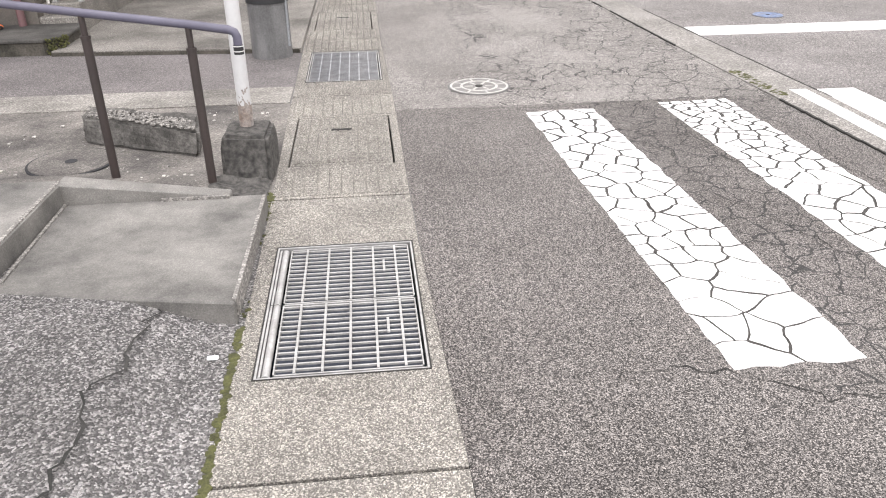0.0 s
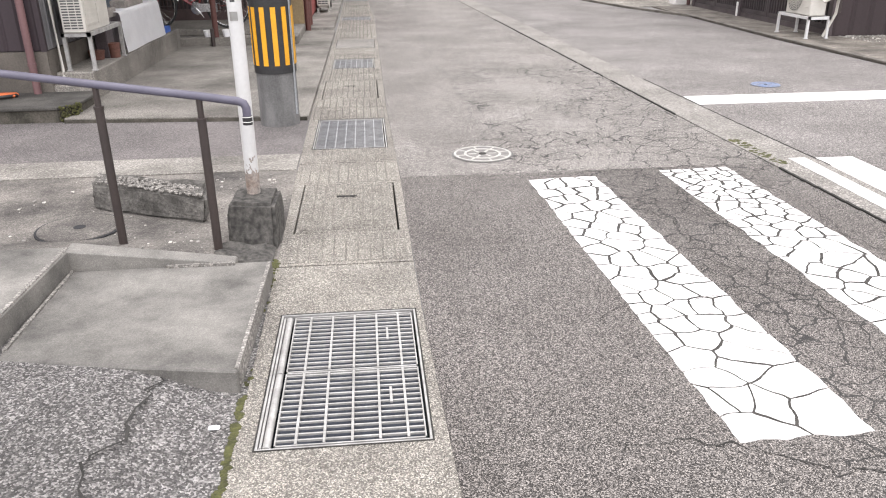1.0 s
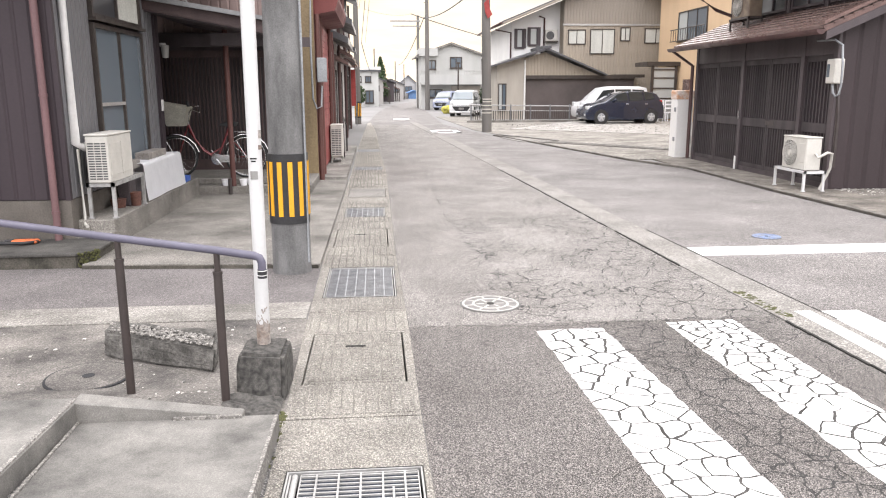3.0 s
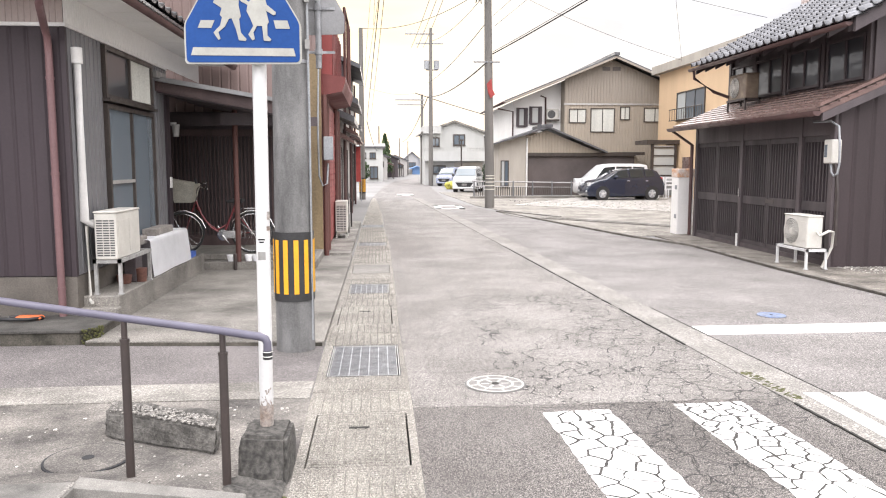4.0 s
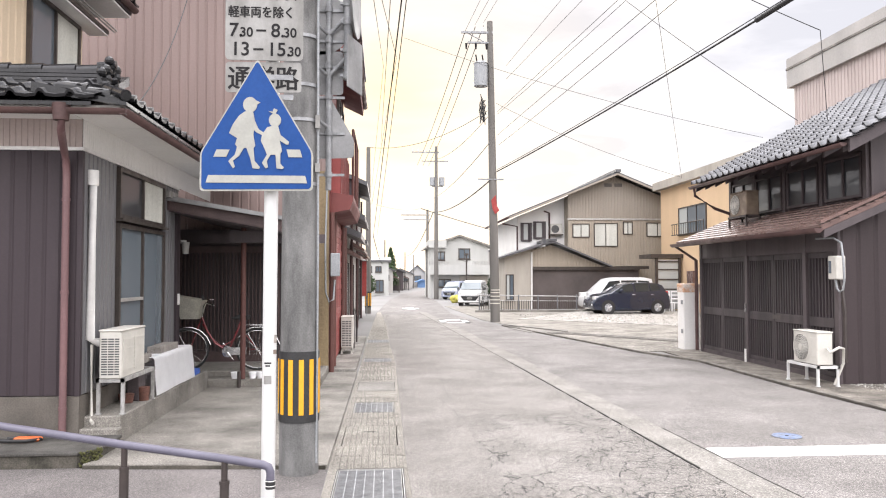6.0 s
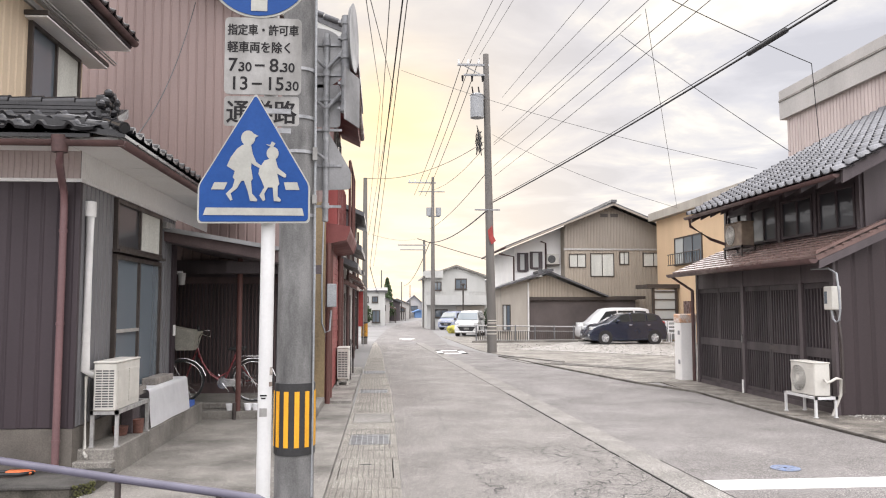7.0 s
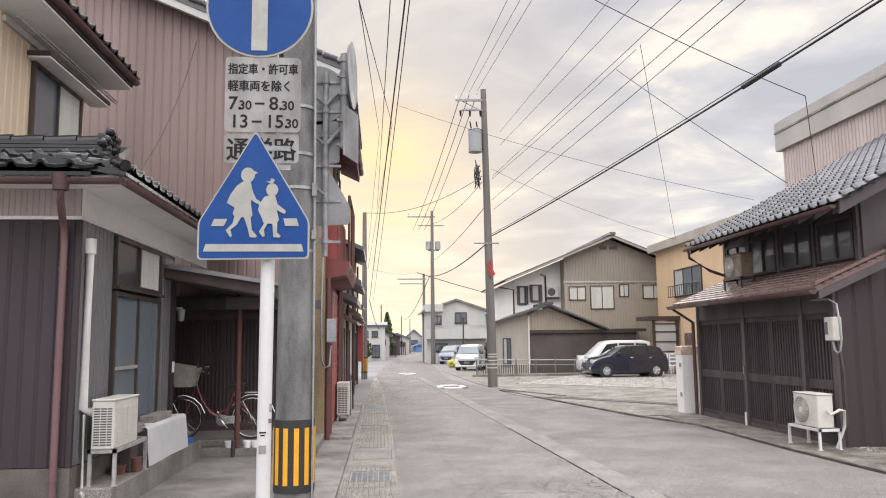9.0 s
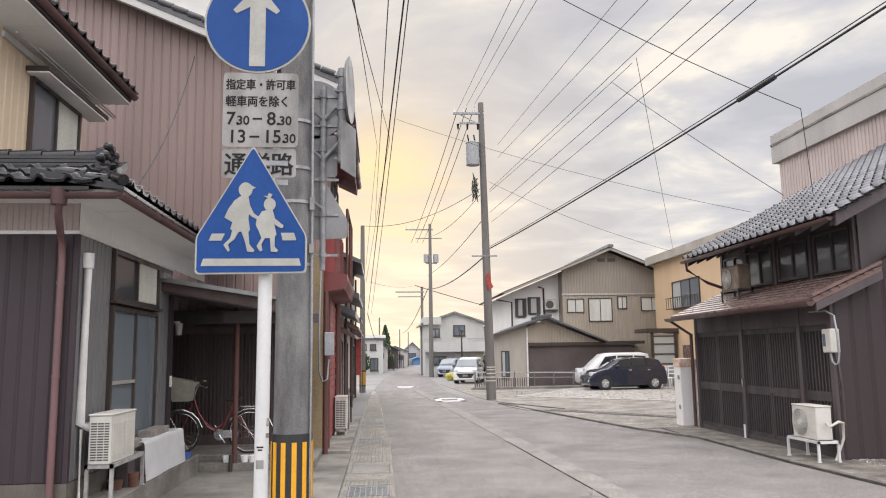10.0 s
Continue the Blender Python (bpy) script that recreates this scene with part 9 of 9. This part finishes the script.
wire((-0.29, 9.00, 6.17), (0.38, 24.00, 8.74), 0.0, 0.008, 'thin overhead wire from the pole')
wire((-0.27, 9.00, 6.17), (-0.04, 28.00, 9.56), 0.0, 0.008, 'thin overhead wire from the pole')
wire((-0.04, 28.00, 9.56), (-0.62, 37.10, 6.13), 0.0, 0.0075, 'thin overhead wire from the pole')
wire((0.38, 24.00, 8.74), (-0.62, 37.10, 5.30), 0.0, 0.0075, 'thin overhead wire from the pole')
wire((-0.43, 37.10, 5.30), (2.84, 60.00, 7.18), 0.2, 0.0075, 'thin overhead wire from the pole')
wire((2.84, 60.00, 7.18), (11.95, 65.7, 5.2), 0.1, 0.03, 'far cable strung to the grey house')
wire((3.26, 14.00, 8.93), (8.42, 14.00, 6.53), 0.1, 0.009, 'thin house service wire')
wire((8.42, 14.00, 6.53), (9.14, 15.00, 5.00), 0, 0.008, 'thin house service wire')
wire((6.55, 18.00, 9.17), (14.84, 37.0, 6.70), 0, 0.008, 'thin house service wire')
wire((6.56, 20.00, 9.24), (8.49, 15.00, 4.98), 0.05, 0.009, 'thin house service wire')
wire((0.62, 24.00, 9.37), (9.81, 19.00, 5.38), 0.2, 0.006, 'thin house service wire')
wire((4.40, 29.60, 8.61), (10.38, 26.00, 5.28), 0.2, 0.007, 'thin house service wire')
wire((4.05, 29.60, 8.31), (-0.77, 34.00, 7.56), 0.5, 0.012, 'thin overhead wire from the pole')
wire((4.05, 29.60, 8.07), (3.01, 45.00, 8.74), 0.3, 0.012, 'thin overhead wire from the pole')
wire((-0.54, 37.10, 3.76), (0.02, 95.00, 3.77), 0.8, 0.02, 'thick black overhead cable along the street')
wire((3.82, 60.00, 6.90), (3.31, 112.00, 4.91), 0.8, 0.03, 'thick black overhead cable along the street')
wire((-2.83, 9.00, 3.75), (-3.39, 13.90, 7.35), 0.3, 0.008, 'thin cable from the eaves to the gable wall')
bm = B()
rod(bm, (6.91, 13.54, 6.53), (7.08, 12.49, 6.60), 0.05, n=8)
part("cable_sleeve", bm, M["wire"], None, "thick black splice sleeve on the cable", "cable sleeve")
